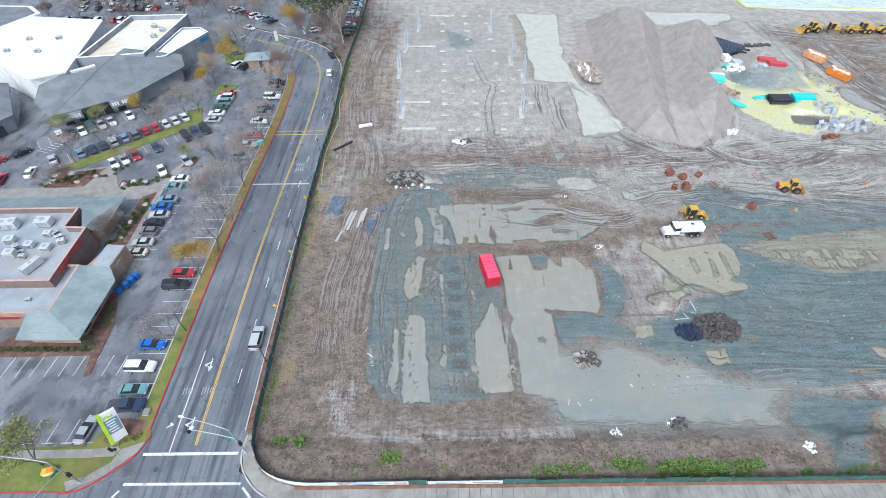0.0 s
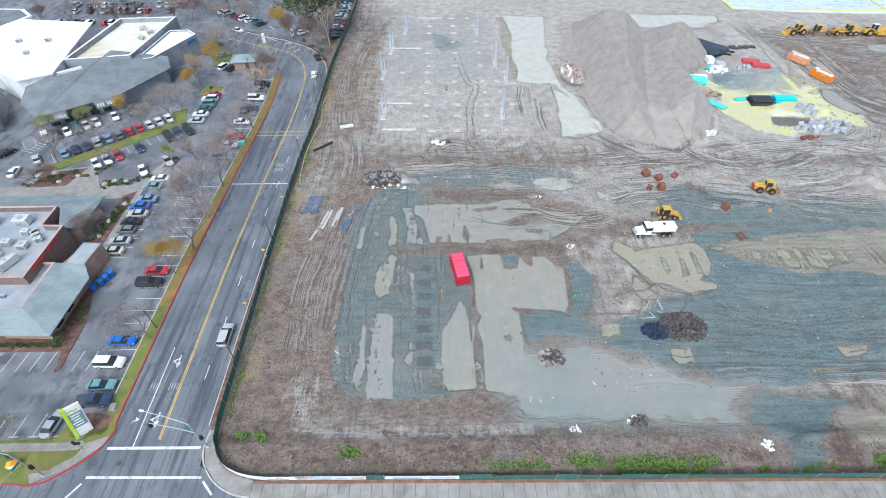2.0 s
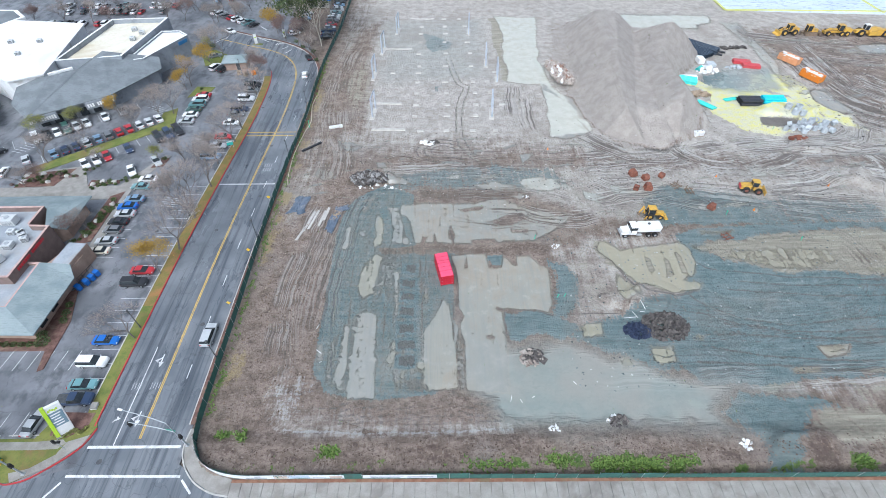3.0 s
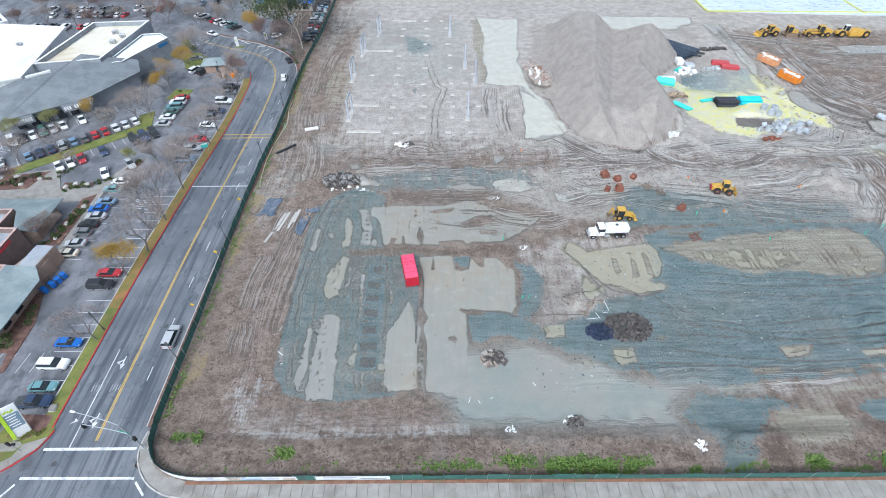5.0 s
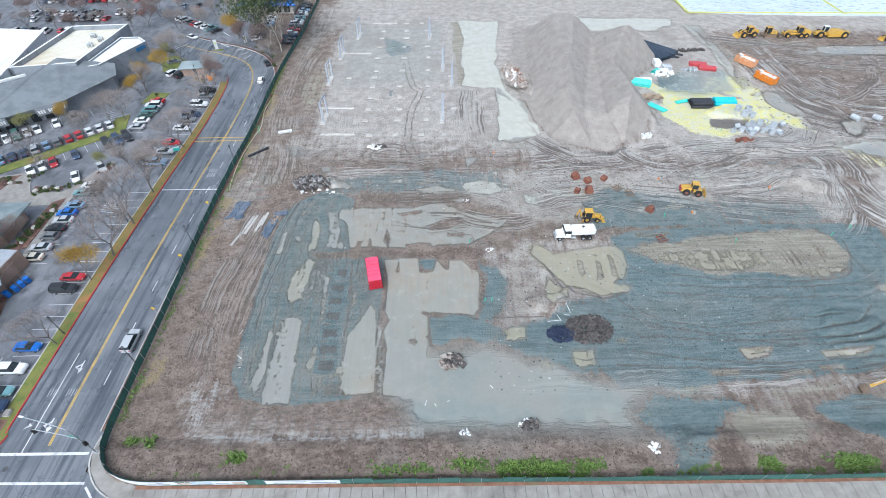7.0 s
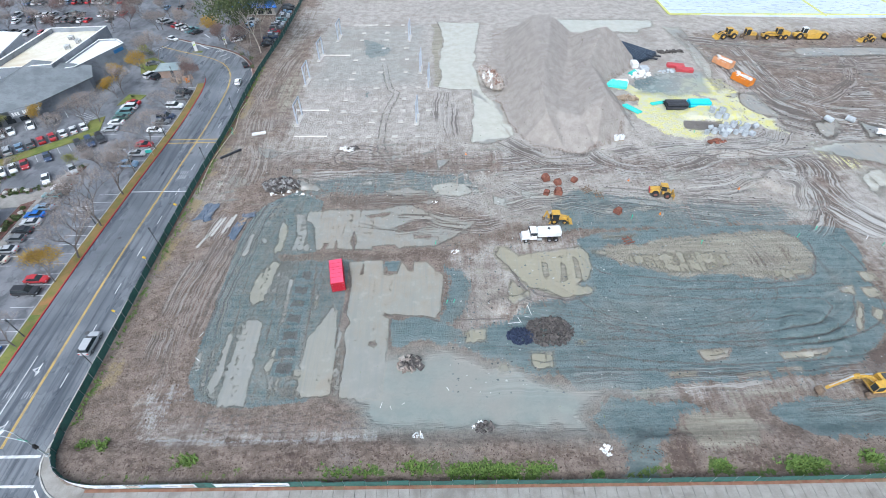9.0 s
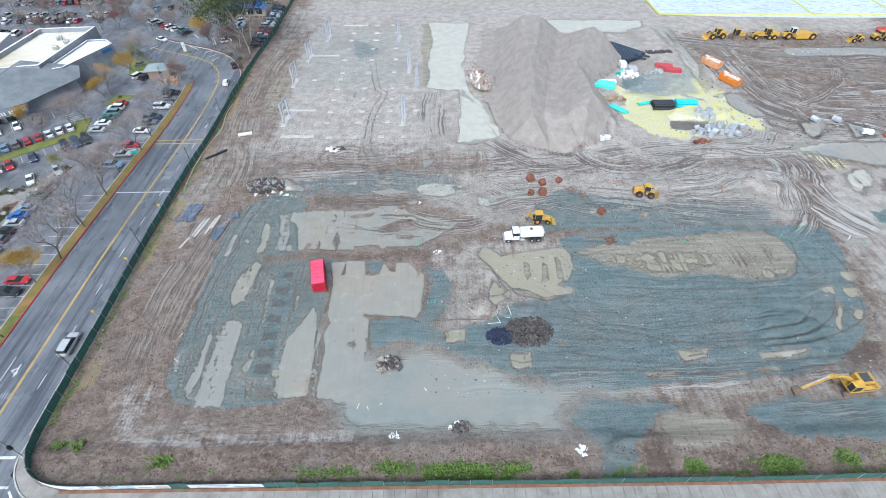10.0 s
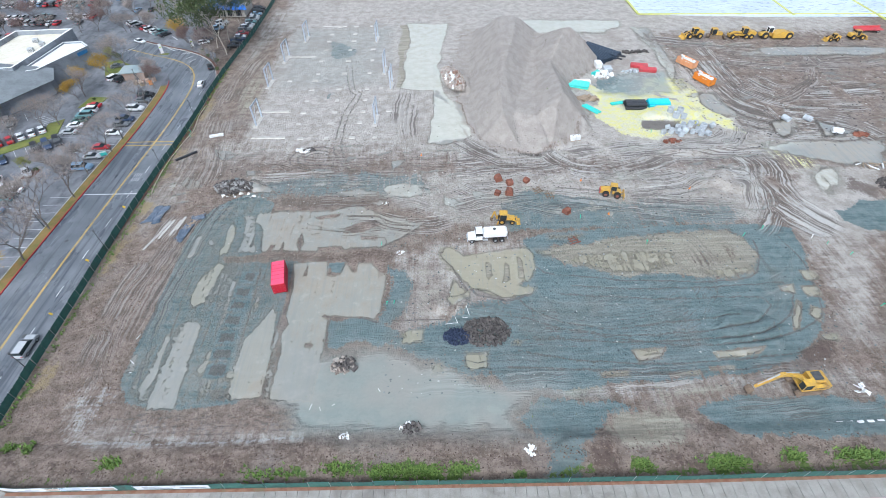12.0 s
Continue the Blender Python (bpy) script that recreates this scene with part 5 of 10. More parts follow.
marks("turn_arrow", arrow(-48.6, -24.0, 180) + arrow(-48.9, -14.0, 180), M_LINE, "white straight-and-turn lane arrow")
marks("turn_arrow", arrow(-52.4, -26.3, 0)[2:], M_LINE, "worn white turn arrow")
M_FAINT = surface("faded_white_road_paint", (0.40, 0.41, 0.43), (0.30, 0.31, 0.33), 2.5, 0.7, dirt=(0.2, 0.21, 0.22))
marks("lane_text", [bar(-51.7 + 0.42 * i + j * 2.9, -20.4 + 0.2 * (i % 2), -51.7 + 0.42 * i + j * 2.9, -19.2, 0.12) for i in range(4) for j in range(2)], M_FAINT, "worn white lettering bars on asphalt")
marks("lane_text", [bar(-44.6 + 0.5 * i + 2.6 * (i // 4), 36.3 + 1.8 * (j), -44.6 + 0.5 * i + 2.6 * (i // 4), 37.6 + 1.8 * j, 0.25) for i in range(6) for j in range(2)], M_FAINT, "worn white lettering bars on asphalt")

# kerbs and verge between road and parking lot
bm = bmesh.new()
ribbon(bm, [p for p in CENTRE if -27 < p.y and p.x > -47.6], 7.62, 7.4, 0.0, 0.16)
struct("kerb", bm, M_RED_KERB, "red painted concrete kerb", "kerb")
bm = bmesh.new()
ribbon(bm, [p for p in CENTRE if -26.5 < p.y < -3], 9.6, 7.62, 0.0, 0.14)
struct("verge", bm, M_TURF, "grass verge with dry yellow patches", "verge")
bm = bmesh.new()
ribbon(bm, [p for p in CENTRE if -5 < p.y < 88], 9.6, 7.62, 0.0, 0.137)
struct("verge", bm, M_LITTER, "verge covered with orange leaf litter", "verge")
bm = bmesh.new()
ribbon(bm, [p for p in CENTRE if -24 < p.y < 88], 9.8, 9.6, 0.0, 0.17)
struct("kerb", bm, M_KERB, "pale concrete kerb beside parking stalls", "kerb")
bm = bmesh.new()
ribbon(bm, [p for p in CENTRE if p.y > -27], -6.6, -6.78, -0.1, 0.15)
struct("kerb", bm, M_KERB, "weathered concrete kerb beside fence", "kerb")
bm = bmesh.new()
ribbon(bm, [p for p in CENTRE if p.y > -27], -6.78, -7.6, -0.2, 0.13)
struct("verge", bm, M_BARK, "rusty leaf-covered strip below the fence", "verge")
# front pavement, slab by slab
def front_y(x):
    return -34.25 - 0.0135 * (x + 30) if x < 60 else -35.46 - 0.004 * (x - 60)


pavement = empty("pavement", "stained concrete front pavement of separate slabs", "pavement", "", "structure")
bm = bmesh.new()
box(bm, (0, 0, 0), (1.46, 2.5, 0.24), bevel=0.015)
slab_mesh = mesh_of("slab", bm, M_CONC)
for k in range(88):
    x = -31 + 1.5 * k
    s = new("slab", slab_mesh)
    s.parent = pavement
    s.matrix_basis = pose(x, front_y(x) - 1.75 + rng.uniform(-0.01, 0.01), 0.03 + rng.uniform(-0.006, 0.006), 0, 0, -0.7)
bm = bmesh.new()
ribbon(bm, smooth_line([(-39.9, -27), (-40.1, -29.6), (-39.3, -32.0), (-37.2, -34.4), (-34.5, -35.9), (-31.8, -36.5)], 0.6), 0.1, -0.1, -0.1, 0.17)
struct("kerb", bm, M_KERB, "curved concrete kerb at street corner", "kerb")
bm = bmesh.new()
prism(bm, [(-39.9, -27), (-40.0, -29.6), (-39.2, -32.0), (-37.1, -34.3), (-34.5, -35.8), (-31.8, -36.4), (-31.75, -34.3), (-34.2, -33.5), (-36.6, -31.8), (-38.0, -29.6), (-38.6, -27)], -0.1, 0.14)
struct("pavement_corner", bm, M_CONC, "curved concrete pavement at street corner", "pavement")
bm = bmesh.new()
ribbon(bm, smooth_line([(x, front_y(x) - 3.08) for x in (-31.8, 0, 30, 60, 100, 140)], 5), 0.09, -0.09, -0.1, 0.17)
struct("kerb", bm, surface("faded_red_kerb", (0.36, 0.2, 0.19), (0.42, 0.36, 0.34), 0.4, 0.8, dirt=(0.45, 0.10, 0.09)), "faded red and grey front kerb", "kerb")
bm = bmesh.new()
ribbon(bm, smooth_line([(x, front_y(x) - 0.3) for x in (-31.8, 0, 30, 60, 100, 140)], 5), 0.24, -0.24, -0.2, 0.11)
struct("verge", bm, surface("red_bark_strip", (0.20, 0.09, 0.055), (0.28, 0.15, 0.10), 0.9, 0.95, bump=0.7, dirt=(0.16, 0.14, 0.08)), "reddish bark strip under the front fence", "verge")
# south-west corner: verge, path and kerb
bm = bmesh.new()
prism(bm, [(-130, -36.2), (-72, -34.0), (-62.5, -34.2), (-58.5, -32.2), (-55.2, -29.2), (-54.2, -26.4), (-55, -24.4), (-61, -24.6), (-62.6, -28.0), (-130, -28.0)], -0.1, 0.11)
struct("verge", bm, M_TURF, "damp green lawn at street corner", "verge")
bm = bmesh.new()
prism(bm, [(-130, -29.3), (-62, -29.7), (-58.4, -29.6), (-57.6, -28.7), (-58.3, -28.2), (-62, -28.5), (-130, -28.2)], 0.0, 0.13)
prism(bm, [(-62.6, -34.2), (-58.4, -32.2), (-55.1, -29.1), (-54.6, -27.6), (-57.55, -28.6), (-58.2, -30.4), (-61.0, -32.3), (-63.5, -32.9)], 0.0, 0.132)
struct("pavement_path", bm, M_CONC, "pale concrete footpath across the lawn", "pavement")
bm = bmesh.new()
ribbon(bm, smooth_line([(-130, -36.3), (-72, -34.15), (-62.5, -34.35), (-58.4, -32.35), (-55.05, -29.3), (-54.1, -26.6)], 1.0), 0.1, -0.1, -0.1, 0.16)
struct("kerb", bm, M_RED_KERB, "red painted kerb round the corner lawn", "kerb")
bm = bmesh.new()
prism(bm, [(-60.6, -27.6), (-58, -28.0), (-55.6, -26.6), (-55.4, -24.2), (-60.8, -24.0)], 0.0, 0.17)
struct("flower_bed", bm, M_BARK, "dark red planted bed below the sign", "flower bed")
bm = bmesh.new()
prism(bm, [(-86, -12.9), (-69.4, -13.0), (-68.6, -16.9), (-67.8, -16.5), (-68.2, -7.0), (-70.6, 0.5), (-86, -10.2)], 0.0, 0.13)
struct("planter", bm, M_BARK, "mulched planter beside the tan building", "planter")
d = Vector((cos40 := math.cos(radians(39)), sin40 := math.sin(radians(39)), 0))
bm = bmesh.new()
ribbon(bm, [Vector((-100.5, 37.3, 0)), Vector((-90, 45.6, 0)), Vector((-75.2, 57.8, 0))], 1.7, -1.7, 0, 0.14)
prism(bm, [(-75.6, 57.2), (-73.8, 58.4), (-75.8, 66), (-79, 63.5), (-78.2, 59.8)], 0, 0.142)
prism(bm, [(-75.2, 72), (-69.5, 75.5), (-69, 78), (-74.5, 78.5)], 0, 0.143)
prism(bm, [(-76.5, 92), (-71.0, 95), (-70.4, 99), (-77, 104), (-81, 102)], 0, 0.141)
prism(bm, [(-65.5, 107.8), (-62.2, 107.5), (-62.0, 108.6), (-65, 109.2)], 0, 0.14)
struct("verge", bm, M_TURF, "green parking lot islands", "verge")
bm = bmesh.new()
for q in ([(-110, 24.4), (-73.2, 27), (-73.2, 31.4), (-110, 31)], [(-101, 31), (-84, 31.2), (-88.4, 39.2), (-100.8, 36.8)], [(-74.2, 12.2), (-73.1, 6.5), (-71.9, 6.5), (-73.0, 27), (-74.4, 27)], [(-76.8, 31.3), (-73.2, 31.3), (-69.0, 43.0), (-70.6, 43.4)]):
    prism(bm, q, 0, 0.12)
struct("pavement_path", bm, M_CONC, "pale concrete walk round the tan building", "pavement")
bm = bmesh.new()
for q in ([(-101, 31), (-92, 31.5), (-90, 38.2), (-100, 36.2)], [(-84, 31.2), (-77, 32.2), (-77.6, 33.4), (-84.2, 33.6)], [(-77.5, 12), (-74.4, 13), (-74.4, 29.2), (-77, 27.5)], [(-72.2, 38.0), (-69.4, 38.6), (-69.0, 41.8), (-71, 42.4)]):
    prism(bm, q, 0.1, 0.16)
struct("planter", bm, M_BARK, "mulched planters with shrubs and boulders", "planter")
# parking stall lines
quads = []
for k in range(9):
    quads.append(bar(-82.0 + 2.3 * k - 7 * 0, -16.7, -81.6 + 2.3 * k, -13.0, 0.1))
    quads.append(bar(-80.4 + 2.85 * k, -27.6, -80.0 + 2.85 * k, -23.9, 0.1))
for k in range(42):
    y = -21 + 2.72 * k
    if y < 84 and not 33 < y < 41:
        cx = min(CENTRE, key=lambda p: abs(p.y - y)).x - 9.9
        quads.append(bar(cx, y, cx - 4.6, y, 0.1))
for k in range(10):
    quads.append(bar(-73.4, 8.6 + 2.65 * k, -67.8, 8.6 + 2.65 * k, 0.1))
for k in range(8):
    quads.append(bar(-73.4, 56.5 + 2.65 * k, -68.2, 56.5 + 2.65 * k, 0.1))
n40 = Vector((-sin40, cos40, 0))
for k in range(13):
    p = Vector((-101.2, 38.9, 0)) + d * 2.55 * k
    quads.append(bar(p.x, p.y, p.x + n40.x * 4.8, p.y + n40.y * 4.8, 0.1))
    q = p + n40 * 11.4 - d * 2
    quads.append(bar(q.x, q.y, q.x + n40.x * 4.8, q.y + n40.y * 4.8, 0.1))
    if k > 3:
        quads.append(bar(p.x - n40.x * 3.0, p.y - n40.y * 3.0, p.x - n40.x * 7.4, p.y - n40.y * 7.4, 0.1))
marks("stall_lines", quads, M_LINE, "thin white parking stall lines", 0.016)
hatch = [bar(-64.6, 24.2 + 0.7 * k, -60.6, 23.6 + 0.7 * k, 0.1) for k in range(5)] + [bar(-65.4, 49.0 + 0.6 * k, -62.8, 49.3 + 0.6 * k, 0.12) for k in range(4)]
hatch += [bar(-84.4 + 0.95 * k, 66.6 - 0.7 * k, -82.0 + 0.95 * k, 68.2 - 0.7 * k, 0.16) for k in range(9)] + [bar(-110.5 + 0.6 * k, 46 + 0.8 * k, -107.4 + 0.6 * k, 45 + 0.8 * k, 0.14) for k in range(7)]
marks("hatched_bay", hatch, M_LINE, "white hatched no-parking bay", 0.017)
marks("far_road_text", [bar(-57.5 + 0.8 * k, 107.6 + 0.2 * k, -57.0 + 0.8 * k, 109.0 + 0.2 * k, 0.3) for k in range(6)] + [bar(-52.8, 101.3, -51.3, 103.6, 0.3), bar(-54.8, 104.2, -53, 106.2, 0.3)] + [bar(-64.5, 113.3, -60.6, 110.4, 0.35), bar(-66.5, 123.6, -63.4, 120.2, 0.35), bar(-79, 110, -76, 114, 0.35)], M_LINE, "white road lettering bars and arrows", 0.026)

# ---- fence with green mesh ----
fence = empty("fence", "chain-link site fence covered with green mesh", "fence")
bm = bmesh.new()
N = 12
vs = [[bm.verts.new((-1.5 + 3.0 * i / N, 0.05 * math.sin(i * 2.1) * math.sin(j * 0.9 + 0.4) + s, 0.06 + 1.76 * j / 4 - (0.05 * (i % 3) if j == 4 else 0))) for j in range(5)] for i in range(N + 1) for s in (0.0,)]
vb = [[bm.verts.new((v.co.x, v.co.y - 0.018, v.co.z)) for v in col] for col in vs]
for g, flip in ((vs, 1), (vb, -1)):
    for a, b in zip(g, g[1:]):
        for j in range(4):
            bm.faces.new((a[j], b[j], b[j + 1], a[j + 1])[::flip])
for a, b in ((vs[0], vb[0]), (vs[-1], vb[-1])):
    for j in range(4):
        bm.faces.new((a[j], a[j + 1], b[j + 1], b[j]))
panel_mesh = mesh_of("mesh_panel", bm, M_MESH, True)
bm = bmesh.new()
rod(bm, (0, 0, 0), (0, 0, 1.95), 0.035, seg=6)
rod(bm, (0, 0, 1.95), (0, 0, 2.0), 0.05, 0.01, 6)
post_mesh = mesh_of("post", bm, M_STEEL)
LINE = smooth_line([(-36.2, 175), (-36.4, 141), (-36.8, 119), (-38.0, 101), (-38.6, 84), (-38.5, 56), (-39.2, 36), (-39.3, 14), (-39.0, -5), (-38.9, -20), (-38.7, -27.5), (-38.0, -30.0), (-36.2, -32.3), (-33.6, -33.6), (-30, -34.25)] + [(x, front_y(x)) for x in range(-20, 141, 10)], 0.25)
dist, k = 0.0, 0
marksteps = [LINE[0]]
for a, b in zip(LINE, LINE[1:]):
    dist += (b - a).length
    if dist >= 3.0:
        dist -= 3.0
        marksteps.append(b)
for a, b in zip(marksteps, marksteps[1:]):
    m, e = (a + b) / 2, b - a
    ang = math.degrees(math.atan2(e.y, e.x))
    p = new("mesh_panel", panel_mesh)
    p.parent = fence
    p.matrix_basis = pose(m.x, m.y, 0.05, rng.uniform(-3, 3), 0, ang) @ Matrix.Diagonal((e.length / 3.0, 1, rng.uniform(0.96, 1.03), 1))
    q = new("post", post_mesh)
    q.parent = fence
    q.matrix_basis = pose(a.x, a.y, 0, rng.uniform(-2, 2), rng.uniform(-2, 2), 0)

# printed banners hung on the outside of the fence
M_CLOTH = surface("white_banner_cloth", (0.74, 0.76, 0.80), (0.66, 0.69, 0.74), 0.7, 0.6)
M_INK = surface("grey_print", (0.25, 0.28, 0.34), (0.33, 0.36, 0.42), 2, 0.7)
M_SKYPRINT = surface("blue_print", (0.36, 0.47, 0.62), (0.55, 0.62, 0.70), 0.7, 0.65)
M_TAN = surface("tan_print", (0.45, 0.36, 0.30), (0.60, 0.52, 0.46), 1.5, 0.65)


def banner(line, bits, label):
    root = empty("banner", label, "banner", "banners on the fence")
    bm = bmesh.new()
    ribbon(bm, line, -0.07, -0.09, 0.55, 1.82)
    part("cloth", bm, M_CLOTH, root)
    total = len(line) - 1
    for a, b, z0, z1, mat, nm in bits:
        seg = line[int(a * total):max(int(a * total) + 2, int(b * total) + 1)]
        bm = bmesh.new()
        ribbon(bm, seg, -0.092, -0.1, z0, z1)
        part(nm, bm, mat, root, "plain printed shape")
    return root


bl = smooth_line([(-37.9, -30.2), (-36.1, -32.35), (-33.5, -33.65), (-30, -34.27)] + [(x, front_y(x) - 0.02) for x in range(-25, -13, 3)], 0.25)
banner(bl, [(0.42, 0.54, 0.75, 1.0, M_INK, "print_bar"), (0.47, 0.5, 1.2, 1.5, M_INK, "print_emblem"), (0.58, 0.66, 0.62, 1.5, M_TAN, "print_panel"), (0.67, 0.80, 0.62, 1.7, M_SKYPRINT, "print_panel"), (0.70, 0.79, 0.62, 0.95, M_INK, "print_panel"), (0.82, 0.9, 1.0, 1.2, M_INK, "print_bar"), (0.92, 0.99, 0.62, 1.5, M_TAN, "print_panel")], "long white printed banner on the fence corner")
bl = smooth_line([(x, front_y(x) - 0.02) for x in (-13.4, -10, -7, -3.2)], 0.25)
banner(bl, [(0.1, 0.55, 1.3, 1.5, M_INK, "print_bar"), (0.12, 0.52, 0.72, 1.0, M_INK, "print_bar"), (0.62, 0.95, 0.85, 1.2, M_INK, "print_bar")], "white printed banner with grey lettering bars")

# ---- buildings ----
M_TANWALL = surface("tan_stucco", (0.34, 0.24, 0.19), (0.42, 0.31, 0.25), 0.6, 0.9, dirt=(0.28, 0.20, 0.16))
M_BROWN = surface("brown_parapet", (0.18, 0.13, 0.115), (0.235, 0.175, 0.155), 0.8, 0.9)
M_FLAT = surface("grey_roof_membrane", (0.28, 0.31, 0.345), (0.39, 0.42, 0.455), 0.25, 0.6, dirt=(0.36, 0.34, 0.32))
M_CAP = surface("pink_coping", (0.46, 0.30, 0.27), (0.54, 0.40, 0.36), 1, 0.8)
M_WHITEROOF = surface("white_roof_membrane", (0.82, 0.82, 0.81), (0.74, 0.75, 0.75), 0.15, 0.6, dirt=(0.64, 0.64, 0.63))
M_CREAMROOF = surface("cream_roof_membrane", (0.76, 0.74, 0.66), (0.66, 0.62, 0.50), 0.12, 0.7, dirt=(0.55, 0.47, 0.33))
M_GREYWALL = surface("blue_grey_stucco", (0.25, 0.275, 0.305), (0.31, 0.335, 0.365), 0.5, 0.85, dirt=(0.17, 0.18, 0.20))
M_GLASS = surface("dark_glass", (0.02, 0.025, 0.03), (0.04, 0.05, 0.055), 1, 0.08, bump=0.0, spec=0.6)


def shingles(name, a, b, dark):
    n = Nodes(name)
    rows = n.noise(1.0, 2, 0.5, (0.6, 6.0, 6.0))
    c = n.mix(n.ramp(n.noise(0.25, 5, 0.6), 0.38, 0.62), a, b)
    c = n.mix(n.ramp(rows, 0.5, 0.75, 0, 0.5), c, dark)
    c = n.mix(n.ramp(n.noise(6, 3, 0.7), 0.55, 0.75, 0, 0.5), c, dark)
    return n.finish(c, 0.8, 0, rows, 0.4, 0.05)


M_SLATE = shingles("dark_slate_shingle", (0.15, 0.168, 0.182), (0.20, 0.222, 0.236), (0.11, 0.122, 0.134))
M_SHINGLE = shingles("grey_green_shingle", (0.20, 0.25, 0.262), (0.27, 0.32, 0.33), (0.145, 0.18, 0.19))


def flat_block(root, pts, z, wall, roof, cap, parapet=0.9, thick=0.35):
    """Walls, a flat roof set below a parapet, and its coping."""
    bm = bmesh.new()
    prism(bm, pts, 0, z - parapet)
    part("wall", bm, wall, root)
    c = Vector((sum(p[0] for p in pts) / len(pts), sum(p[1] for p in pts) / len(pts), 0))
    bm = bmesh.new()
    prism(bm, [tuple((Vector((*p, 0)) * 0.992 + c * 0.008).xy) for p in pts], z - parapet, z - parapet + 0.05)
    part("flat_roof", bm, roof, root)
    for a, b in zip(pts, pts[1:] + pts[:1]):
        a, b = Vector((*a, 0)), Vector((*b, 0))
        e = (b - a).normalized()
        n = Vector((-e.y, e.x, 0))
        if n.dot(c - a) < 0:
            n = -n
        bm = bmesh.new()
        prism(bm, [tuple(v.xy) for v in (a + n * 0.004, b + n * 0.004, b + n * thick - e * thick * 0.98, a + n * thick + e * thick * 0.98)], z - parapet, z)
        part("parapet", bm, wall, root)
        bm = bmesh.new()
        prism(bm, [tuple(v.xy) for v in (a - n * 0.04, b - n * 0.04, b + n * (thick + 0.04) - e * thick, a + n * (thick + 0.04) + e * thick)], z, z + 0.06)
        part("coping", bm, cap, root)


def roof_faces(root, name, faces, mat, thick=0.18):
    for f in faces:
        bm = bmesh.new()
        top = [bm.verts.new(v) for v in f]
        low = [bm.verts.new((v[0], v[1], v[2] - thick)) for v in f]
        bm.faces.new(top)
        bm.faces.new(low[::-1])
        for i in range(len(f)):
            j = (i + 1) % len(f)
            bm.faces.new((low[i], low[j], top[j], top[i]))
        part(name, bm, mat, root)


def hvac(x, y, z, sx, sy, sz, turn=0, fans=1):
    sx, sy, sz = sx * 0.78, sy * 0.78, sz * 0.75
    root = empty("roof_air_unit", "pale metal air-conditioning unit on a flat roof", "air unit", "roof air units", "", pose(x, y, z, 0, 0, turn))
    bm = bmesh.new()
    box(bm, (0, 0, sz / 2 + 0.12), (sx, sy, sz), bevel=0.04)
    part("housing", bm, M_UNIT, root)
    bm = bmesh.new()
    box(bm, (0, 0, 0.06), (sx * 0.9, sy * 0.9, 0.12))
    part("curb", bm, M_DARK, root)
    for k in range(fans):
        bm = bmesh.new()
        rod(bm, (sx * (k + 0.5) / fans - sx / 2, 0, sz + 0.12), (sx * (k + 0.5) / fans - sx / 2, 0, sz + 0.2), min(sx / fans, sy) * 0.26, seg=14)
        part("fan_guard", bm, M_POLE, root)
    bm = bmesh.new()
    for k in range(5):
        box(bm, (0, -sy / 2 - 0.01, 0.3 + k * sz / 6.5), (sx * 0.8, 0.03, 0.06))
    part("grille", bm, M_DARK, root)
    return root


M_POLE = surface("grey_pole_paint", (0.36, 0.39, 0.41), (0.44, 0.47, 0.49), 2, 0.5, 0.3)
M_UNIT = surface("pale_unit_metal", (0.55, 0.57, 0.58), (0.64, 0.66, 0.66), 1.5, 0.5, 0.2, dirt=(0.4, 0.4, 0.39))
M_SIGNRED = surface("red_sign_letters", (0.5, 0.02, 0.04), (0.55, 0.04, 0.05), 2, 0.4)

rest = empty("restaurant_building", "tan restaurant with brown parapets and grey shingle skirts", "building")
flat_block(rest, [(-112, -7.0), (-77, -7.0), (-77, 3.6), (-80.6, 3.8), (-80.6, 12.5), (-112, 12.5)], 4.2, M_TANWALL, M_FLAT, M_CAP, 0.6)
flat_block(rest, [(-112, -1.2), (-79.2, -1.2), (-79.2, 12.2), (-83.4, 12.4), (-83.4, 18.0), (-112, 18.0)], 5.6, M_BROWN, M_FLAT, M_CAP, 1.2)
bm = bmesh.new()
prism(bm, [(-80.2, -10.2), (-71.8, -10.6), (-71.8, 0), (-71.2, 6.5), (-75.4, 8.2), (-77.2, 3.6), (-77.2, -7.2), (-80.2, -7.2)], 0, 3.0)
prism(bm, [(-111, 12.7), (-83.6, 18.2), (-80, 13), (-78.8, 14.5), (-79, 22.2), (-111, 22.2)], 0, 3.1)
part("wall", bm, M_TANWALL, rest)
roof_faces(rest, "shingle_roof", [[(-80.6, -11.6, 3.1), (-70.2, -11.9, 3.1), (-76.9, -6.9, 4.4), (-80.4, -6.9, 4.4)], [(-70.2, -11.9, 3.1), (-69.8, 0.6, 3.1), (-71.6, 3.4, 3.8), (-76.9, 3.4, 4.4), (-76.9, -6.9, 4.4)],
                                  [(-78.0, 24.2, 3.1), (-112, 24.2, 3.1), (-112, 18.1, 5.0), (-83.3, 18.1, 5.0)], [(-78.0, 24.2, 3.1), (-83.3, 18.1, 5.0), (-80.5, 12.4, 5.0), (-78.0, 13.6, 3.1)]], M_SHINGLE)
bm = bmesh.new()
box(bm, (-73.2, 6.2, 1.9), (3.6, 5.6, 3.8), -6)
part("entry_block", bm, M_TANWALL, rest)
bm = bmesh.new()
box(bm, (-73.2, 6.2, 3.86), (3.4, 5.4, 0.1), -6)
part("flat_roof", bm, M_FLAT, rest)
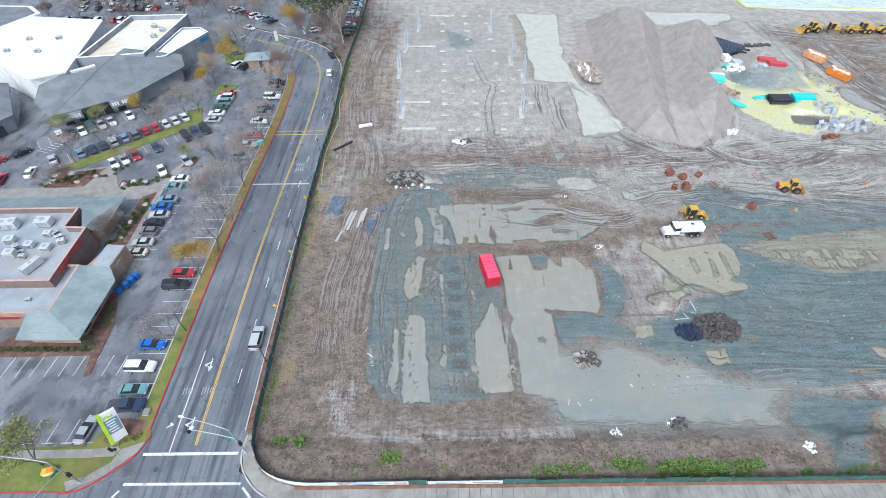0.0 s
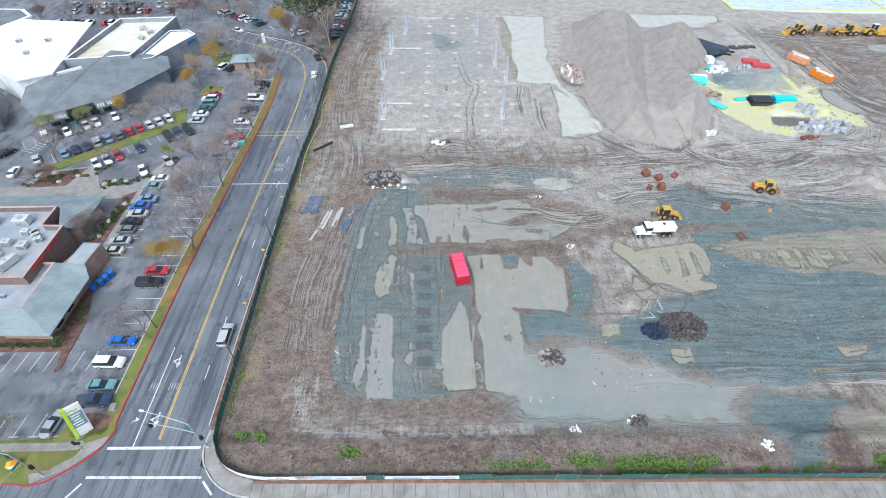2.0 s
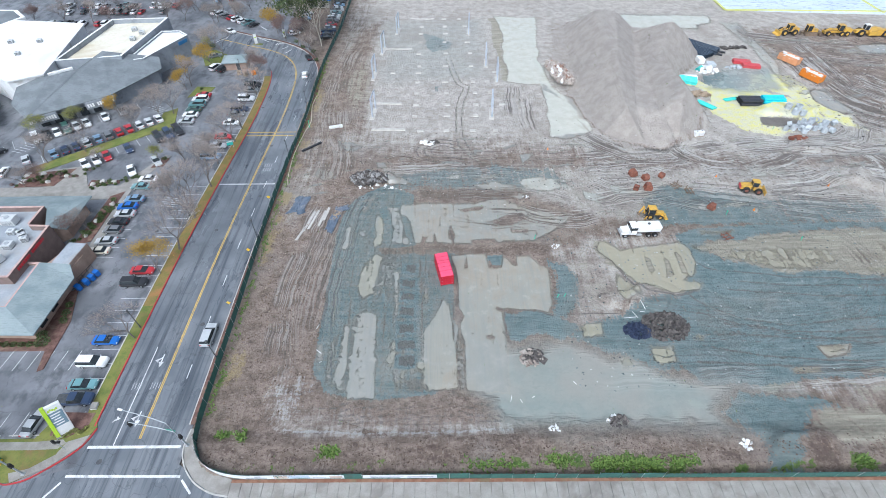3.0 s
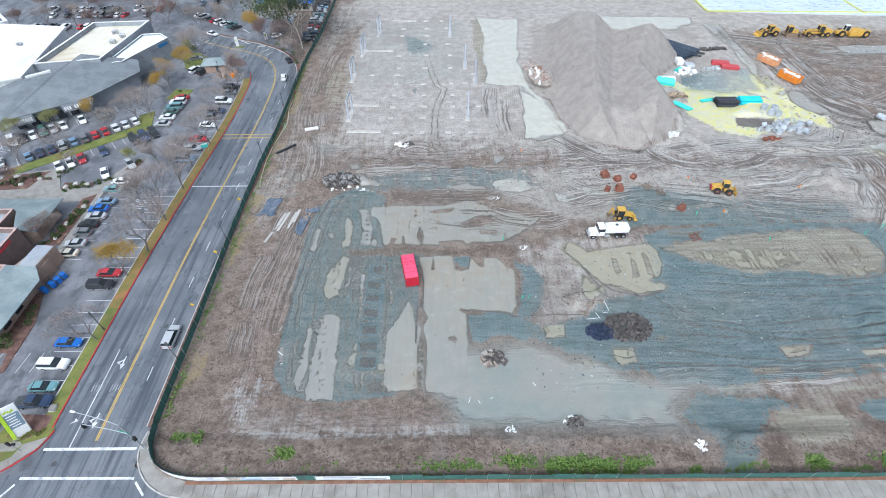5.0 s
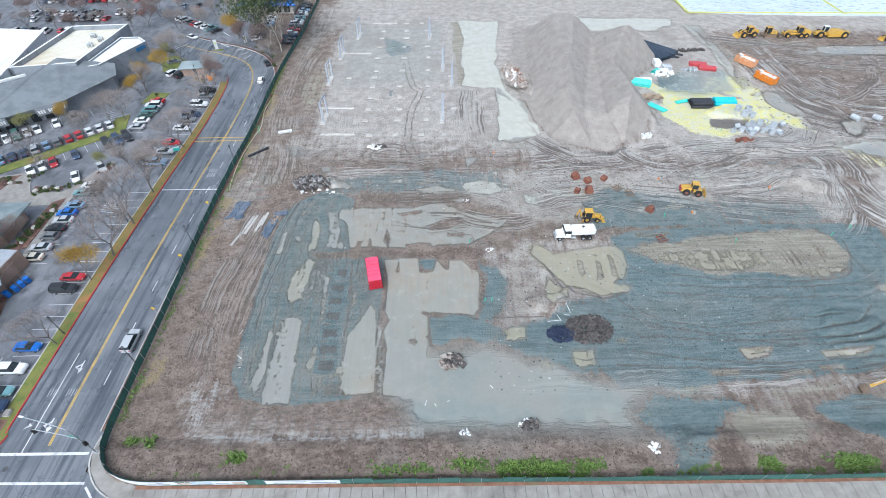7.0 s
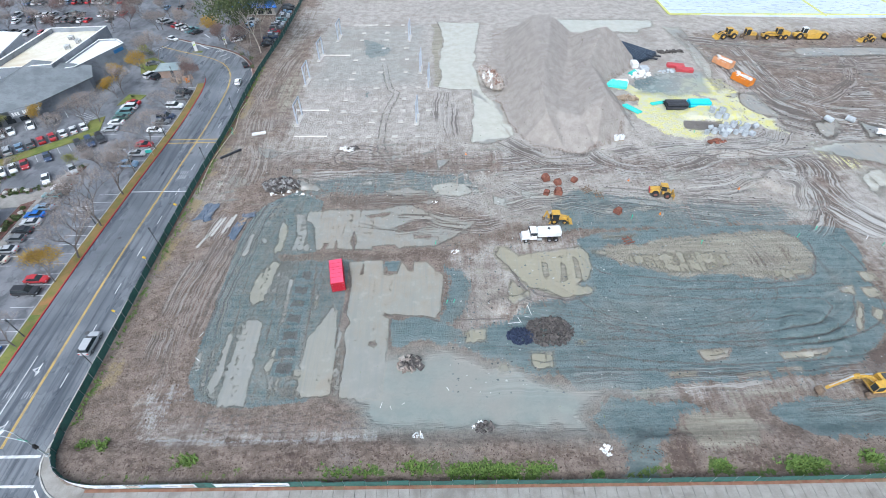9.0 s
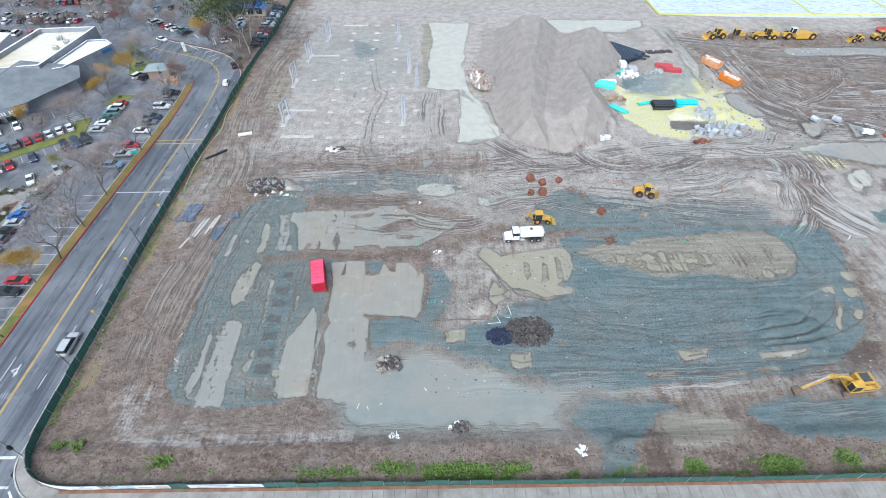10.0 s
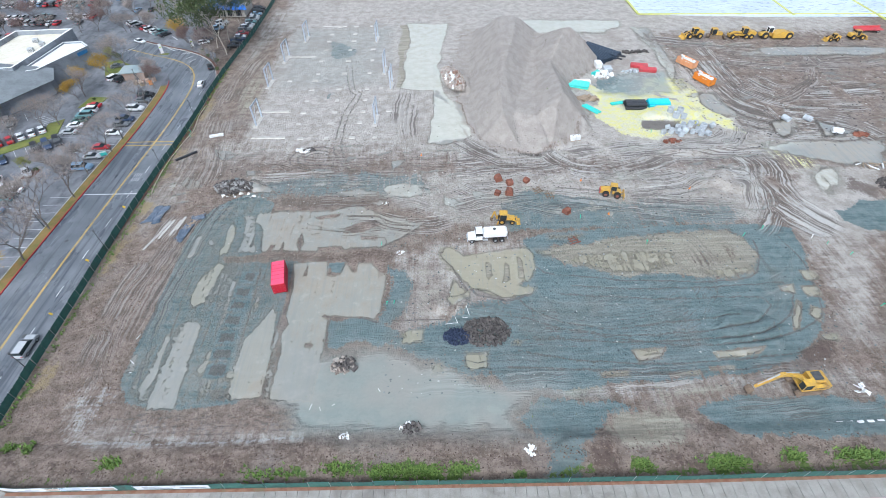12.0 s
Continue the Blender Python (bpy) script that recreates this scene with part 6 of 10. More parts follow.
for k, (a, z) in enumerate((((-86.5, -7.16), 2.9), ((-78.98, 2.2), 5.1), ((-78.98, 6.6), 5.1))):
    for i in range(7):
        bm = bmesh.new()
        if k == 0:
            box(bm, (a[0] + 0.62 * i, a[1], z), (0.4, 0.1, 0.5))
        else:
            box(bm, (a[0], a[1] + 0.55 * i - 1, z), (0.1, 0.36, 0.55))
        part("sign_letter", bm, M_SIGNRED, rest, "plain red sign shape")
for x, y in ((-70.9, -8.0), (-70.9, -4.6)):
    bm = bmesh.new()
    box(bm, (x - 0.75, y, 1.6), (0.2, 1.8, 1.4))
    part("window", bm, M_GLASS, rest)
for x, y, sx, sy, sz, t, f in ((-95, 13.6, 4.2, 2.4, 2.2, 8, 2), (-88.5, 14.2, 3.6, 2.4, 2.0, 0, 1), (-92.5, 9.5, 2.4, 1.8, 1.5, 10, 1), (-97, 8.4, 2.2, 1.7, 1.6, 0, 1), (-88.2, 8.2, 2.0, 1.6, 1.3, 0, 1), (-100, 4.5, 3.6, 2.2, 1.8, 0, 2), (-94.8, 5.2, 2.2, 1.8, 1.7, 5, 1), (-90.2, 5.8, 2.4, 1.8, 1.8, 0, 1), (-84.8, 7.5, 2.2, 2.0, 1.2, 0, 1),
                               (-96.5, 1.6, 3.4, 2.2, 1.6, 0, 2), (-91.6, 1.8, 2.0, 1.8, 1.7, 0, 1), (-84.6, 2.8, 1.5, 4.6, 1.9, -22, 1), (-99.5, 11, 2, 1.6, 1.4, 0, 1), (-86.4, 11.2, 1.8, 1.5, 1.1, 0, 1)):
    hvac(x, y, 4.46, sx, sy, sz, t, f)
hvac(-82.2, -4.0, 3.66, 1.0, 0.8, 0.6)
for k in range(14):
    hvac(-101 + (k * 5.3) % 20, 0.4 + (k * 3.7) % 16, 4.46, 0.9 + 0.25 * (k % 4), 0.8 + 0.2 * (k % 3), 0.7 + 0.25 * (k % 3), 20 * (k % 5))

store = empty("store_building", "store with dark slate hip roof and grey walls", "building")
bm = bmesh.new()
prism(bm, [(-110.5, 56.2), (-94, 67.0), (-86.2, 81.6), (-88, 86), (-112, 84), (-118, 66)], 0, 4.4)
part("wall", bm, M_GREYWALL, store)
R1, R2 = (-101.5, 84.5, 8.6), (-110.5, 71.0, 7.6)
roof_faces(store, "slate_roof", [[(-109.2, 54.4, 4.2), (-92.6, 66.0, 4.4), R1, (-104.6, 74.6, 7.6)], [(-92.6, 66.0, 4.4), (-84.6, 81.6, 4.4), R1], [(-109.2, 54.4, 4.2), (-104.6, 74.6, 7.6), R2], [(-109.2, 54.4, 4.2), R2, (-117.2, 61.5, 4.4)],
                                 [(-117.2, 61.5, 4.4), R2, (-119, 70, 6.4)], [(-84.6, 81.6, 4.4), (-87, 87, 5.5), R1]], M_SLATE, 0.25)
for c, wide, turn, count in ((Vector((-94.9, 63.9, 3.3)), 7.4, 35, 11), (Vector((-106.2, 55.7, 3.2)), 7.0, 35, 11)):
    e = Vector((math.cos(radians(turn)), math.sin(radians(turn)), 0))
    bm = bmesh.new()
    box(bm, c, (wide, 0.3, 2.0), turn, 0.02)
    board = part("fascia", bm, M_GREYWALL, store)
    for i in range(count):
        if i != 3:
            bm = bmesh.new()
            box(bm, c + e * (wide * 0.9 * ((i + 0.5) / count - 0.5)) + Vector((e.y, -e.x, 0)) * 0.2, (wide * 0.9 / count * 0.72, 0.12, 0.95), turn, 0.02)
            part("sign_letter", bm, M_WHITE, board, "plain white sign shape")
for i in range(5):
    bm = bmesh.new()
    p = Vector((-107.5, 57.2, 1.4)) + Vector((2.6, 1.82, 0)) * i
    box(bm, p, (2.0, 0.1, 2.2), 35)
    part("window", bm, M_GLASS, store)
bm = bmesh.new()
box(bm, (-108.2, 73.2, 7.9), (6.2, 1.0, 0.5), 38)
part("skylight", bm, M_WHITE, store)

west = empty("store_building", "low store with dark slate roof and glass front", "building")
bm = bmesh.new()
prism(bm, [(-121, 56), (-128, 70), (-150, 72), (-150, 44), (-128, 44)], 0, 4)
part("wall", bm, M_GREYWALL, west)
roof_faces(west, "slate_roof", [[(-119.6, 56, 4.2), (-130, 72, 4.6), (-136, 64, 7.5)], [(-119.6, 56, 4.2), (-136, 64, 7.5), (-127, 42.5, 4.2)], [(-127, 42.5, 4.2), (-136, 64, 7.5), (-152, 60, 7.5), (-152, 42.5, 4.2)], [(-130, 72, 4.6), (-152, 74, 4.6), (-152, 60, 7.5), (-136, 64, 7.5)]], M_SLATE, 0.25)
for i in range(4):
    bm = bmesh.new()
    p = Vector((-126.2, 45.6, 1.5)) + Vector((1.35, 2.2, 0)) * i
    box(bm, p, (2.2, 0.12, 2.4), 59)
    part("window", bm, M_GLASS, west)

shed = empty("warehouse_building", "long building with bright white flat roof", "building")
bm = bmesh.new()
prism(bm, [(-160, 80), (-138, 80), (-119.5, 67.5), (-112.2, 71.5), (-118.4, 106.4), (-142, 109.5), (-148, 101), (-160, 101)], 0, 7.7)
part("wall", bm, M_WHITE, shed)
bm = bmesh.new()
prism(bm, [(-160.4, 79.6), (-138.2, 79.6), (-119.4, 67.0), (-111.7, 71.2), (-118.0, 106.9), (-142.2, 110), (-148.2, 101.4), (-160.4, 101.4)], 7.7, 8.1)
part("white_roof", bm, M_WHITEROOF, shed)
for x, y in ((-133, 92), (-124.5, 92.5), (-135, 84), (-126, 83.6)):
    hvac(x, y, 8.1, 1.8, 1.5, 1.0, 10)
cream = empty("shop_building", "grey shop with cream flat roof and stepped parapet", "building")
flat_block(cream, [(-113.4, 79.6), (-95.2, 82.2), (-92.4, 111.4), (-110.8, 110.4)], 8.0, M_GREYWALL, M_CREAMROOF, M_WHITEROOF, 1.4, 0.6)
flat_block(cream, [(-95.0, 82.4), (-90.2, 84.0), (-83.0, 101.0), (-86.6, 104.5), (-92.6, 104.2)], 6.4, M_GREYWALL, M_WHITEROOF, M_WHITEROOF, 0.5, 0.4)
bm = bmesh.new()
box(bm, (-83.9, 98.2, 5.3), (0.2, 3.6, 1.0), -23)
part("sign_board", bm, surface("blue_sign", (0.03, 0.16, 0.38), (0.05, 0.2, 0.42), 1, 0.4), cream, "plain blue sign board")
for x, y in ((-97.2, 101), (-98.4, 96.6), (-101, 104)):
    hvac(x, y, 6.7, 2.0, 1.7, 1.3, 12)
blue = empty("shop_building", "far shop with bright blue roof", "building")
bm = bmesh.new()
prism(bm, [(-64, 142), (-44, 141), (-44, 152), (-64, 153)], 0, 3.4)
part("wall", bm, surface("cream_stucco", (0.5, 0.47, 0.42), (0.58, 0.55, 0.5), 0.6, 0.9), blue)
roof_faces(blue, "blue_roof", [[(-65.5, 140.5, 3.4), (-42.5, 139.5, 3.4), (-46, 147, 5.8), (-62, 147.6, 5.8)], [(-65.5, 154.5, 3.4), (-62, 147.6, 5.8), (-46, 147, 5.8), (-42.5, 153.5, 3.4)]], surface("blue_metal_roof", (0.03, 0.15, 0.55), (0.05, 0.2, 0.6), 0.5, 0.5))
for i in range(6):
    bm = bmesh.new()
    box(bm, (-62.5 + 3.2 * i, 141.2, 1.7), (2.2, 0.6, 2.2))
    part("window", bm, M_GLASS, blue)
dome = empty("shop_building", "grey roofed shop with white fascia", "building")
bm = bmesh.new()
prism(bm, [(-190, 104), (-152, 106), (-146, 118), (-152, 124), (-190, 126)], 0, 5.2)
part("wall", bm, M_GREYWALL, dome)
bm = bmesh.new()
prism(bm, [(-190, 103.4), (-151.6, 105.4), (-145.2, 118), (-151.8, 124.6), (-190, 126.6)], 5.2, 6.2)
part("fascia", bm, M_WHITEROOF, dome)
bm = bmesh.new()
prism(bm, [(-190, 104.6), (-152.2, 106.6), (-146.8, 118), (-152.4, 123.4), (-190, 125.4)], 6.2, 6.28)
part("flat_roof", bm, M_SLATE, dome)

# ---- street furniture ----


def signal(x, y, arm, lamp, label, h=7.6):
    """A traffic signal post: arm and lamp are (dx, dy) reaches over the road."""
    root = empty("traffic_signal", label, "traffic signal", "", "", pose(x, y, 0.13))
    bm = bmesh.new()
    rod(bm, (0, 0, 0), (0, 0, h), 0.13, 0.08, 10)
    box(bm, (0, 0, 0.06), (0.5, 0.5, 0.12), bevel=0.02)
    part("pole", bm, M_POLE, root)
    for name, v, z0, z1 in (("mast_arm", arm, 4.6, 5.4), ("lamp_arm", lamp, h - 0.1, h + 0.9)):
        bm = bmesh.new()
        L = smooth_line([(0, 0, z0), (v[0] * 0.35, v[1] * 0.35, z0 + (z1 - z0) * 0.75), (v[0], v[1], z1)], 0.8)
        for a, b in zip(L, L[1:]):
            rod(bm, a, b, 0.06, 0.055, 6)
        p = part(name, bm, M_POLE, root)
    bm = bmesh.new()
    box(bm, (lamp[0], lamp[1], h + 0.9), (0.75, 0.3, 0.14), math.degrees(math.atan2(lamp[1], lamp[0])), 0.05)
    part("lamp_head", bm, M_WHITE, root)
    for px, py, pz in ((arm[0], arm[1], 4.9), (arm[0] * 0.02 + 0.35, 0, 3.2)):
        bm = bmesh.new()
        box(bm, (px, py, pz), (0.36, 0.3, 1.05), bevel=0.04)
        for k in range(3):
            rod(bm, (px, py - 0.15, pz + 0.33 * (k - 1)), (px, py - 0.32, pz + 0.33 * (k - 1)), 0.12, seg=8)
        part("signal_head", bm, M_BLACK, root)
    bm = bmesh.new()
    box(bm, (arm[0] * 0.06, arm[1] * 0.06, 5.2), (1.5, 0.06, 0.36), math.degrees(math.atan2(arm[1], arm[0])), 0.01)
    part("street_sign", bm, surface("green_sign", (0.01, 0.20, 0.13), (0.02, 0.24, 0.16), 2, 0.4), root, "plain green street sign")
    return root


signal(-39.6, -29.4, (-6.6, 1.2), (-6.4, 1.6), "grey signal post with lamp arm over the road")
signal(-61.3, -33.0, (-2.2, -7.0), (-6.0, 0.6), "grey signal post with lamp arm at the corner lawn")
root = empty("pedestrian_signal", "short grey pedestrian signal post on footpath", "traffic signal", "", "", pose(-57.3, -29.6, 0.13))
bm = bmesh.new()
rod(bm, (0, 0, 0), (0, 0, 3.0), 0.06, seg=8)
part("pole", bm, M_POLE, root)
bm = bmesh.new()
box(bm, (0, -0.1, 2.7), (0.36, 0.3, 1.0), bevel=0.04)
box(bm, (0.25, 0.1, 2.2), (0.4, 0.3, 0.4), bevel=0.03)
part("signal_head", bm, M_BLACK, root)


def street_pole(x, y, h=4.6, lean=0):
    root = empty("street_lamp", "slim dark lamp post beside the fence", "street lamp", "street lamps along the road", "", pose(x, y, 0.1))
    bm = bmesh.new()
    rod(bm, (0, 0, 0), (0, 0, h), 0.09, 0.06, 8)
    rod(bm, (0, 0, 0), (0, 0, 0.5), 0.16, 0.13, 8)
    part("pole", bm, M_DARK, root)
    bm = bmesh.new()
    rod(bm, (0, 0, h), (0, 0, h + 0.35), 0.2, 0.12, 8)
    rod(bm, (0, 0, h + 0.35), (0, 0, h + 0.42), 0.24, 0.05, 8)
    part("lantern", bm, M_DARK, root)
    return root


for x, y in ((-39.95, -14.8), (-40.2, 13.6), (-39.4, 42.0), (-39.2, 66), (-55.2, -8.5), (-56.6, 20.5), (-54.6, 55), (-63, 86)):
    street_pole(x, y)
for x, y in ((-40.1, -5), (-40.0, 8), (-39.8, 24)):
    root = empty("road_sign", "small yellow sign on a thin post", "road sign", "", "", pose(x, y, 0.1))
    bm = bmesh.new()
    rod(bm, (0, 0, 0), (0, 0, 2.3), 0.03, seg=6)
    part("post", bm, M_STEEL, root)
    bm = bmesh.new()
    box(bm, (0, -0.05, 2.2), (0.62, 0.03, 0.62), 0, 0.01, 0, 45)
    part("plate", bm, surface("yellow_sign", (0.65, 0.42, 0.03), (0.7, 0.48, 0.05), 2, 0.4), root)

# leaning monument sign
root = empty("monument_sign", "tall white and lime shopping sign board", "sign", "", "", Matrix.Translation((-58.3, -27.2, 0.12)) @ Matrix.Rotation(radians(-15), 4, "X") @ pose(0, 0, 0, 0, 0, 46) @ Matrix.Diagonal((0.95, 1, 1.15, 1)))
M_LIME = surface("lime_paint", (0.42, 0.62, 0.03), (0.48, 0.66, 0.05), 1, 0.4)
bm = bmesh.new()
box(bm, (0, 0, 2.6), (2.3, 0.5, 5.2), bevel=0.04)
part("board", bm, M_WHITE, root)
bm = bmesh.new()
box(bm, (-1.02, -0.02, 2.6), (0.5, 0.62, 5.3), bevel=0.02)
part("edge_band", bm, M_LIME, root, "lime edge band")
bm = bmesh.new()
box(bm, (0.05, -0.26, 2.9), (1.9, 0.05, 2.4), bevel=0.01)
part("name_panel", bm, surface("slate_panel", (0.16, 0.24, 0.30), (0.2, 0.28, 0.34), 1.5, 0.5), root)
for k in range(5):
    bm = bmesh.new()
    box(bm, (0.05 - 0.1 * (k % 2), -0.295, 3.75 - 0.42 * k), (1.3 - 0.2 * (k % 3), 0.02, 0.16))
    part("lettering_bar", bm, M_WHITE, root)
bm = bmesh.new()
for k in range(5):
    box(bm, (-0.5 + 0.25 * k, -0.28, 4.5 + 0.12 * math.sin(k * 1.6)), (0.22, 0.04, 0.3))
part("emblem", bm, M_LIME, root, "plain lime emblem shape")
bm = bmesh.new()
box(bm, (0, 0, 0.05), (2.7, 0.9, 0.2), bevel=0.03)
part("plinth", bm, M_CONC, root)
# ---- cars ----
def car_paint(name, a):
    n = Nodes(name + "_car_paint")
    c = n.mix(n.ramp(n.noise(1.2, 3), 0.4, 0.7), a, tuple(min(1, v * 0.88 + 0.01) for v in a))
    return n.finish(c, 0.28, 0.0, None)


PAINT = {"white": (0.78, 0.79, 0.8), "silver": (0.46, 0.48, 0.5), "grey": (0.17, 0.18, 0.19), "black": (0.025, 0.027, 0.032), "blue": (0.02, 0.14, 0.5), "navy": (0.035, 0.06, 0.12),
         "red": (0.45, 0.03, 0.04), "teal": (0.16, 0.32, 0.34), "steel_blue": (0.2, 0.32, 0.46), "cream": (0.66, 0.62, 0.52), "green": (0.05, 0.12, 0.1)}
PAINT = {k: car_paint(k, v) for k, v in PAINT.items()}
M_TAIL = surface("red_lens", (0.4, 0.01, 0.01), (0.45, 0.02, 0.02), 3, 0.2)
M_LENS = surface("clear_lens", (0.7, 0.72, 0.74), (0.62, 0.64, 0.66), 3, 0.15)

# side profiles: lower body, then glasshouse; x forward, z up
SHAPES = {
    "sedan": (4.7, 1.8, [(-2.3, 0.3), (-2.35, 0.75), (-2.2, 0.98), (-1.6, 1.02), (1.0, 0.95), (2.05, 0.82), (2.33, 0.6), (2.3, 0.3)], [(-1.75, 1.0), (-1.05, 1.42), (0.15, 1.44), (1.1, 0.95)]),
    "suv": (4.7, 1.86, [(-2.3, 0.35), (-2.35, 0.85), (-2.28, 1.12), (1.1, 1.1), (2.1, 0.98), (2.34, 0.7), (2.3, 0.35)], [(-2.25, 1.1), (-2.05, 1.68), (0.3, 1.7), (1.15, 1.08)]),
    "hatch": (4.2, 1.76, [(-2.05, 0.3), (-2.1, 0.8), (-2.0, 1.02), (0.95, 0.98), (1.85, 0.84), (2.1, 0.6), (2.05, 0.3)], [(-1.98, 1.0), (-1.6, 1.46), (0.1, 1.48), (1.05, 0.96)]),
    "pickup": (5.4, 1.92, [(-2.65, 0.4), (-2.7, 0.95), (-2.6, 1.08), (1.4, 1.08), (2.4, 1.0), (2.7, 0.75), (2.65, 0.4)], [(-0.7, 1.06), (-0.5, 1.72), (0.6, 1.74), (1.4, 1.06)]),
}


def car_proto(shape, colour):
    L, W, low, top = SHAPES[shape]
    root = empty("car" if shape != "pickup" else "pickup_truck", "", "car" if shape != "pickup" else "pickup truck")
    paint = PAINT[colour]
    bm = bmesh.new()
    for s in (1,):
        a = [bm.verts.new((x, -W / 2 * (0.97 if abs(x) > 2.1 else 1), z)) for x, z in low]
        b = [bm.verts.new((x, W / 2 * (0.97 if abs(x) > 2.1 else 1), z)) for x, z in low]
        bm.faces.new(a)
        bm.faces.new(b[::-1])
        for i in range(len(low)):
            j = (i + 1) % len(low)
            bm.faces.new((a[i], b[i], b[j], a[j]))
    bmesh.ops.recalc_face_normals(bm, faces=bm.faces)
    bmesh.ops.bevel(bm, geom=[e for e in bm.edges if abs(e.verts[0].co.y) > 0.3 and e.verts[0].co.y * e.verts[1].co.y > 0], offset=0.09, segments=2, affect="EDGES")
    part("body", bm, paint, root)
    bm = bmesh.new()
    a = [bm.verts.new((x, -W / 2 * (0.93 if z < 1.2 else 0.74), z - 0.02)) for x, z in top]
    b = [bm.verts.new((x, W / 2 * (0.93 if z < 1.2 else 0.74), z - 0.02)) for x, z in top]
    bm.faces.new(a)
    bm.faces.new(b[::-1])
    for i in range(4):
        bm.faces.new((a[i], b[i], b[(i + 1) % 4], a[(i + 1) % 4]))
    part("glasshouse", bm, M_GLASS, root, "dark window glass")
    (x1, z1), (x2, z2) = top[1], top[2]
    bm = bmesh.new()
    box(bm, ((x1 + x2) / 2, 0, max(z1, z2)), (x2 - x1 + 0.12, W * 0.755, 0.07), 0, 0.03)
    part("roof_panel", bm, paint, root)
    if shape == "pickup":
        bm = bmesh.new()
        box(bm, (-1.72, 0, 1.075), (1.75, W * 0.82, 0.05))
        part("load_bed", bm, M_DARK, root)
    for sx in (-0.31, 0.30):
        for sy in (-1, 1):
            bm = bmesh.new()
            rod(bm, (L * sx, sy * (W / 2 - 0.2), 0.33), (L * sx, sy * (W / 2 + 0.015), 0.33), 0.33, seg=14)
            w = part("wheel", bm, M_BLACK, root)
            bm = bmesh.new()
            rod(bm, (L * sx, sy * (W / 2 + 0.01), 0.33), (L * sx, sy * (W / 2 + 0.03), 0.33), 0.2, seg=10)
            part("rim", bm, M_STEEL, w)
    for sy in (-1, 1):
        for name, x, z, m in (("headlight", L / 2 - 0.1, 0.68, M_LENS), ("tail_light", -L / 2 + 0.03, 0.82, M_TAIL)):
            bm = bmesh.new()
            box(bm, (x, sy * W * 0.37, z), (0.14, 0.36, 0.16), 0, 0.03)
            part(name, bm, m, root)
        bm = bmesh.new()
        box(bm, (top[3][0] - 0.15, sy * (W / 2 + 0.09), 1.02), (0.14, 0.2, 0.13), 0, 0.03)
        part("mirror", bm, paint, root)
    return root


PROTO = {}


def car(x, y, turn, shape="sedan", colour="silver", group="parked cars", state="parked on grey asphalt", z=0.005):
    key = (shape, colour)
    names = {"sedan": "four-door sedan", "suv": "sport utility car", "hatch": "compact hatchback", "pickup": "pickup truck"}
    m = pose(x, y, z, 0, 0, turn) @ Matrix.Scale(0.93 if shape in ("sedan", "hatch") else 1.0, 4)
    if key not in PROTO:
        ob = PROTO[key] = car_proto(shape, colour)
        ob.matrix_basis = m
    else:
        ob = copy_thing(PROTO[key], Matrix.Identity(4))
        ob.matrix_basis = m
    tagged(ob, "%s %s %s" % (colour.replace("_", " "), names[shape], state), "car" if shape != "pickup" else "pickup truck", group)
    return ob


KINDS = ["sedan", "suv", "hatch", "sedan", "suv", "sedan", "pickup"]
TONES = ["white", "silver", "grey", "black", "white", "navy", "silver", "red", "steel_blue", "white", "black", "teal"]
# stalls beside the tan building
for y, s, c in ((9.9, "sedan", "cream"), (12.7, "sedan", "silver"), (16.0, "hatch", "grey"), (18.5, "sedan", "black"), (21.0, "sedan", "silver"), (23.5, "sedan", "blue"), (26.0, "sedan", "steel_blue"), (30.4, "sedan", "teal"), (33.2, "sedan", "white")):
    car(-70.9 + 0.3 * math.sin(y), y, 180 + 3 * math.sin(y * 7), s, c)
for x, y, s, c in ((-59.6, -11.4, "sedan", "blue"), (-59.8, -15.6, "suv", "white"), (-59.4, -19.6, "sedan", "teal"), (-59.3, -22.2, "pickup", "navy"), (-60.2, 1.4, "suv", "black"), (-60.0, 4.4, "sedan", "red"),
                   (-58.6, 41.8, "suv", "steel_blue"), (-58.4, 46.6, "sedan", "silver"), (-58.2, 50.6, "sedan", "red"), (-58.1, 57.5, "sedan", "white"), (-58.0, 61.8, "sedan", "grey"), (-57.8, 64.4, "suv", "navy"), (-57.4, 70.2, "suv", "white"), (-57.3, 75.2, "sedan", "grey"), (-57.6, 78.2, "suv", "black")):
    car(x, y, 0 + 2.5 * math.sin(y * 5), s, c)
for y, s, c in ((58.4, "sedan", "silver"), (61.8, "sedan", "white"), (64.6, "sedan", "green"), (67.3, "suv", "teal"), (70.0, "suv", "white"), (72.6, "sedan", "red")):
    car(-70.6, y, 180 + 3 * math.sin(y * 3), s, c)
car(-63.6, -25.8, 84, "sedan", "silver")
car(-76.0, 36.6, -58, "sedan", "white")
car(-71.6, 40.4, -50, "sedan", "silver")
car(-72.4, 90.2, 66, "suv", "white", state="parked below bare trees")
car(-69.6, 89.2, 66, "suv", "black", state="parked below bare trees")
car(-75.2, 98.6, 20, "sedan", "grey", state="waiting on grey asphalt")
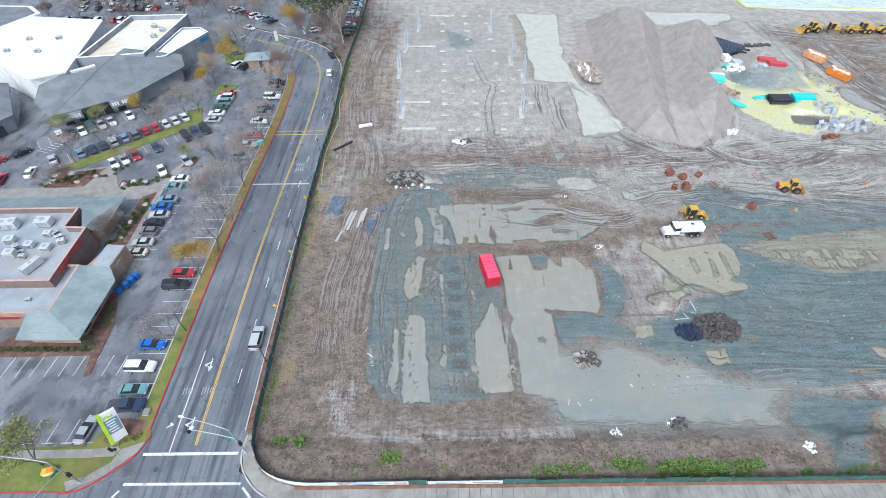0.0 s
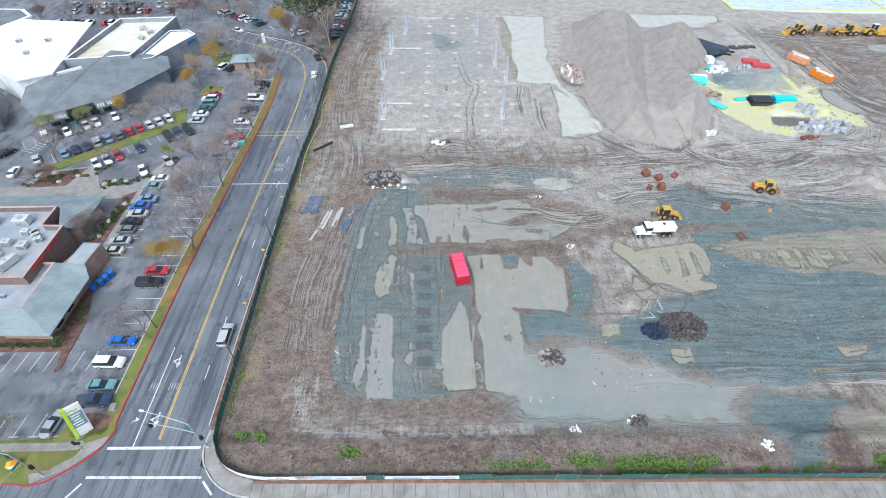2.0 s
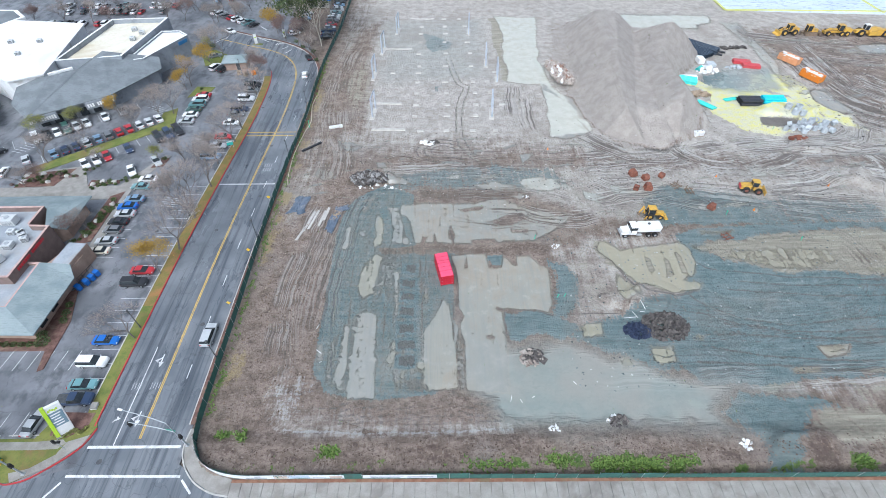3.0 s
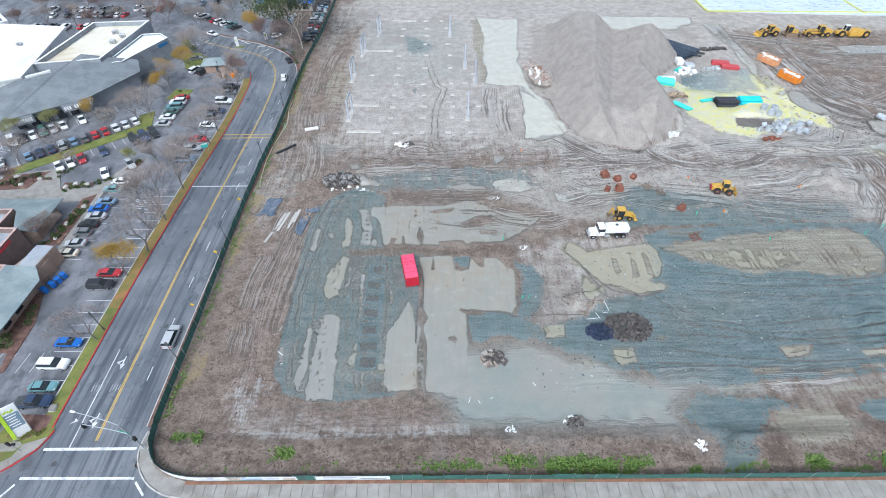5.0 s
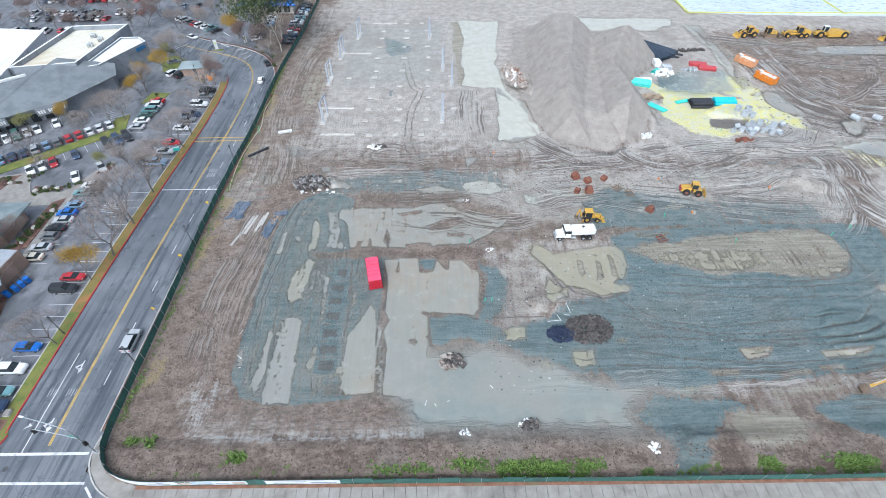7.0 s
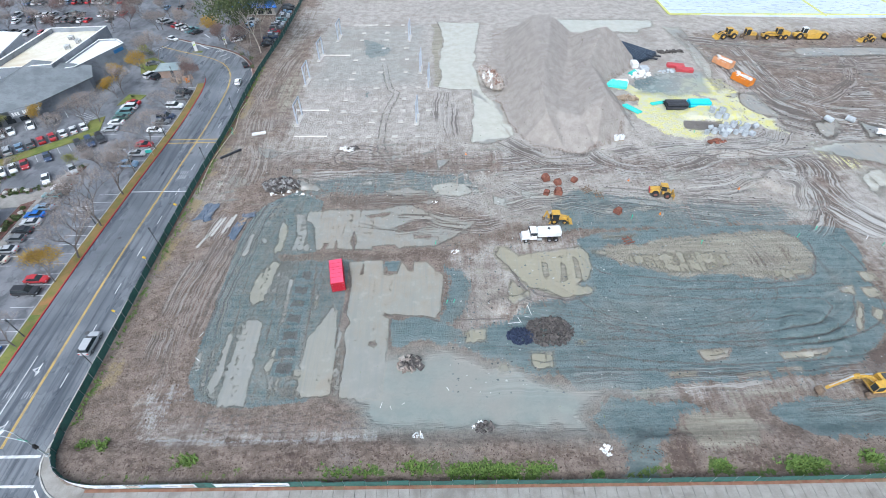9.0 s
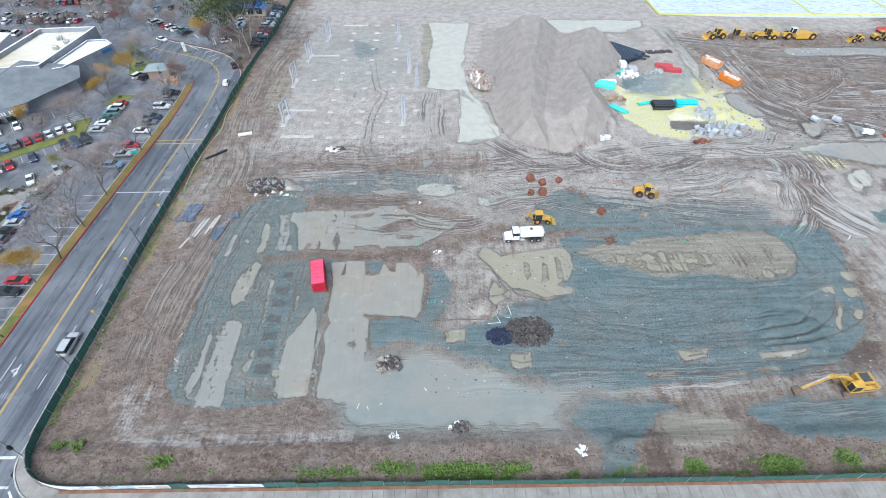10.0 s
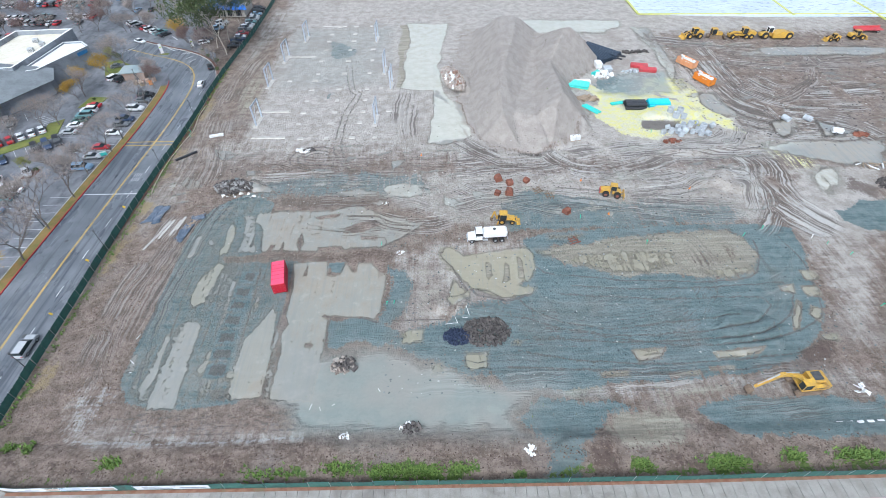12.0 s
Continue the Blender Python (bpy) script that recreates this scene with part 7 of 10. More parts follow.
# the oblique rows
for k in range(12):
    p = Vector((-100.4, 42.2, 0)) + d * 2.55 * k + n40 * 0.2
    if k not in (0,):
        car(p.x, p.y, 129 + rng.uniform(-3, 3), ("sedan", "sedan", "sedan", "sedan", "suv", "sedan", "suv", "hatch", "sedan", "sedan", "sedan", "sedan")[k], ("grey", "steel_blue", "navy", "navy", "silver", "steel_blue", "grey", "red", "red", "white", "white", "white")[k])
for k, c in ((0, "white"), (1, "black"), (2, "white"), (3, "green"), (4, "silver"), (5, "white"), (7, "white"), (9, "grey")):
    p = Vector((-106.6, 50.8, 0)) + d * 2.35 * k
    car(p.x, p.y, -51 + rng.uniform(-3, 3), "suv" if k % 3 == 0 else "sedan", c)
for k, c in ((0, "white"), (1, "white"), (2, "red"), (4, "navy"), (7, "black"), (8, "navy"), (9, "black")):
    p = Vector((-88.6, 39.6, 0)) + d * 2.5 * k
    car(p.x, p.y, -51 + rng.uniform(-3, 3), "sedan" if k < 6 else "suv", c)
for x, y, t, c in ((-113, 44.5, 60, "black"), (-117, 41, 60, "red"), (-106.5, 36.5, 100, "white"), (-112, 34.0, 100, "red"), (-104, 41.5, 128, "silver")):
    car(x, y, t, "sedan", c)
# far rows beyond the bend
for k in range(8):
    car(-86.6 + 2.5 * k, 136.4 - 1.75 * k, 55 + rng.uniform(-3, 3), KINDS[k % 7], ("white", "silver", "grey", "red", "white", "white", "teal", "black")[k], "cars in the far lot")
for k in range(7):
    car(-52.5 + 0.2 * k, 116.4 + 3.0 * k, 30, KINDS[(k + 2) % 7], TONES[(k * 5) % 12], "cars in the far lot")
for k in range(14):
    car(-40.8 + 0.05 * k, 112.5 + 2.75 * k, 8, KINDS[(k * 3) % 7], TONES[(k * 7 + 3) % 12], "cars in the far lot")
for row, (x0, y0, count) in enumerate(((-146, 126.5, 13), (-146, 138, 15), (-146, 144, 16), (-150, 158, 18), (-150, 164, 18), (-150, 178, 18), (-112, 117, 6), (-98, 150, 6), (-100, 170, 8), (-58, 162, 6))):
    for k in range(count):
        if rng.random() < 0.78:
            car(x0 + 2.75 * k, y0 + rng.uniform(-0.3, 0.3), 90 + rng.uniform(-4, 4), KINDS[rng.integers(7)], TONES[rng.integers(12)], "cars in the far lot")
# traffic on the road
car(-42.3, -10.6, 90, "suv", "silver", "cars on the road", "driving on wet asphalt road", 0.015)
car(-43.2, 84.6, 97, "hatch", "white", "cars on the road", "driving on wet asphalt road", 0.015)
car(-44.2, 96.6, 118, "sedan", "black", "cars on the road", "driving on wet asphalt road", 0.015)
car(-76.0, 118.5, -30, "sedan", "white", "cars on the road", "driving on wet asphalt road", 0.015)

# ---- trees ----
M_TRUNK = surface("grey_bark", (0.13, 0.11, 0.10), (0.20, 0.175, 0.16), 3, 0.95)
M_TWIG = surface("bare_twigs", (0.30, 0.255, 0.23), (0.40, 0.345, 0.315), 2, 0.95)
M_PALE_BARK = surface("pale_gum_bark", (0.55, 0.52, 0.46), (0.38, 0.33, 0.27), 1.2, 0.9)


def leaf_material(name, a, b):
    n = Nodes(name)
    g = n.add("ShaderNodeNewGeometry").outputs["Random Per Island"]
    return n.finish(n.mix(g, a, b), 0.7)


M_LEAF = {"gum": leaf_material("gum_leaves", (0.035, 0.065, 0.02), (0.11, 0.13, 0.05)), "gold": leaf_material("golden_leaves", (0.34, 0.21, 0.03), (0.45, 0.30, 0.06)),
          "olive": leaf_material("olive_leaves", (0.20, 0.21, 0.06), (0.33, 0.33, 0.11)), "shrub": leaf_material("shrub_leaves", (0.04, 0.075, 0.025), (0.12, 0.16, 0.05)), "plum": leaf_material("dry_plum_leaves", (0.16, 0.10, 0.09), (0.27, 0.2, 0.18))}


def grow(bm, r, p, way, length, radius, level, tips, limit):
    """A branch that bends, then splits."""
    q = p
    steps = 3 if level < 2 else 2
    for s in range(steps):
        way = (way + Vector((r.uniform(-0.16, 0.16), r.uniform(-0.16, 0.16), r.uniform(-0.02, 0.14)))).normalized()
        n = q + way * length / steps
        rod(bm, q, n, radius * (1 - 0.25 * s / steps), radius * (1 - 0.25 * (s + 1) / steps), 6 if level < 1 else 4 if level < 3 else 3)
        q = n
    if level >= 3:
        tips.append((q, way))
    if level >= limit:
        return
    for k in range(r.choice((2, 3, 3)) if level else 4):
        turn = 2.4 * k + r.uniform(-0.7, 0.7)
        side = Vector((math.cos(turn), math.sin(turn), r.uniform(0.0, 0.5)))
        grow(bm, r, q, (way * 0.8 + side * r.uniform(0.55, 0.85)).normalized(), length * (r.uniform(0.85, 1.1) if level == 0 else r.uniform(0.62, 0.86)), radius * 0.6, level + 1, tips, limit)


def tree_proto(kind, seed, h):
    r = random.Random(seed)
    root = empty("tree", "", "tree")
    bm, tips = bmesh.new(), []
    first = 0.22 if kind != "gum" else 0.34
    grow(bm, r, Vector((0, 0, -0.1)), Vector((r.uniform(-0.06, 0.06), r.uniform(-0.06, 0.06), 1)), h * first, h * (0.013 if kind != "gum" else 0.009) + 0.02, 0, tips, 5)
    part("trunk", bm, M_PALE_BARK if kind == "gum" else M_TRUNK, root)
    bm = bmesh.new()
    if kind in ("bare", "gold", "olive", "plum"):
        for p, w in tips:
            for k in range(5 if kind == "bare" else 2):
                e = (w * 0.9 + Vector((r.uniform(-0.8, 0.8), r.uniform(-0.8, 0.8), r.uniform(-0.1, 0.9)))).normalized() * h * r.uniform(0.06, 0.15)
                a, b = p, p + e
                n = e.cross(Vector((r.uniform(-1, 1), 1, r.uniform(-1, 1)))).normalized() * 0.011
                n2 = e.cross(n).normalized() * 0.011
                f = [bm.verts.new(v) for v in (a + n, a - n * 0.5 + n2, a - n * 0.5 - n2, b)]
                for t3 in ((0, 1, 3), (1, 2, 3), (2, 0, 3)):
                    bm.faces.new([f[i] for i in t3])
    if kind != "bare":
        for p, w in tips:
            for k in range({"gum": 13, "gold": 6, "olive": 5, "plum": 5}[kind]):
                c = p + Vector((r.gauss(0, 1), r.gauss(0, 1), r.gauss(0, 0.7))) * h * (0.05 if kind != "gum" else 0.06)
                m = Matrix.Translation(c) @ Euler((r.uniform(0, 6), r.uniform(0, 6), r.uniform(0, 6))).to_matrix().to_4x4()
                s = r.uniform(0.1, 0.2) * (1.35 if kind == "gum" else 1.0)
                f = [bm.verts.new(m @ Vector(v)) for v in ((-s, 0, 0), (0, -s * 0.5, s * 0.15), (s, 0, 0), (0, s * 0.5, s * 0.15))]
                bm.faces.new(f)
    part("crown", bm, M_TWIG if kind == "bare" else [M_LEAF[kind]], root)
    return root


TREES = {}
TREE_LABEL = {"bare": "leafless grey winter tree with fine twigs", "gold": "small tree with sparse golden autumn leaves", "olive": "young tree with thin olive-green leaves", "gum": "tall green gum tree with pale trunk", "plum": "leafless tree with dry purplish twigs"}


def tree(x, y, kind, h, z=0.1):
    v = (int(abs(x * 7 + y * 3)) % 3) if kind == "bare" else (int(abs(x + y)) % 2)
    m = pose(x, y, z, 0, 0, (x * 37 + y * 91) % 360) @ Matrix.Scale(h / 7.8, 4)
    if (kind, v) not in TREES:
        ob = TREES[kind, v] = tree_proto(kind, 11 + v * 5 + len(kind), 9.0)
        made = copy_thing(ob, m)
        for o in (*ob.children_recursive, ob):
            bpy.data.objects.remove(o)
        ob = TREES[kind, v] = made
    else:
        ob = copy_thing(TREES[kind, v], Matrix.Identity(4))
        ob.matrix_basis = m
    return tagged(ob, TREE_LABEL[kind], "tree", "trees of the parking lot")


for x, y, k, h in ((-55.2, 19.8, "bare", 12.5), (-55.2, 10.4, "bare", 12), (-55.2, 30.6, "bare", 11), (-55.4, -10.6, "bare", 8), (-56.6, 4.0, "gold", 7.5), (-54.8, 49, "bare", 10), (-55.2, 56, "bare", 7), (-55.2, 73, "bare", 9), (-56.4, 39.5, "bare", 8), (-56, 64, "bare", 7.5), (-57, 83, "plum", 7), (-60, 88, "bare", 7),
                   (-64.6, 40.5, "bare", 7),
                   (-74.2, 91.8, "gold", 7.5), (-71.6, 97.6, "bare", 10), (-79.6, 84, "gold", 6.5), (-77, 76.5, "gold", 6.0), (-75.8, 63, "bare", 8), (-78.0, 60.4, "bare", 8), (-82.7, 53.6, "bare", 7), (-91.3, 45.2, "bare", 7), (-98.4, 40.6, "bare", 7.5), (-76.4, 79, "bare", 8),
                   (-70.8, 40.6, "olive", 4.5), (-82, 71, "bare", 5), (-90.5, 62.5, "gold", 5.5), (-98.5, 57.5, "olive", 5), (-105.5, 52.5, "olive", 5.5), (-67.6, -30.6, "olive", 9), (-75, -31.0, "olive", 8), (-98.4, 31.4, "bare", 5.5), (-96, 34, "plum", 4.5), (-79.6, 15.6, "plum", 5), (-76.2, 16.4, "bare", 5), (-86.2, -9.6, "plum", 4.5),
                   (-58.8, 117.2, "gold", 8.5), (-54.6, 111.0, "plum", 8), (-49.6, 107.2, "plum", 8.5), (-45.0, 103.2, "bare", 9), (-42.2, 98.0, "bare", 7), (-46.5, 112.5, "gum", 12), (-41.6, 106.6, "gum", 17), (-43.6, 117, "gum", 14), (-39.6, 124, "gum", 9), (-52, 120, "bare", 8),
                   (-78.2, 102.5, "olive", 5), (-80.6, 104.5, "bare", 6), (-85, 128, "bare", 7), (-73, 127, "bare", 7), (-94, 139, "bare", 8), (-104, 133, "bare", 8), (-78, 148, "bare", 8), (-66, 134, "bare", 8), (-115.6, 41.0, "bare", 7), (-84.5, 40.0, "bare", 4)):
    tree(x, y, k, h)
for k in range(34):
    tree(-150 + 9.3 * (k % 9) + rng.uniform(-2, 2), 128 + 13 * (k // 9) + rng.uniform(-2, 2), "bare" if k % 3 else "plum", rng.uniform(6, 8.5))
for k in range(30):
    x = -100 + 9.5 * (k % 10) + rng.uniform(-3, 3)
    tree(x, 176 + 12 * (k // 10) + rng.uniform(-3, 3), ("bare", "plum", "gum")[k % 3], rng.uniform(7, 11)) if x < -38 else None


def shrub(x, y, s, kind="shrub"):
    r = random.Random(int(x * 13 + y * 7))
    root = empty("shrub", "rounded green shrub in a planter" if kind == "shrub" else "sparse reddish shrub in a planter", "shrub", "planter shrubs", "", pose(x, y, 0.1))
    bm = bmesh.new()
    for k in range(4):
        rod(bm, (0, 0, 0), (r.uniform(-0.5, 0.5) * s, r.uniform(-0.5, 0.5) * s, s * 0.7), 0.03, 0.01, 4)
    part("stem", bm, M_TRUNK, root)
    bm = bmesh.new()
    for k in range(int(150 * s)):
        v = Vector((r.gauss(0, 1), r.gauss(0, 1), r.gauss(0, 1))).normalized() * r.uniform(0.55, 1.0)
        m = Matrix.Translation((v.x * s * 0.8, v.y * s * 0.8, s * 0.5 + v.z * s * 0.5)) @ Euler((r.uniform(0, 6), r.uniform(0, 6), r.uniform(0, 6))).to_matrix().to_4x4()
        q = r.uniform(0.09, 0.18)
        bm.faces.new([bm.verts.new(m @ Vector(c)) for c in ((-q, 0, 0), (0, -q * 0.6, 0.02), (q, 0, 0), (0, q * 0.6, 0.02))])
    part("foliage", bm, M_LEAF[kind], root)


for k in range(11):
    shrub(-84.6 + 1.35 * k, -11.7 - 0.02 * k, 0.75)
for x, y, s in ((-70.2, -11.6, 1.6), (-71.2, -10.2, 1.2), (-69.2, -7.0, 1.0), (-69.6, -5.4, 1.0), (-70.0, -3.6, 0.9), (-75.6, 17, 0.9), (-75.4, 20, 1.0), (-75.8, 23, 0.9), (-75.4, 26, 0.8), (-82, 32.4, 0.7), (-79.4, 32.8, 0.8), (-98, 33.4, 0.9), (-94.5, 35, 0.8), (-92, 36.6, 0.8), (-71.0, 39.2, 0.8), (-70, 41.4, 0.8), (-78.4, 106, 1.4), (-80, 107.2, 1.5), (-81.5, 105.6, 1.3), (-72.5, 76.8, 0.7), (-43.4, 101, 1.2), (-41.4, 95, 1.0), (-47.5, 105, 1.0), (-50.6, 109.2, 1.1), (-73.6, 3, 0.8)):
    shrub(x, y, s)
for k in range(26):
    shrub(-77.4 + 0.11 * k + rng.uniform(-1.0, 1.0), 11.0 + 0.55 * k + rng.uniform(-0.4, 0.4), rng.uniform(0.45, 0.85))
for k in range(30):
    a = k / 29
    shrub(-101 + 16 * a + rng.uniform(-0.8, 0.8), 32.6 + 4.6 * a + rng.uniform(-1.6, 1.6), rng.uniform(0.4, 0.8), "shrub" if k % 3 else "plum")
for k in range(14):
    shrub(-83 + 0.75 * k, 30.6 + 0.28 * k + rng.uniform(-0.9, 0.9), rng.uniform(0.4, 0.75))
for k in range(14):
    a = k / 13
    shrub(-59.8 + 4.2 * a, -27.6 + 0.9 * a * a + 0.35 * math.sin(k), 0.42, "olive")
M_BOULDER = surface("pale_boulder", (0.40, 0.38, 0.35), (0.55, 0.53, 0.50), 1.5, 0.9, dirt=(0.28, 0.27, 0.24))
for k, (x, y, s) in enumerate(((-99.6, 33, 0.9), (-96.8, 36, 0.8), (-94, 33, 0.7), (-90.8, 35, 0.8), (-100.4, 35.4, 0.7), (-83, 31.8, 0.7), (-81, 32.6, 0.9), (-78.4, 32.6, 0.8), (-76, 19, 0.7), (-75.2, 24.6, 0.8), (-76, 14.4, 0.6), (-70.4, 39, 0.6), (-88, 38.4, 0.8))):
    bm = bmesh.new()
    bmesh.ops.create_icosphere(bm, subdivisions=2, radius=s)
    for v in bm.verts:
        v.co *= 0.8 + 0.4 * noise.noise(v.co * 1.3 + Vector((k * 3.1, 0, 0)))
        v.co.z *= 0.7
    tagged(part("boulder", bm, M_BOULDER), "pale rounded boulder in a planter", "boulder", "planter boulders").matrix_basis = pose(x, y, 0.3, 0, 0, k * 50)
for x, y in ((-69.4, 1.6), (-68.9, 2.7), (-68.5, 3.8), (-70.2, 0.3)):
    root = empty("waste_bin", "blue plastic wheeled waste bin beside the building", "waste bin", "blue waste bins", "", pose(x, y, 0.01, 0, 0, 70))
    bm = bmesh.new()
    box(bm, (0, 0, 0.6), (0.8, 0.9, 1.1), bevel=0.06)
    part("tub", bm, PAINT["blue"], root)
    bm = bmesh.new()
    box(bm, (0, 0.03, 1.2), (0.86, 1.0, 0.1), 0, 0.03, 6)
    part("lid", bm, PAINT["blue"], root)
    for sx in (-0.3, 0.3):
        bm = bmesh.new()
        rod(bm, (sx - 0.05, 0.42, 0.12), (sx + 0.05, 0.42, 0.12), 0.12, seg=8)
        part("wheel", bm, M_BLACK, root)
# ---- the building site: machines ----
M_CAT = surface("worn_yellow_machine_paint", (0.66, 0.40, 0.05), (0.50, 0.31, 0.07), 1.8, 0.5, dirt=(0.27, 0.19, 0.10))
M_MUDSTEEL = surface("muddy_steel", (0.19, 0.14, 0.10), (0.28, 0.21, 0.15), 2, 0.8, 0.2, dirt=(0.12, 0.09, 0.07))
M_RUST = surface("rusty_steel", (0.18, 0.065, 0.042), (0.27, 0.11, 0.07), 2.5, 0.9, dirt=(0.12, 0.06, 0.05))
M_ORANGE = surface("orange_skip_paint", (0.75, 0.25, 0.02), (0.68, 0.21, 0.02), 0.8, 0.5, dirt=(0.5, 0.2, 0.06))
M_SALMON = surface("faded_orange_skip_paint", (0.72, 0.36, 0.18), (0.66, 0.30, 0.13), 0.8, 0.55, dirt=(0.5, 0.28, 0.16))
M_TEAL = surface("teal_pipe_plastic", (0.06, 0.55, 0.50), (0.10, 0.60, 0.53), 1.5, 0.4)
M_CYAN = surface("cyan_pipe_plastic", (0.03, 0.48, 0.60), (0.06, 0.55, 0.66), 1.5, 0.4)
M_BLACKPIPE = surface("black_pipe_plastic", (0.02, 0.022, 0.028), (0.04, 0.042, 0.05), 2, 0.4)
M_NAVYPIPE = surface("dark_navy_pipe_plastic", (0.018, 0.03, 0.05), (0.05, 0.07, 0.10), 2, 0.4)
M_RING = surface("cast_concrete", (0.42, 0.46, 0.49), (0.52, 0.55, 0.58), 1.5, 0.85, dirt=(0.33, 0.35, 0.36))
M_TARP = surface("grey_blue_tarp", (0.085, 0.115, 0.165), (0.15, 0.185, 0.24), 0.8, 0.4, bump=0.6, dirt=(0.26, 0.26, 0.27))
M_RUBBLE = surface("dark_rubble", (0.045, 0.04, 0.04), (0.12, 0.108, 0.10), 2.5, 0.9, dirt=(0.19, 0.165, 0.15))
M_PALERUBBLE = surface("pale_rubble", (0.27, 0.23, 0.20), (0.44, 0.40, 0.36), 2, 0.9, dirt=(0.16, 0.11, 0.09))
M_WOOD = surface("weathered_timber", (0.30, 0.23, 0.16), (0.42, 0.34, 0.26), 2, 0.9, dirt=(0.2, 0.15, 0.11))
M_REDSTEEL = surface("red_painted_steel", (0.55, 0.07, 0.08), (0.48, 0.06, 0.07), 1.2, 0.5, dirt=(0.35, 0.12, 0.11))


def wheel(root, x, y, r, w, tyre=None, name="wheel"):
    bm = bmesh.new()
    rod(bm, (x, y - w / 2, r), (x, y + w / 2, r), r, seg=18)
    o = part(name, bm, M_BLACK, root)
    bm = bmesh.new()
    rod(bm, (x, y - w / 2 - 0.01, r), (x, y + w / 2 + 0.01, r), r * 0.5, seg=12)
    part("rim", bm, tyre or M_CAT, o)


def profile(bm, pts, w, y=0.0, mi=0):
    """A side outline in x and z, given a width across."""
    a, b = [bm.verts.new((x, y - w / 2, z)) for x, z in pts], [bm.verts.new((x, y + w / 2, z)) for x, z in pts]
    bm.faces.new(a)
    bm.faces.new(b[::-1])
    for i in range(len(pts)):
        j = (i + 1) % len(pts)
        bm.faces.new((a[i], b[i], b[j], a[j]))


def pp(name, root, mat, *boxes, bevel=0.04, label=""):
    bm = bmesh.new()
    for c, s, *r in boxes:
        box(bm, c, s, bevel=min(bevel, min(s) * 0.3), **(r[0] if r else {}))
    return part(name, bm, mat, root, label)


def outline(name, root, mat, pts, w, y=0.0, label=""):
    bm = bmesh.new()
    profile(bm, pts, w, y)
    bmesh.ops.recalc_face_normals(bm, faces=bm.faces)
    bmesh.ops.bevel(bm, geom=list(bm.edges), offset=0.035, segments=1, affect="EDGES")
    return part(name, bm, mat, root, label)


def cabin(root, x, z, L, W, H, frame_mat):
    c = pp("cab", root, M_GLASS, ((x, 0, z + H / 2), (L, W, H)), label="dark glazed cab")
    bm = bmesh.new()
    box(bm, (x, 0, z + H + 0.05), (L + 0.25, W + 0.2, 0.12), bevel=0.03)
    part("cab_roof", bm, frame_mat, c)
    for sx in (-1, 1):
        for sy in (-1, 1):
            bm = bmesh.new()
            box(bm, (x + sx * L / 2, sy * W / 2, z + H / 2), (0.1, 0.1, H + 0.02))
            part("cab_post", bm, frame_mat, c)
    return c


def track(root, x0, x1, y, h, w):
    bm = bmesh.new()
    n = 9
    ring = [(x1 - h / 2 + math.sin(a) * h / 2, h / 2 + math.cos(a) * h / 2) for a in np.linspace(0, math.pi, n)] + [(x0 + h / 2 - math.sin(a) * h / 2, h / 2 - math.cos(a) * h / 2) for a in np.linspace(0, math.pi, n)]
    profile(bm, ring, w, y)
    for k in range(int((x1 - x0) / 0.24)):
        for z in (0.0, h):
            box(bm, (x0 + h / 2 + 0.24 * k, y, z), (0.1, w * 1.02, 0.07))
    part("crawler_track", bm, M_MUDSTEEL, root, "mud-caked crawler track")


# excavator, boom towards -x
ex = empty("excavator", "yellow crawler excavator with boom stretched out on mud", "excavator", "", "", pose(86.4, -22.1, 0.02, 0, 0, 4))
for s in (-1, 1):
    track(ex, -2.1, 2.1, s * 1.25, 0.95, 0.62)
pp("undercarriage", ex, M_MUDSTEEL, ((0, 0, 0.75), (2.2, 2.0, 0.5)))
pp("slew_deck", ex, M_CAT, ((0.5, 0, 1.3), (4.0, 2.8, 0.35)))
pp("engine_cover", ex, M_CAT, ((1.35, 0.35, 1.95), (2.2, 2.0, 1.0)))
pp("engine_grille", ex, M_DARK, ((1.5, 0.4, 2.5), (1.5, 1.5, 0.12)))
outline("counterweight", ex, M_CAT, [(2.3, 1.15), (3.0, 1.3), (3.05, 2.2), (2.3, 2.35)], 2.7)
pp("side_locker", ex, M_CAT, ((1.2, -1.1, 1.75), (2.2, 0.6, 0.6)))
for k in range(6):
    pp("locker_vent", ex, M_DARK, ((0.5 + 0.28 * k, -1.42, 1.75), (0.16, 0.04, 0.3)), bevel=0.005)
cabin(ex, -0.8, 1.45, 1.5, 1.0, 1.5, M_CAT).location = (0, -0.85, 0)
outline("boom", ex, M_CAT, [(-0.2, 1.6), (-0.2, 2.2), (-2.4, 4.0), (-3.6, 4.6), (-5.7, 4.5), (-5.8, 4.15), (-3.7, 4.0), (-2.4, 3.3)], 0.55, 0.15)
outline("stick", ex, M_CAT, [(-4.9, 4.9), (-5.6, 5.0), (-8.5, 1.5), (-8.3, 1.25), (-5.5, 3.9)], 0.42, 0.15)
for a, b in (((-0.8, 0.15, 1.9), (-2.9, 0.15, 3.7)), ((-2.9, 0.15, 4.7), (-5.0, 0.15, 4.95)), ((-5.9, 0.15, 4.7), (-8.2, 0.15, 2.0))):
    bm = bmesh.new()
    m = Vector(a).lerp(Vector(b), 0.55)
    rod(bm, a, m, 0.13, seg=8)
    rod(bm, m, b, 0.07, seg=8)
    part("hydraulic_ram", bm, M_STEEL, ex)
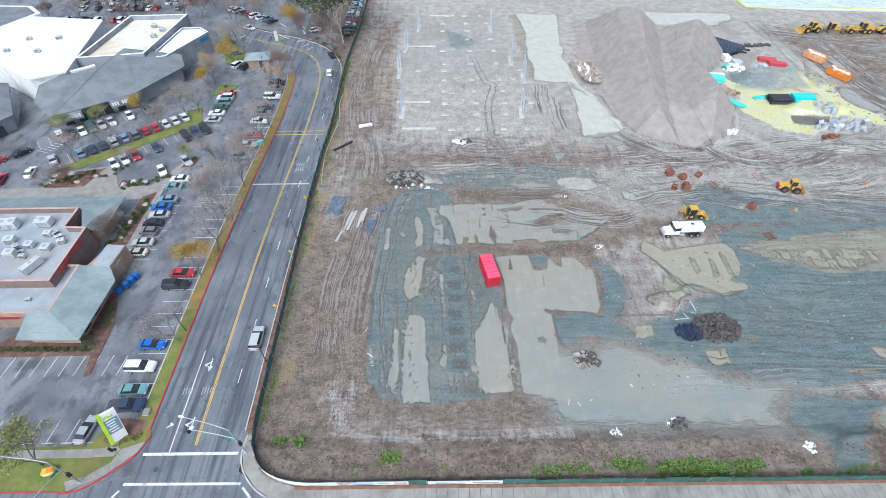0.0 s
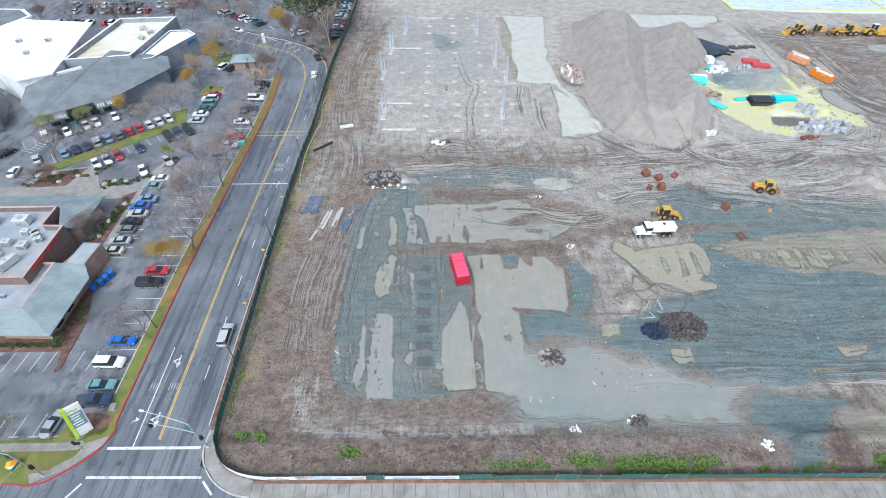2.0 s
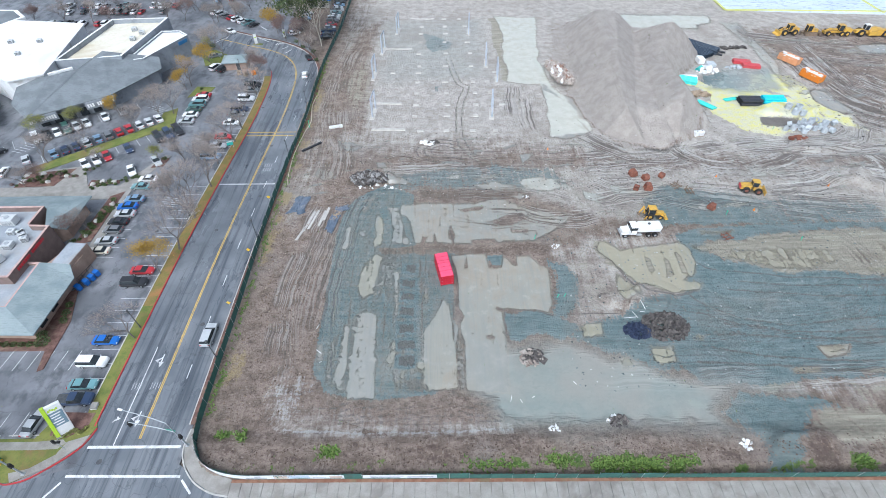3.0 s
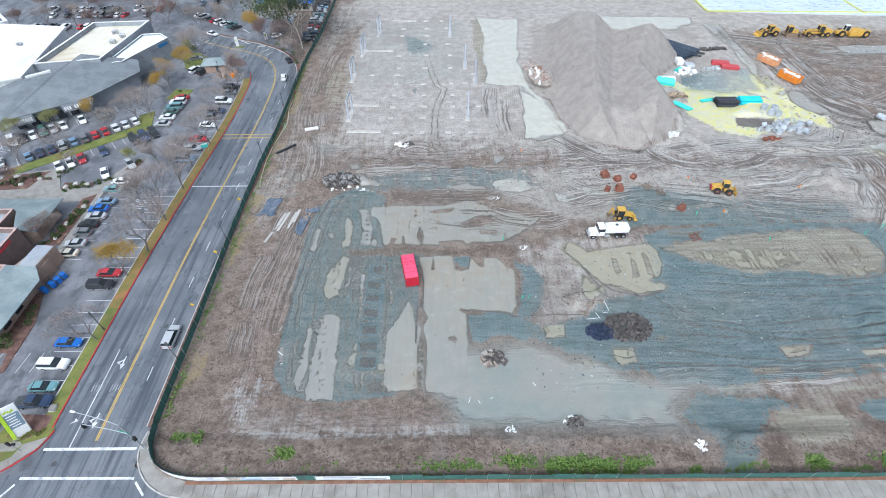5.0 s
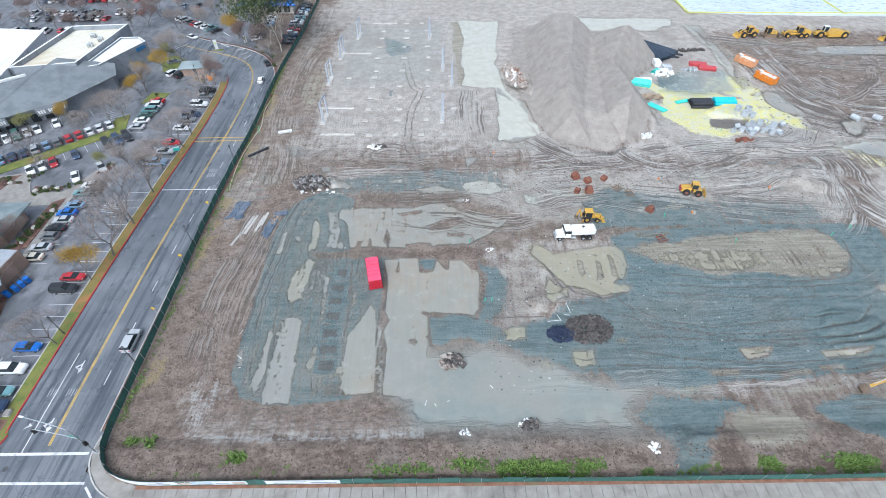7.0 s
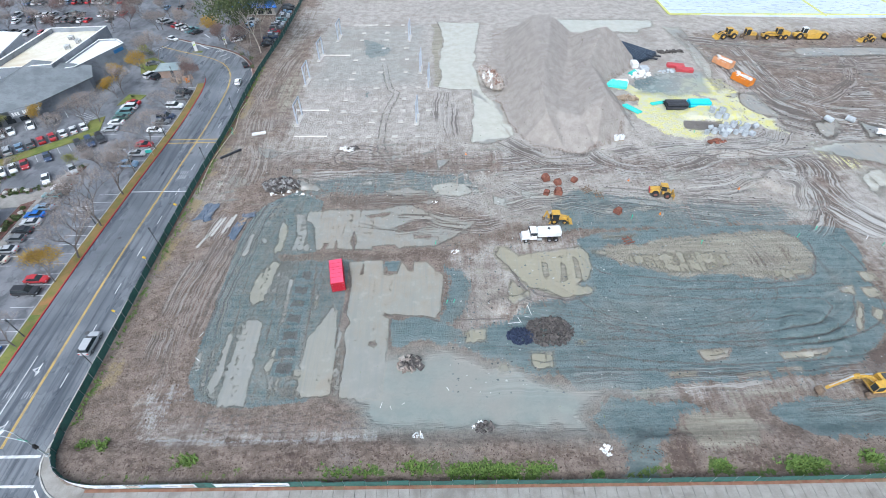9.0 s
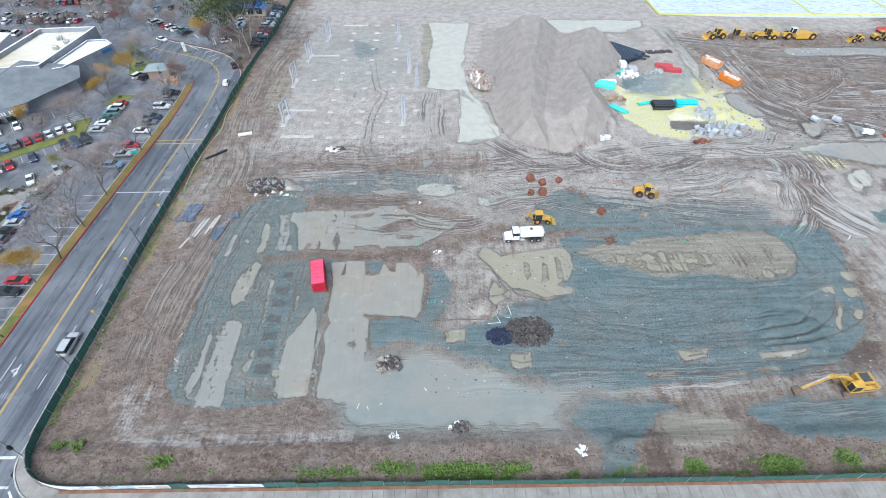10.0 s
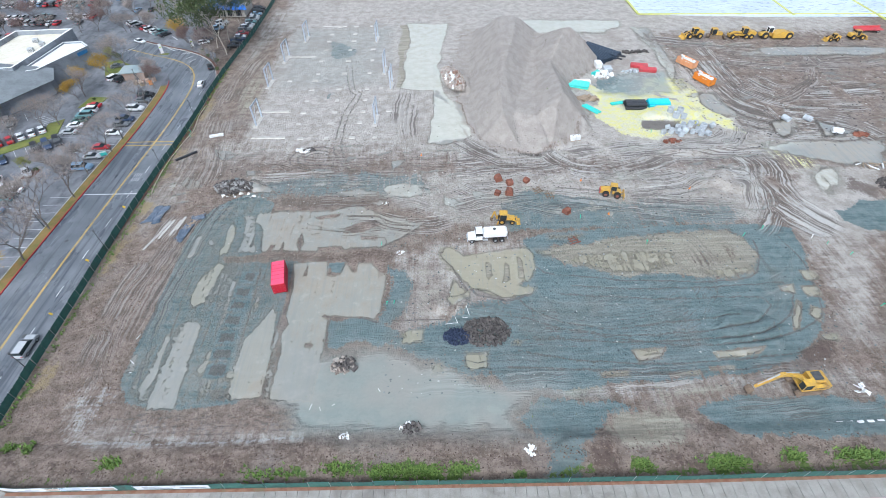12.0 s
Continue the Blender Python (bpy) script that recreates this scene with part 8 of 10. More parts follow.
outline("bucket", ex, M_MUDSTEEL, [(-8.6, 1.3), (-9.1, 1.2), (-9.5, 0.6), (-9.2, 0.05), (-8.5, 0.15), (-8.9, 0.5)], 1.2, 0.15, "rusty digging bucket")
for k in range(5):
    pp("bucket_tooth", ex, M_MUDSTEEL, ((-8.42, -0.35 + 0.25 * k, 0.12), (0.25, 0.09, 0.08)), bevel=0.01)

# water truck, nose towards -x
wt = empty("water_truck", "white tanker truck standing beside a muddy puddle", "truck", "", "", pose(39.4, 13.2, 0.03, 0, 0, 2))
pp("chassis", wt, M_DARK, ((0.2, 0, 0.85), (7.8, 0.9, 0.3)))
outline("hood", wt, M_WHITE, [(-4.1, 0.7), (-4.05, 1.5), (-2.6, 1.75), (-2.55, 0.7)], 1.7, 0, "white sloping bonnet")
pp("bumper", wt, M_STEEL, ((-4.2, 0, 0.65), (0.2, 2.3, 0.35)))
pp("cab_shell", wt, M_WHITE, ((-1.85, 0, 1.3), (1.5, 2.2, 1.1)), ((-1.75, 0, 2.68), (1.4, 2.1, 0.14)), bevel=0.06)
pp("cab_glass", wt, M_GLASS, ((-1.8, 0, 2.22), (1.42, 2.06, 0.82)))
for s in (-1, 1):
    pp("fender", wt, M_WHITE, ((-3.35, s * 0.98, 1.05), (1.2, 0.35, 0.18)))
    pp("side_mirror", wt, M_DARK, ((-2.5, s * 1.35, 2.1), (0.1, 0.25, 0.5)))
    wheel(wt, -3.3, s * 0.98, 0.52, 0.32, M_STEEL)
    for x in (1.6, 2.95):
        wheel(wt, x, s * 0.95, 0.52, 0.55, M_STEEL)
bm = bmesh.new()
box(bm, (1.55, 0, 2.0), (5.0, 2.3, 1.6), bevel=0.35)
part("tank", bm, M_WHITE, wt, "white water tank")
bm = bmesh.new()
rod(bm, (1.4, 0, 2.78), (1.4, 0, 2.9), 0.3, seg=14)
part("hatch", bm, M_DARK, wt)
for k in range(3):
    pp("tank_step", wt, M_STEEL, ((-0.9 + 0.05, 0.7 * (k - 1), 1.3), (0.2, 0.3, 0.06)), bevel=0.01)
pp("spray_bar", wt, M_STEEL, ((4.15, 0, 0.9), (0.15, 2.2, 0.12)), bevel=0.01)
pp("fuel_tank", wt, M_STEEL, ((-0.5, -0.95, 0.75), (1.1, 0.5, 0.5)), bevel=0.1)

# backhoe, hoe towards -x
bh = empty("backhoe_loader", "yellow backhoe loader with folded rear arm", "backhoe", "", "", pose(43.8, 18.4, 0.02, 0, 0, -3))
for s in (-1, 1):
    wheel(bh, -0.75, s * 0.85, 0.75, 0.45)
    wheel(bh, 1.5, s * 0.8, 0.5, 0.35)
outline("hood", bh, M_CAT, [(0.3, 0.8), (0.3, 1.7), (2.0, 1.5), (2.1, 0.8)], 0.9)
pp("frame", bh, M_DARK, ((0.2, 0, 0.7), (3.6, 0.8, 0.3)))
cabin(bh, -0.5, 1.1, 1.5, 1.4, 1.4, M_CAT)
for s in (-1, 1):
    outline("loader_arm", bh, M_CAT, [(0.4, 1.5), (0.5, 1.7), (2.6, 0.75), (2.5, 0.5)], 0.15, s * 0.62)
outline("front_bucket", bh, M_CAT, [(2.45, 0.15), (2.4, 0.9), (2.7, 0.75), (2.75, 0.25), (3.3, 0.1), (3.3, 0.05)], 2.2)
outline("hoe_boom", bh, M_CAT, [(-1.6, 0.9), (-1.9, 0.9), (-2.6, 2.8), (-2.3, 2.9)], 0.3)
outline("hoe_stick", bh, M_CAT, [(-2.2, 2.9), (-2.6, 3.0), (-3.1, 1.2), (-2.85, 1.15)], 0.25)
outline("hoe_bucket", bh, M_MUDSTEEL, [(-3.15, 1.3), (-3.3, 0.7), (-2.8, 0.4), (-2.6, 0.8), (-2.9, 1.0)], 0.6)
for s in (-1, 1):
    outline("stabiliser", bh, M_CAT, [(-1.6, 1.0), (-1.4, 1.0), (-1.5, 0.1), (-1.9, 0.1)], 0.2, s * 1.0)

# compactor / dozer
dz = empty("wheel_dozer", "yellow wheeled compactor with red rear grille on mud", "dozer", "", "", pose(69.3, 26.6, 0.02, 0, 0, -14) @ Matrix.Scale(0.88, 4))
for s in (-1, 1):
    wheel(dz, 1.3, s * 1.05, 0.85, 0.8, M_RUST)
    wheel(dz, -1.6, s * 1.05, 0.85, 0.8, M_RUST)
outline("rear_body", dz, M_CAT, [(-3.0, 0.8), (-3.0, 1.8), (-1.2, 2.1), (-0.6, 2.1), (-0.6, 0.8)], 1.7)
outline("front_body", dz, M_CAT, [(0.0, 0.8), (0.0, 1.9), (2.0, 1.6), (2.2, 0.8)], 1.6)
cabin(dz, 0.1, 1.9, 1.5, 1.5, 1.3, M_CAT)
outline("blade", dz, M_CAT, [(2.9, 0.1), (2.75, 0.6), (2.95, 1.2), (3.1, 1.2), (2.95, 0.6), (3.1, 0.1)], 3.2, 0, "muddy yellow dozer blade")
for s in (-1, 1):
    pp("push_arm", dz, M_CAT, ((2.4, s * 0.7, 0.7), (1.2, 0.2, 0.25)))
pp("rear_cage", dz, M_REDSTEEL, ((-3.15, 0, 1.3), (0.15, 1.9, 0.9)))


def wheel_loader(x, y, turn, sc=1.0, kind="loader"):
    names = {"loader": ("wheel_loader", "yellow wheel loader parked on wet mud"), "grader": ("motor_grader", "yellow motor grader parked on wet mud"), "scraper": ("motor_scraper", "large yellow motor scraper parked on wet mud"), "dozer": ("bulldozer", "yellow crawler bulldozer parked on wet mud")}
    root = empty(names[kind][0], names[kind][1], kind, "machines parked in a row", "", pose(x, y, 0.02, 0, 0, turn) @ Matrix.Scale(sc, 4))
    if kind == "dozer":
        for s in (-1, 1):
            track(root, -1.8, 1.8, s * 0.95, 1.0, 0.55)
        outline("hood", root, M_CAT, [(-0.2, 0.8), (-0.2, 2.0), (1.8, 1.8), (1.9, 0.8)], 1.2)
        cabin(root, -0.8, 1.2, 1.4, 1.5, 1.6, M_CAT)
        outline("blade", root, M_MUDSTEEL, [(2.3, 0.1), (2.15, 0.7), (2.3, 1.3), (2.5, 1.3), (2.35, 0.7), (2.5, 0.1)], 3.4)
        pp("ripper", root, M_MUDSTEEL, ((-2.3, 0, 0.8), (0.7, 1.2, 0.4)), ((-2.5, 0, 0.4), (0.2, 0.2, 0.8)))
        return root
    wb = {"loader": 3.2, "grader": 5.6, "scraper": 7.8}[kind]
    r = {"loader": 0.85, "grader": 0.7, "scraper": 1.05}[kind]
    for s in (-1, 1):
        wheel(root, wb / 2, s * 1.05, r, 0.6)
        wheel(root, -wb / 2, s * 1.05, r, 0.6)
        if kind == "grader":
            wheel(root, -wb / 2 + 1.5, s * 1.05, r, 0.5)
    outline("engine_hood", root, M_CAT, [(-wb / 2 - 1.3, 1.0), (-wb / 2 - 1.3, 2.0), (-wb / 2 + 1.0, 2.3), (-wb / 2 + 1.2, 1.0)], 1.7)
    pp("main_frame", root, M_CAT, ((0, 0, 1.05), (wb * 0.9, 0.9, 0.45)))
    if kind == "loader":
        cabin(root, -0.2, 1.3, 1.5, 1.4, 1.6, M_CAT)
        for s in (-1, 1):
            outline("lift_arm", root, M_CAT, [(0.8, 1.9), (1.0, 2.1), (3.2, 0.9), (3.0, 0.6)], 0.2, s * 0.6)
        outline("bucket", root, M_CAT, [(3.0, 0.1), (2.8, 1.1), (3.2, 1.3), (3.3, 0.5), (4.0, 0.1)], 2.8)
    if kind == "grader":
        cabin(root, -0.7, 1.4, 1.5, 1.4, 1.6, M_CAT)
        outline("goose_neck", root, M_CAT, [(0.0, 1.4), (0.0, 1.9), (2.6, 2.1), (3.4, 1.5), (3.4, 1.0), (2.4, 1.6)], 0.5)
        outline("mouldboard", root, M_MUDSTEEL, [(0.9, 0.2), (0.8, 0.6), (0.95, 0.95), (1.1, 0.6), (1.05, 0.2)], 3.4)
        pp("front_block", root, M_CAT, ((3.7, 0, 1.0), (0.5, 1.6, 0.7)))
    if kind == "scraper":
        outline("bowl", root, M_CAT, [(-2.6, 0.5), (-2.8, 2.3), (-1.0, 2.5), (1.6, 1.6), (1.4, 0.4)], 2.8)
        outline("gooseneck", root, M_CAT, [(1.0, 1.8), (1.2, 2.6), (3.0, 2.4), (3.8, 1.6), (3.0, 1.4)], 0.8)
        outline("tractor_hood", root, M_CAT, [(3.4, 1.0), (3.4, 1.9), (5.6, 1.7), (5.7, 0.9)], 1.7)
        cabin(root, 2.6, 2.0, 1.4, 1.4, 1.5, M_WHITE)
    return root


wheel_loader(122, 112.5, -176, 1.15, "loader")
wheel_loader(129.7, 112, -4, 1.15, "dozer")
wheel_loader(138.6, 111.5, 178, 1.15, "grader")
wheel_loader(150.8, 110.8, 176, 1.05, "scraper")
wheel_loader(178.2, 108.6, 0, 1.0, "loader")
wheel_loader(169.4, 107.6, 182, 0.8, "loader")
fl = empty("flatbed_trailer", "long red flatbed trailer on wet mud", "trailer", "", "", pose(186, 114.2, 0.02, 0, 0, -2))
pp("deck", fl, M_REDSTEEL, ((0, 0, 1.1), (9.5, 2.5, 0.3)))
pp("side_rail", fl, M_REDSTEEL, ((0, 1.2, 1.5), (9.5, 0.1, 0.6)))
for x in (-3.6, -2.4, 3.2):
    for s in (-1, 1):
        wheel(fl, x, s * 1.0, 0.5, 0.35, M_STEEL)

# red shipping container
rc = empty("shipping_container", "bright red shipping container standing in muddy water", "container", "", "", pose(-1.55, 3.1, 0.03, 0, 0, 11.0))
M_RB = M_RED_BOX
bm = bmesh.new()
n_ = 48
for s in (-1, 1):
    pts = [(-3.0 + 6.0 * k / n_, s * (1.2 + 0.018 * (1 if (k // 2) % 2 else -1))) for k in range(n_ + 1)]
    for a, b in zip(pts, pts[1:]):
        f = [bm.verts.new((a[1], a[0], 0.14)), bm.verts.new((b[1], b[0], 0.14)), bm.verts.new((b[1], b[0], 2.5)), bm.verts.new((a[1], a[0], 2.5))]
        bm.faces.new(f)
bmesh.ops.remove_doubles(bm, verts=bm.verts, dist=0.001)
part("side_wall", bm, M_RB, rc)
pp("core", rc, M_RB, ((0, 0, 1.32), (2.3, 6.0, 2.4)))
M_FADE = surface("sun_faded_red_roof", (0.82, 0.10, 0.19), (0.76, 0.08, 0.16), 0.6, 0.4, dirt=(0.66, 0.07, 0.13))
pp("roof_sheet", rc, M_FADE, ((0, 0, 2.56), (2.36, 6.0, 0.06)), label="paler red roof sheet")
for k in range(5):
    pp("roof_seam", rc, M_RB, ((0, -1.6 + 1.0 * k - (k > 2) * 0.4, 2.6), (2.3, 0.06, 0.03)), bevel=0.005)
for s in (-1, 1):
    pp("side_rail", rc, M_RB, ((s * 1.2, 0, 2.54), (0.1, 6.06, 0.12)), ((s * 1.2, 0, 0.09), (0.1, 6.06, 0.16)))
    for e in (-1, 1):
        pp("corner_post", rc, M_RB, ((s * 1.19, e * 2.98, 1.3), (0.14, 0.14, 2.6)))
for s in (-1, 1):
    d_ = pp("door", rc, M_RB, ((s * 0.57, -3.04, 1.3), (1.08, 0.05, 2.3)))
    for q in (-0.25, 0.25):
        bm = bmesh.new()
        rod(bm, (s * 0.57 + q, -3.1, 0.25), (s * 0.57 + q, -3.1, 2.4), 0.025, seg=6)
        part("lock_bar", bm, M_REDSTEEL, d_)
    for z in (0.5, 1.3, 2.1):
        bm = bmesh.new()
        box(bm, (s * 1.02, -3.08, z), (0.16, 0.04, 0.07))
        part("hinge", bm, M_STEEL, d_)


def skip(x, y, turn, mat, label):
    root = empty("skip", label, "skip", "roll-off skips", "", pose(x, y, 0.02, 0, 0, turn))
    L, W, H = 6.4, 2.4, 1.9
    pp("floor_plate", root, mat, ((0, 0, 0.2), (L, W, 0.2)))
    for s in (-1, 1):
        pp("side_plate", root, mat, ((0, s * W / 2, H / 2 + 0.15), (L, 0.1, H)))
        pp("end_plate", root, mat, ((s * L / 2, 0, H / 2 + 0.15), (0.1, W, H)))
        pp("top_rail", root, mat, ((0, s * W / 2, H + 0.15), (L + 0.1, 0.2, 0.14)))
        for k in range(8):
            pp("rib", root, mat, ((-2.8 + 0.8 * k, s * (W / 2 + 0.09), H / 2 + 0.15), (0.12, 0.1, H - 0.1)), bevel=0.02)
    pp("rubbish_fill", root, M_PALERUBBLE, ((0, 0, 0.9), (L - 0.2, W - 0.2, 1.2)))
    r = random.Random(3)
    for k in range(34):
        pp("rubbish_sheet", root, M_WHITE, ((r.uniform(-2.7, 2.7), r.uniform(-0.8, 0.8), r.uniform(1.4, 1.95)), (r.uniform(0.5, 1.6), r.uniform(0.4, 1.0), r.uniform(0.1, 0.3)), {"rz": r.uniform(0, 180), "rx": r.uniform(-20, 20)}), bevel=0.01)


skip(111.5, 91.2, -62, M_SALMON, "faded orange skip full of pale rubbish")
skip(112.4, 79.6, -66, M_ORANGE, "bright orange skip full of pale rubbish")

# ---- heaps of debris ----
def debris(name, label, x, y, count, sx, sy, h, mat, size=(0.25, 0.9), seed=1, flat=0.5, turn=0):
    """A heap of broken pieces, the larger ones as pieces of their own."""
    r = random.Random(seed)
    root = empty(name, label, "debris", "", "", pose(x, y, height_at(x, y) - 0.15, 0, 0, turn))
    shapes = []
    for k in range(5):
        bm = bmesh.new()
        bmesh.ops.create_cube(bm, size=1.0)
        for v in bm.verts:
            v.co = Vector((v.co.x * r.uniform(0.7, 1.2), v.co.y * r.uniform(0.5, 1.1), v.co.z * flat * r.uniform(0.6, 1.2)))
        shapes.append(mesh_of("chunk", bm, mat))
    for k in range(count):
        a, q = r.uniform(0, math.tau), math.sqrt(r.random())
        s = r.uniform(*size)
        o = new("chunk", shapes[k % 5])
        o.parent = root
        o.matrix_basis = pose(math.cos(a) * q * sx, math.sin(a) * q * sy, 0.12 + h * (1 - q) * r.uniform(0.5, 1) + s * 0.15, r.uniform(-60, 60), r.uniform(-60, 60), r.uniform(0, 360)) @ Matrix.Scale(s, 4)
    return root


debris("rubble_pile", "heap of dark broken asphalt slabs", -18.6, 32.3, 120, 4.4, 2.2, 0.9, M_RUBBLE, (0.5, 1.4), 2, 0.3)
debris("rubble_pile", "grey broken slabs lying over the asphalt heap", -18.4, 32.2, 60, 4.2, 2.0, 1.0, surface("grey_slab_rubble", (0.17, 0.17, 0.17), (0.33, 0.32, 0.31), 2, 0.9), (0.5, 1.3), 42, 0.25)
debris("rubble_pile", "loose pale slabs beside the asphalt heap", -17.0, 29.6, 14, 4.5, 1.0, 0.1, M_WHITE, (0.4, 0.9), 12, 0.15)
debris("rubble_pile", "heap of dark broken asphalt and clods", 37.2, -10.0, 340, 4.3, 2.9, 1.1, M_RUBBLE, (0.2, 1.0), 3, 0.35)
debris("mesh_pile", "tangled heap of dark navy netting", 32.2, -10.8, 320, 2.7, 1.7, 1.2, surface("navy_netting", (0.012, 0.02, 0.05), (0.03, 0.045, 0.09), 3, 0.7, bump=0.8), (0.15, 0.6), 4, 0.5)
debris("rubble_pile", "small heap of broken masonry in shallow water", 12.8, -16.0, 26, 1.9, 1.5, 0.6, M_PALERUBBLE, (0.4, 1.1), 5, 0.4)
debris("rubble_pile", "dark broken boards among the masonry", 12.9, -15.8, 22, 1.8, 1.4, 0.6, M_RUBBLE, (0.4, 1.3), 25, 0.3)
debris("rubble_pile", "long bank of broken brick and concrete", 35.2, 82.0, 230, 2.8, 7.5, 1.5, M_PALERUBBLE, (0.6, 1.5), 6, 0.55, 14)
debris("rubble_pile", "broken pale concrete lying on the brick bank", 35.0, 82.0, 90, 2.4, 7.0, 1.9, M_WHITE, (0.5, 1.3), 61, 0.5, 14)
debris("rubble_pile", "broken red-brown masonry lying on the bank", 35.3, 82.0, 110, 2.6, 7.4, 1.9, surface("brick_rubble", (0.20, 0.11, 0.08), (0.33, 0.22, 0.17), 2, 0.9), (0.5, 1.3), 62, 0.5, 14)
debris("rubbish_pile", "dark rubbish with pale sheets in mud", 24.4, -27.0, 26, 1.3, 0.8, 0.3, M_RUBBLE, (0.3, 0.9), 7, 0.4)
debris("rubbish_pile", "pale sheets lying on dark rubbish", 23.4, -26.4, 6, 1.2, 0.7, 0.4, M_WHITE, (0.3, 0.55), 8, 0.12)
debris("rubbish_pile", "small heap of thin pale sticks", 14.3, -28.1, 22, 0.8, 0.7, 0.3, M_WHITE, (0.15, 0.5), 9, 0.12)
debris("rubbish_pile", "crumpled white plastic sheet on brown soil", 41.7, -31.0, 12, 0.75, 0.9, 0.3, M_WHITE, (0.35, 0.6), 10, 0.25)
debris("rubbish_pile", "white and grey scraps beside the pad", -4.9, 47.6, 16, 1.8, 1.0, 0.4, M_WHITE, (0.4, 1.0), 11, 0.4)
debris("rubbish_pile", "dark scraps beside the pad", -3.5, 47.4, 14, 1.6, 1.0, 0.4, M_RUBBLE, (0.4, 1.0), 13, 0.4)
debris("rubbish_pile", "pale scraps on brown soil", 17.6, 25.4, 8, 0.9, 0.5, 0.2, M_WHITE, (0.2, 0.5), 14, 0.3)
debris("rubbish_pile", "pale scraps at the pool edge", 21.6, 9.8, 10, 1.0, 0.6, 0.4, M_WHITE, (0.2, 0.45), 15, 0.4)
debris("rubbish_pile", "white wrapped goods and scraps", 82.5, 85.6, 40, 3.2, 2.6, 0.9, M_WHITE, (0.5, 1.3), 16, 0.5)
debris("rubbish_pile", "grey fittings scattered on the store yard", 92.0, 87.6, 22, 3.0, 1.2, 0.5, M_RING, (0.4, 0.9), 17, 0.5)
debris("rubbish_pile", "heap of pallets and timber scraps", 74.6, 70.6, 36, 3.4, 1.6, 0.6, M_WOOD, (0.6, 1.5), 18, 0.2)
debris("rubbish_pile", "row of scrap metal along the track", 97.5, 101.2, 40, 5.5, 0.9, 0.5, M_RUBBLE, (0.4, 1.3), 19, 0.4)
debris("rubbish_pile", "rusty tangled scrap by concrete rings", 90.6, 46.4, 34, 2.4, 0.9, 0.8, M_RUST, (0.5, 1.1), 20, 0.5)
debris("rubbish_pile", "rusty scrap parts on wet mud", 141.5, 48.6, 22, 2.2, 0.8, 0.6, M_RUST, (0.5, 1.1), 21, 0.5)
debris("rubbish_pile", "pale torn sheets in the mud", 95.5, -23.2, 14, 0.9, 1.2, 0.3, M_WHITE, (0.3, 0.8), 22, 0.2)
debris("rubbish_pile", "heap of loose blue-grey stone on mud", 136, 28, 60, 4.2, 2.4, 0.9, M_RUBBLE, (0.5, 1.1), 23, 0.5)
for k, (x, y) in enumerate(((50.5, 32.2), (46.4, 31.4), (45.9, 27.8), (43.2, 27.8), (57.7, 20.8), (43.9, 33.0))):
    root = empty("digger_bucket", "rusty loose digger bucket lying on mud", "digger bucket", "loose digger buckets", "", pose(x, y, 0.02, 0, 0, 40 + 67 * k) @ Matrix.Scale(0.75 + 0.12 * (k % 3), 4))
    outline("shell", root, M_RUST, [(-0.8, 0.0), (-0.9, 0.9), (-0.4, 1.5), (0.5, 1.5), (0.75, 1.2), (-0.1, 1.0), (-0.3, 0.5), (0.9, 0.2), (0.9, 0.05)], 1.5)
    for s in (-1, 1):
        outline("cheek_plate", root, M_RUST, [(-0.8, 0.02), (-0.85, 0.85), (-0.3, 1.35), (0.6, 1.3), (0.9, 0.1)], 0.08, s * 0.76)
    for q in range(4):
        pp("tooth", root, M_MUDSTEEL, ((1.0, -0.55 + 0.37 * q, 0.12), (0.35, 0.12, 0.1)), bevel=0.02)
for x, y, t in ((52.6, 28.6, 30), (55.0, 26.6, 95), (57.3, 11.8, 20)):
    root = empty("ripper_frame", "rusty steel implement frame lying on mud", "implement", "", "", pose(x, y, 0.05, 0, 0, t))
    for k in range(3):
        pp("beam", root, M_RUST if x > 57 else M_MUDSTEEL, ((0, -0.7 + 0.7 * k, 0.2), (2.6 - 0.4 * k, 0.16, 0.18)), bevel=0.02)
    for k in range(2):
        pp("cross_beam", root, M_RUST if x > 57 else M_MUDSTEEL, ((-0.6 + 1.2 * k, 0, 0.36), (0.16, 2.2, 0.16)), bevel=0.02)
    pp("shank", root, M_MUDSTEEL, ((0.9, 0.4, 0.6), (0.14, 0.14, 1.2)), bevel=0.02)


# ---- stored pipes, rings and sheets ----
def pipe_stack(x, y, turn, n, L, r, mat, label, layers=2, gap=2.02, skew=0.0):
    root = empty("pipe_stack", label, "pipes", "", "", pose(x, y, 0.03, 0, 0, turn))
    bm = bmesh.new()
    ring = 12
    vo = [[bm.verts.new((sx * L / 2, math.cos(a) * q, math.sin(a) * q)) for a in np.linspace(0, math.tau, ring, endpoint=False)] for sx, q in ((-1, r), (1, r), (1, r * 0.85), (-1, r * 0.85))]
    for a, b in zip(vo, vo[1:] + vo[:1]):
        for k in range(ring):
            bm.faces.new((a[k], a[(k + 1) % ring], b[(k + 1) % ring], b[k]))
    me = mesh_of("pipe", bm, mat)
    for l in range(layers):
        for k in range(n - l):
            o = new("pipe", me)
            o.parent = root
            o.matrix_basis = pose(rng.uniform(-0.15, 0.15) * (1 + 4 * skew), (k - (n - l - 1) / 2) * r * gap, r + l * r * 1.74, 0, 0, rng.uniform(-skew, skew))
    return root


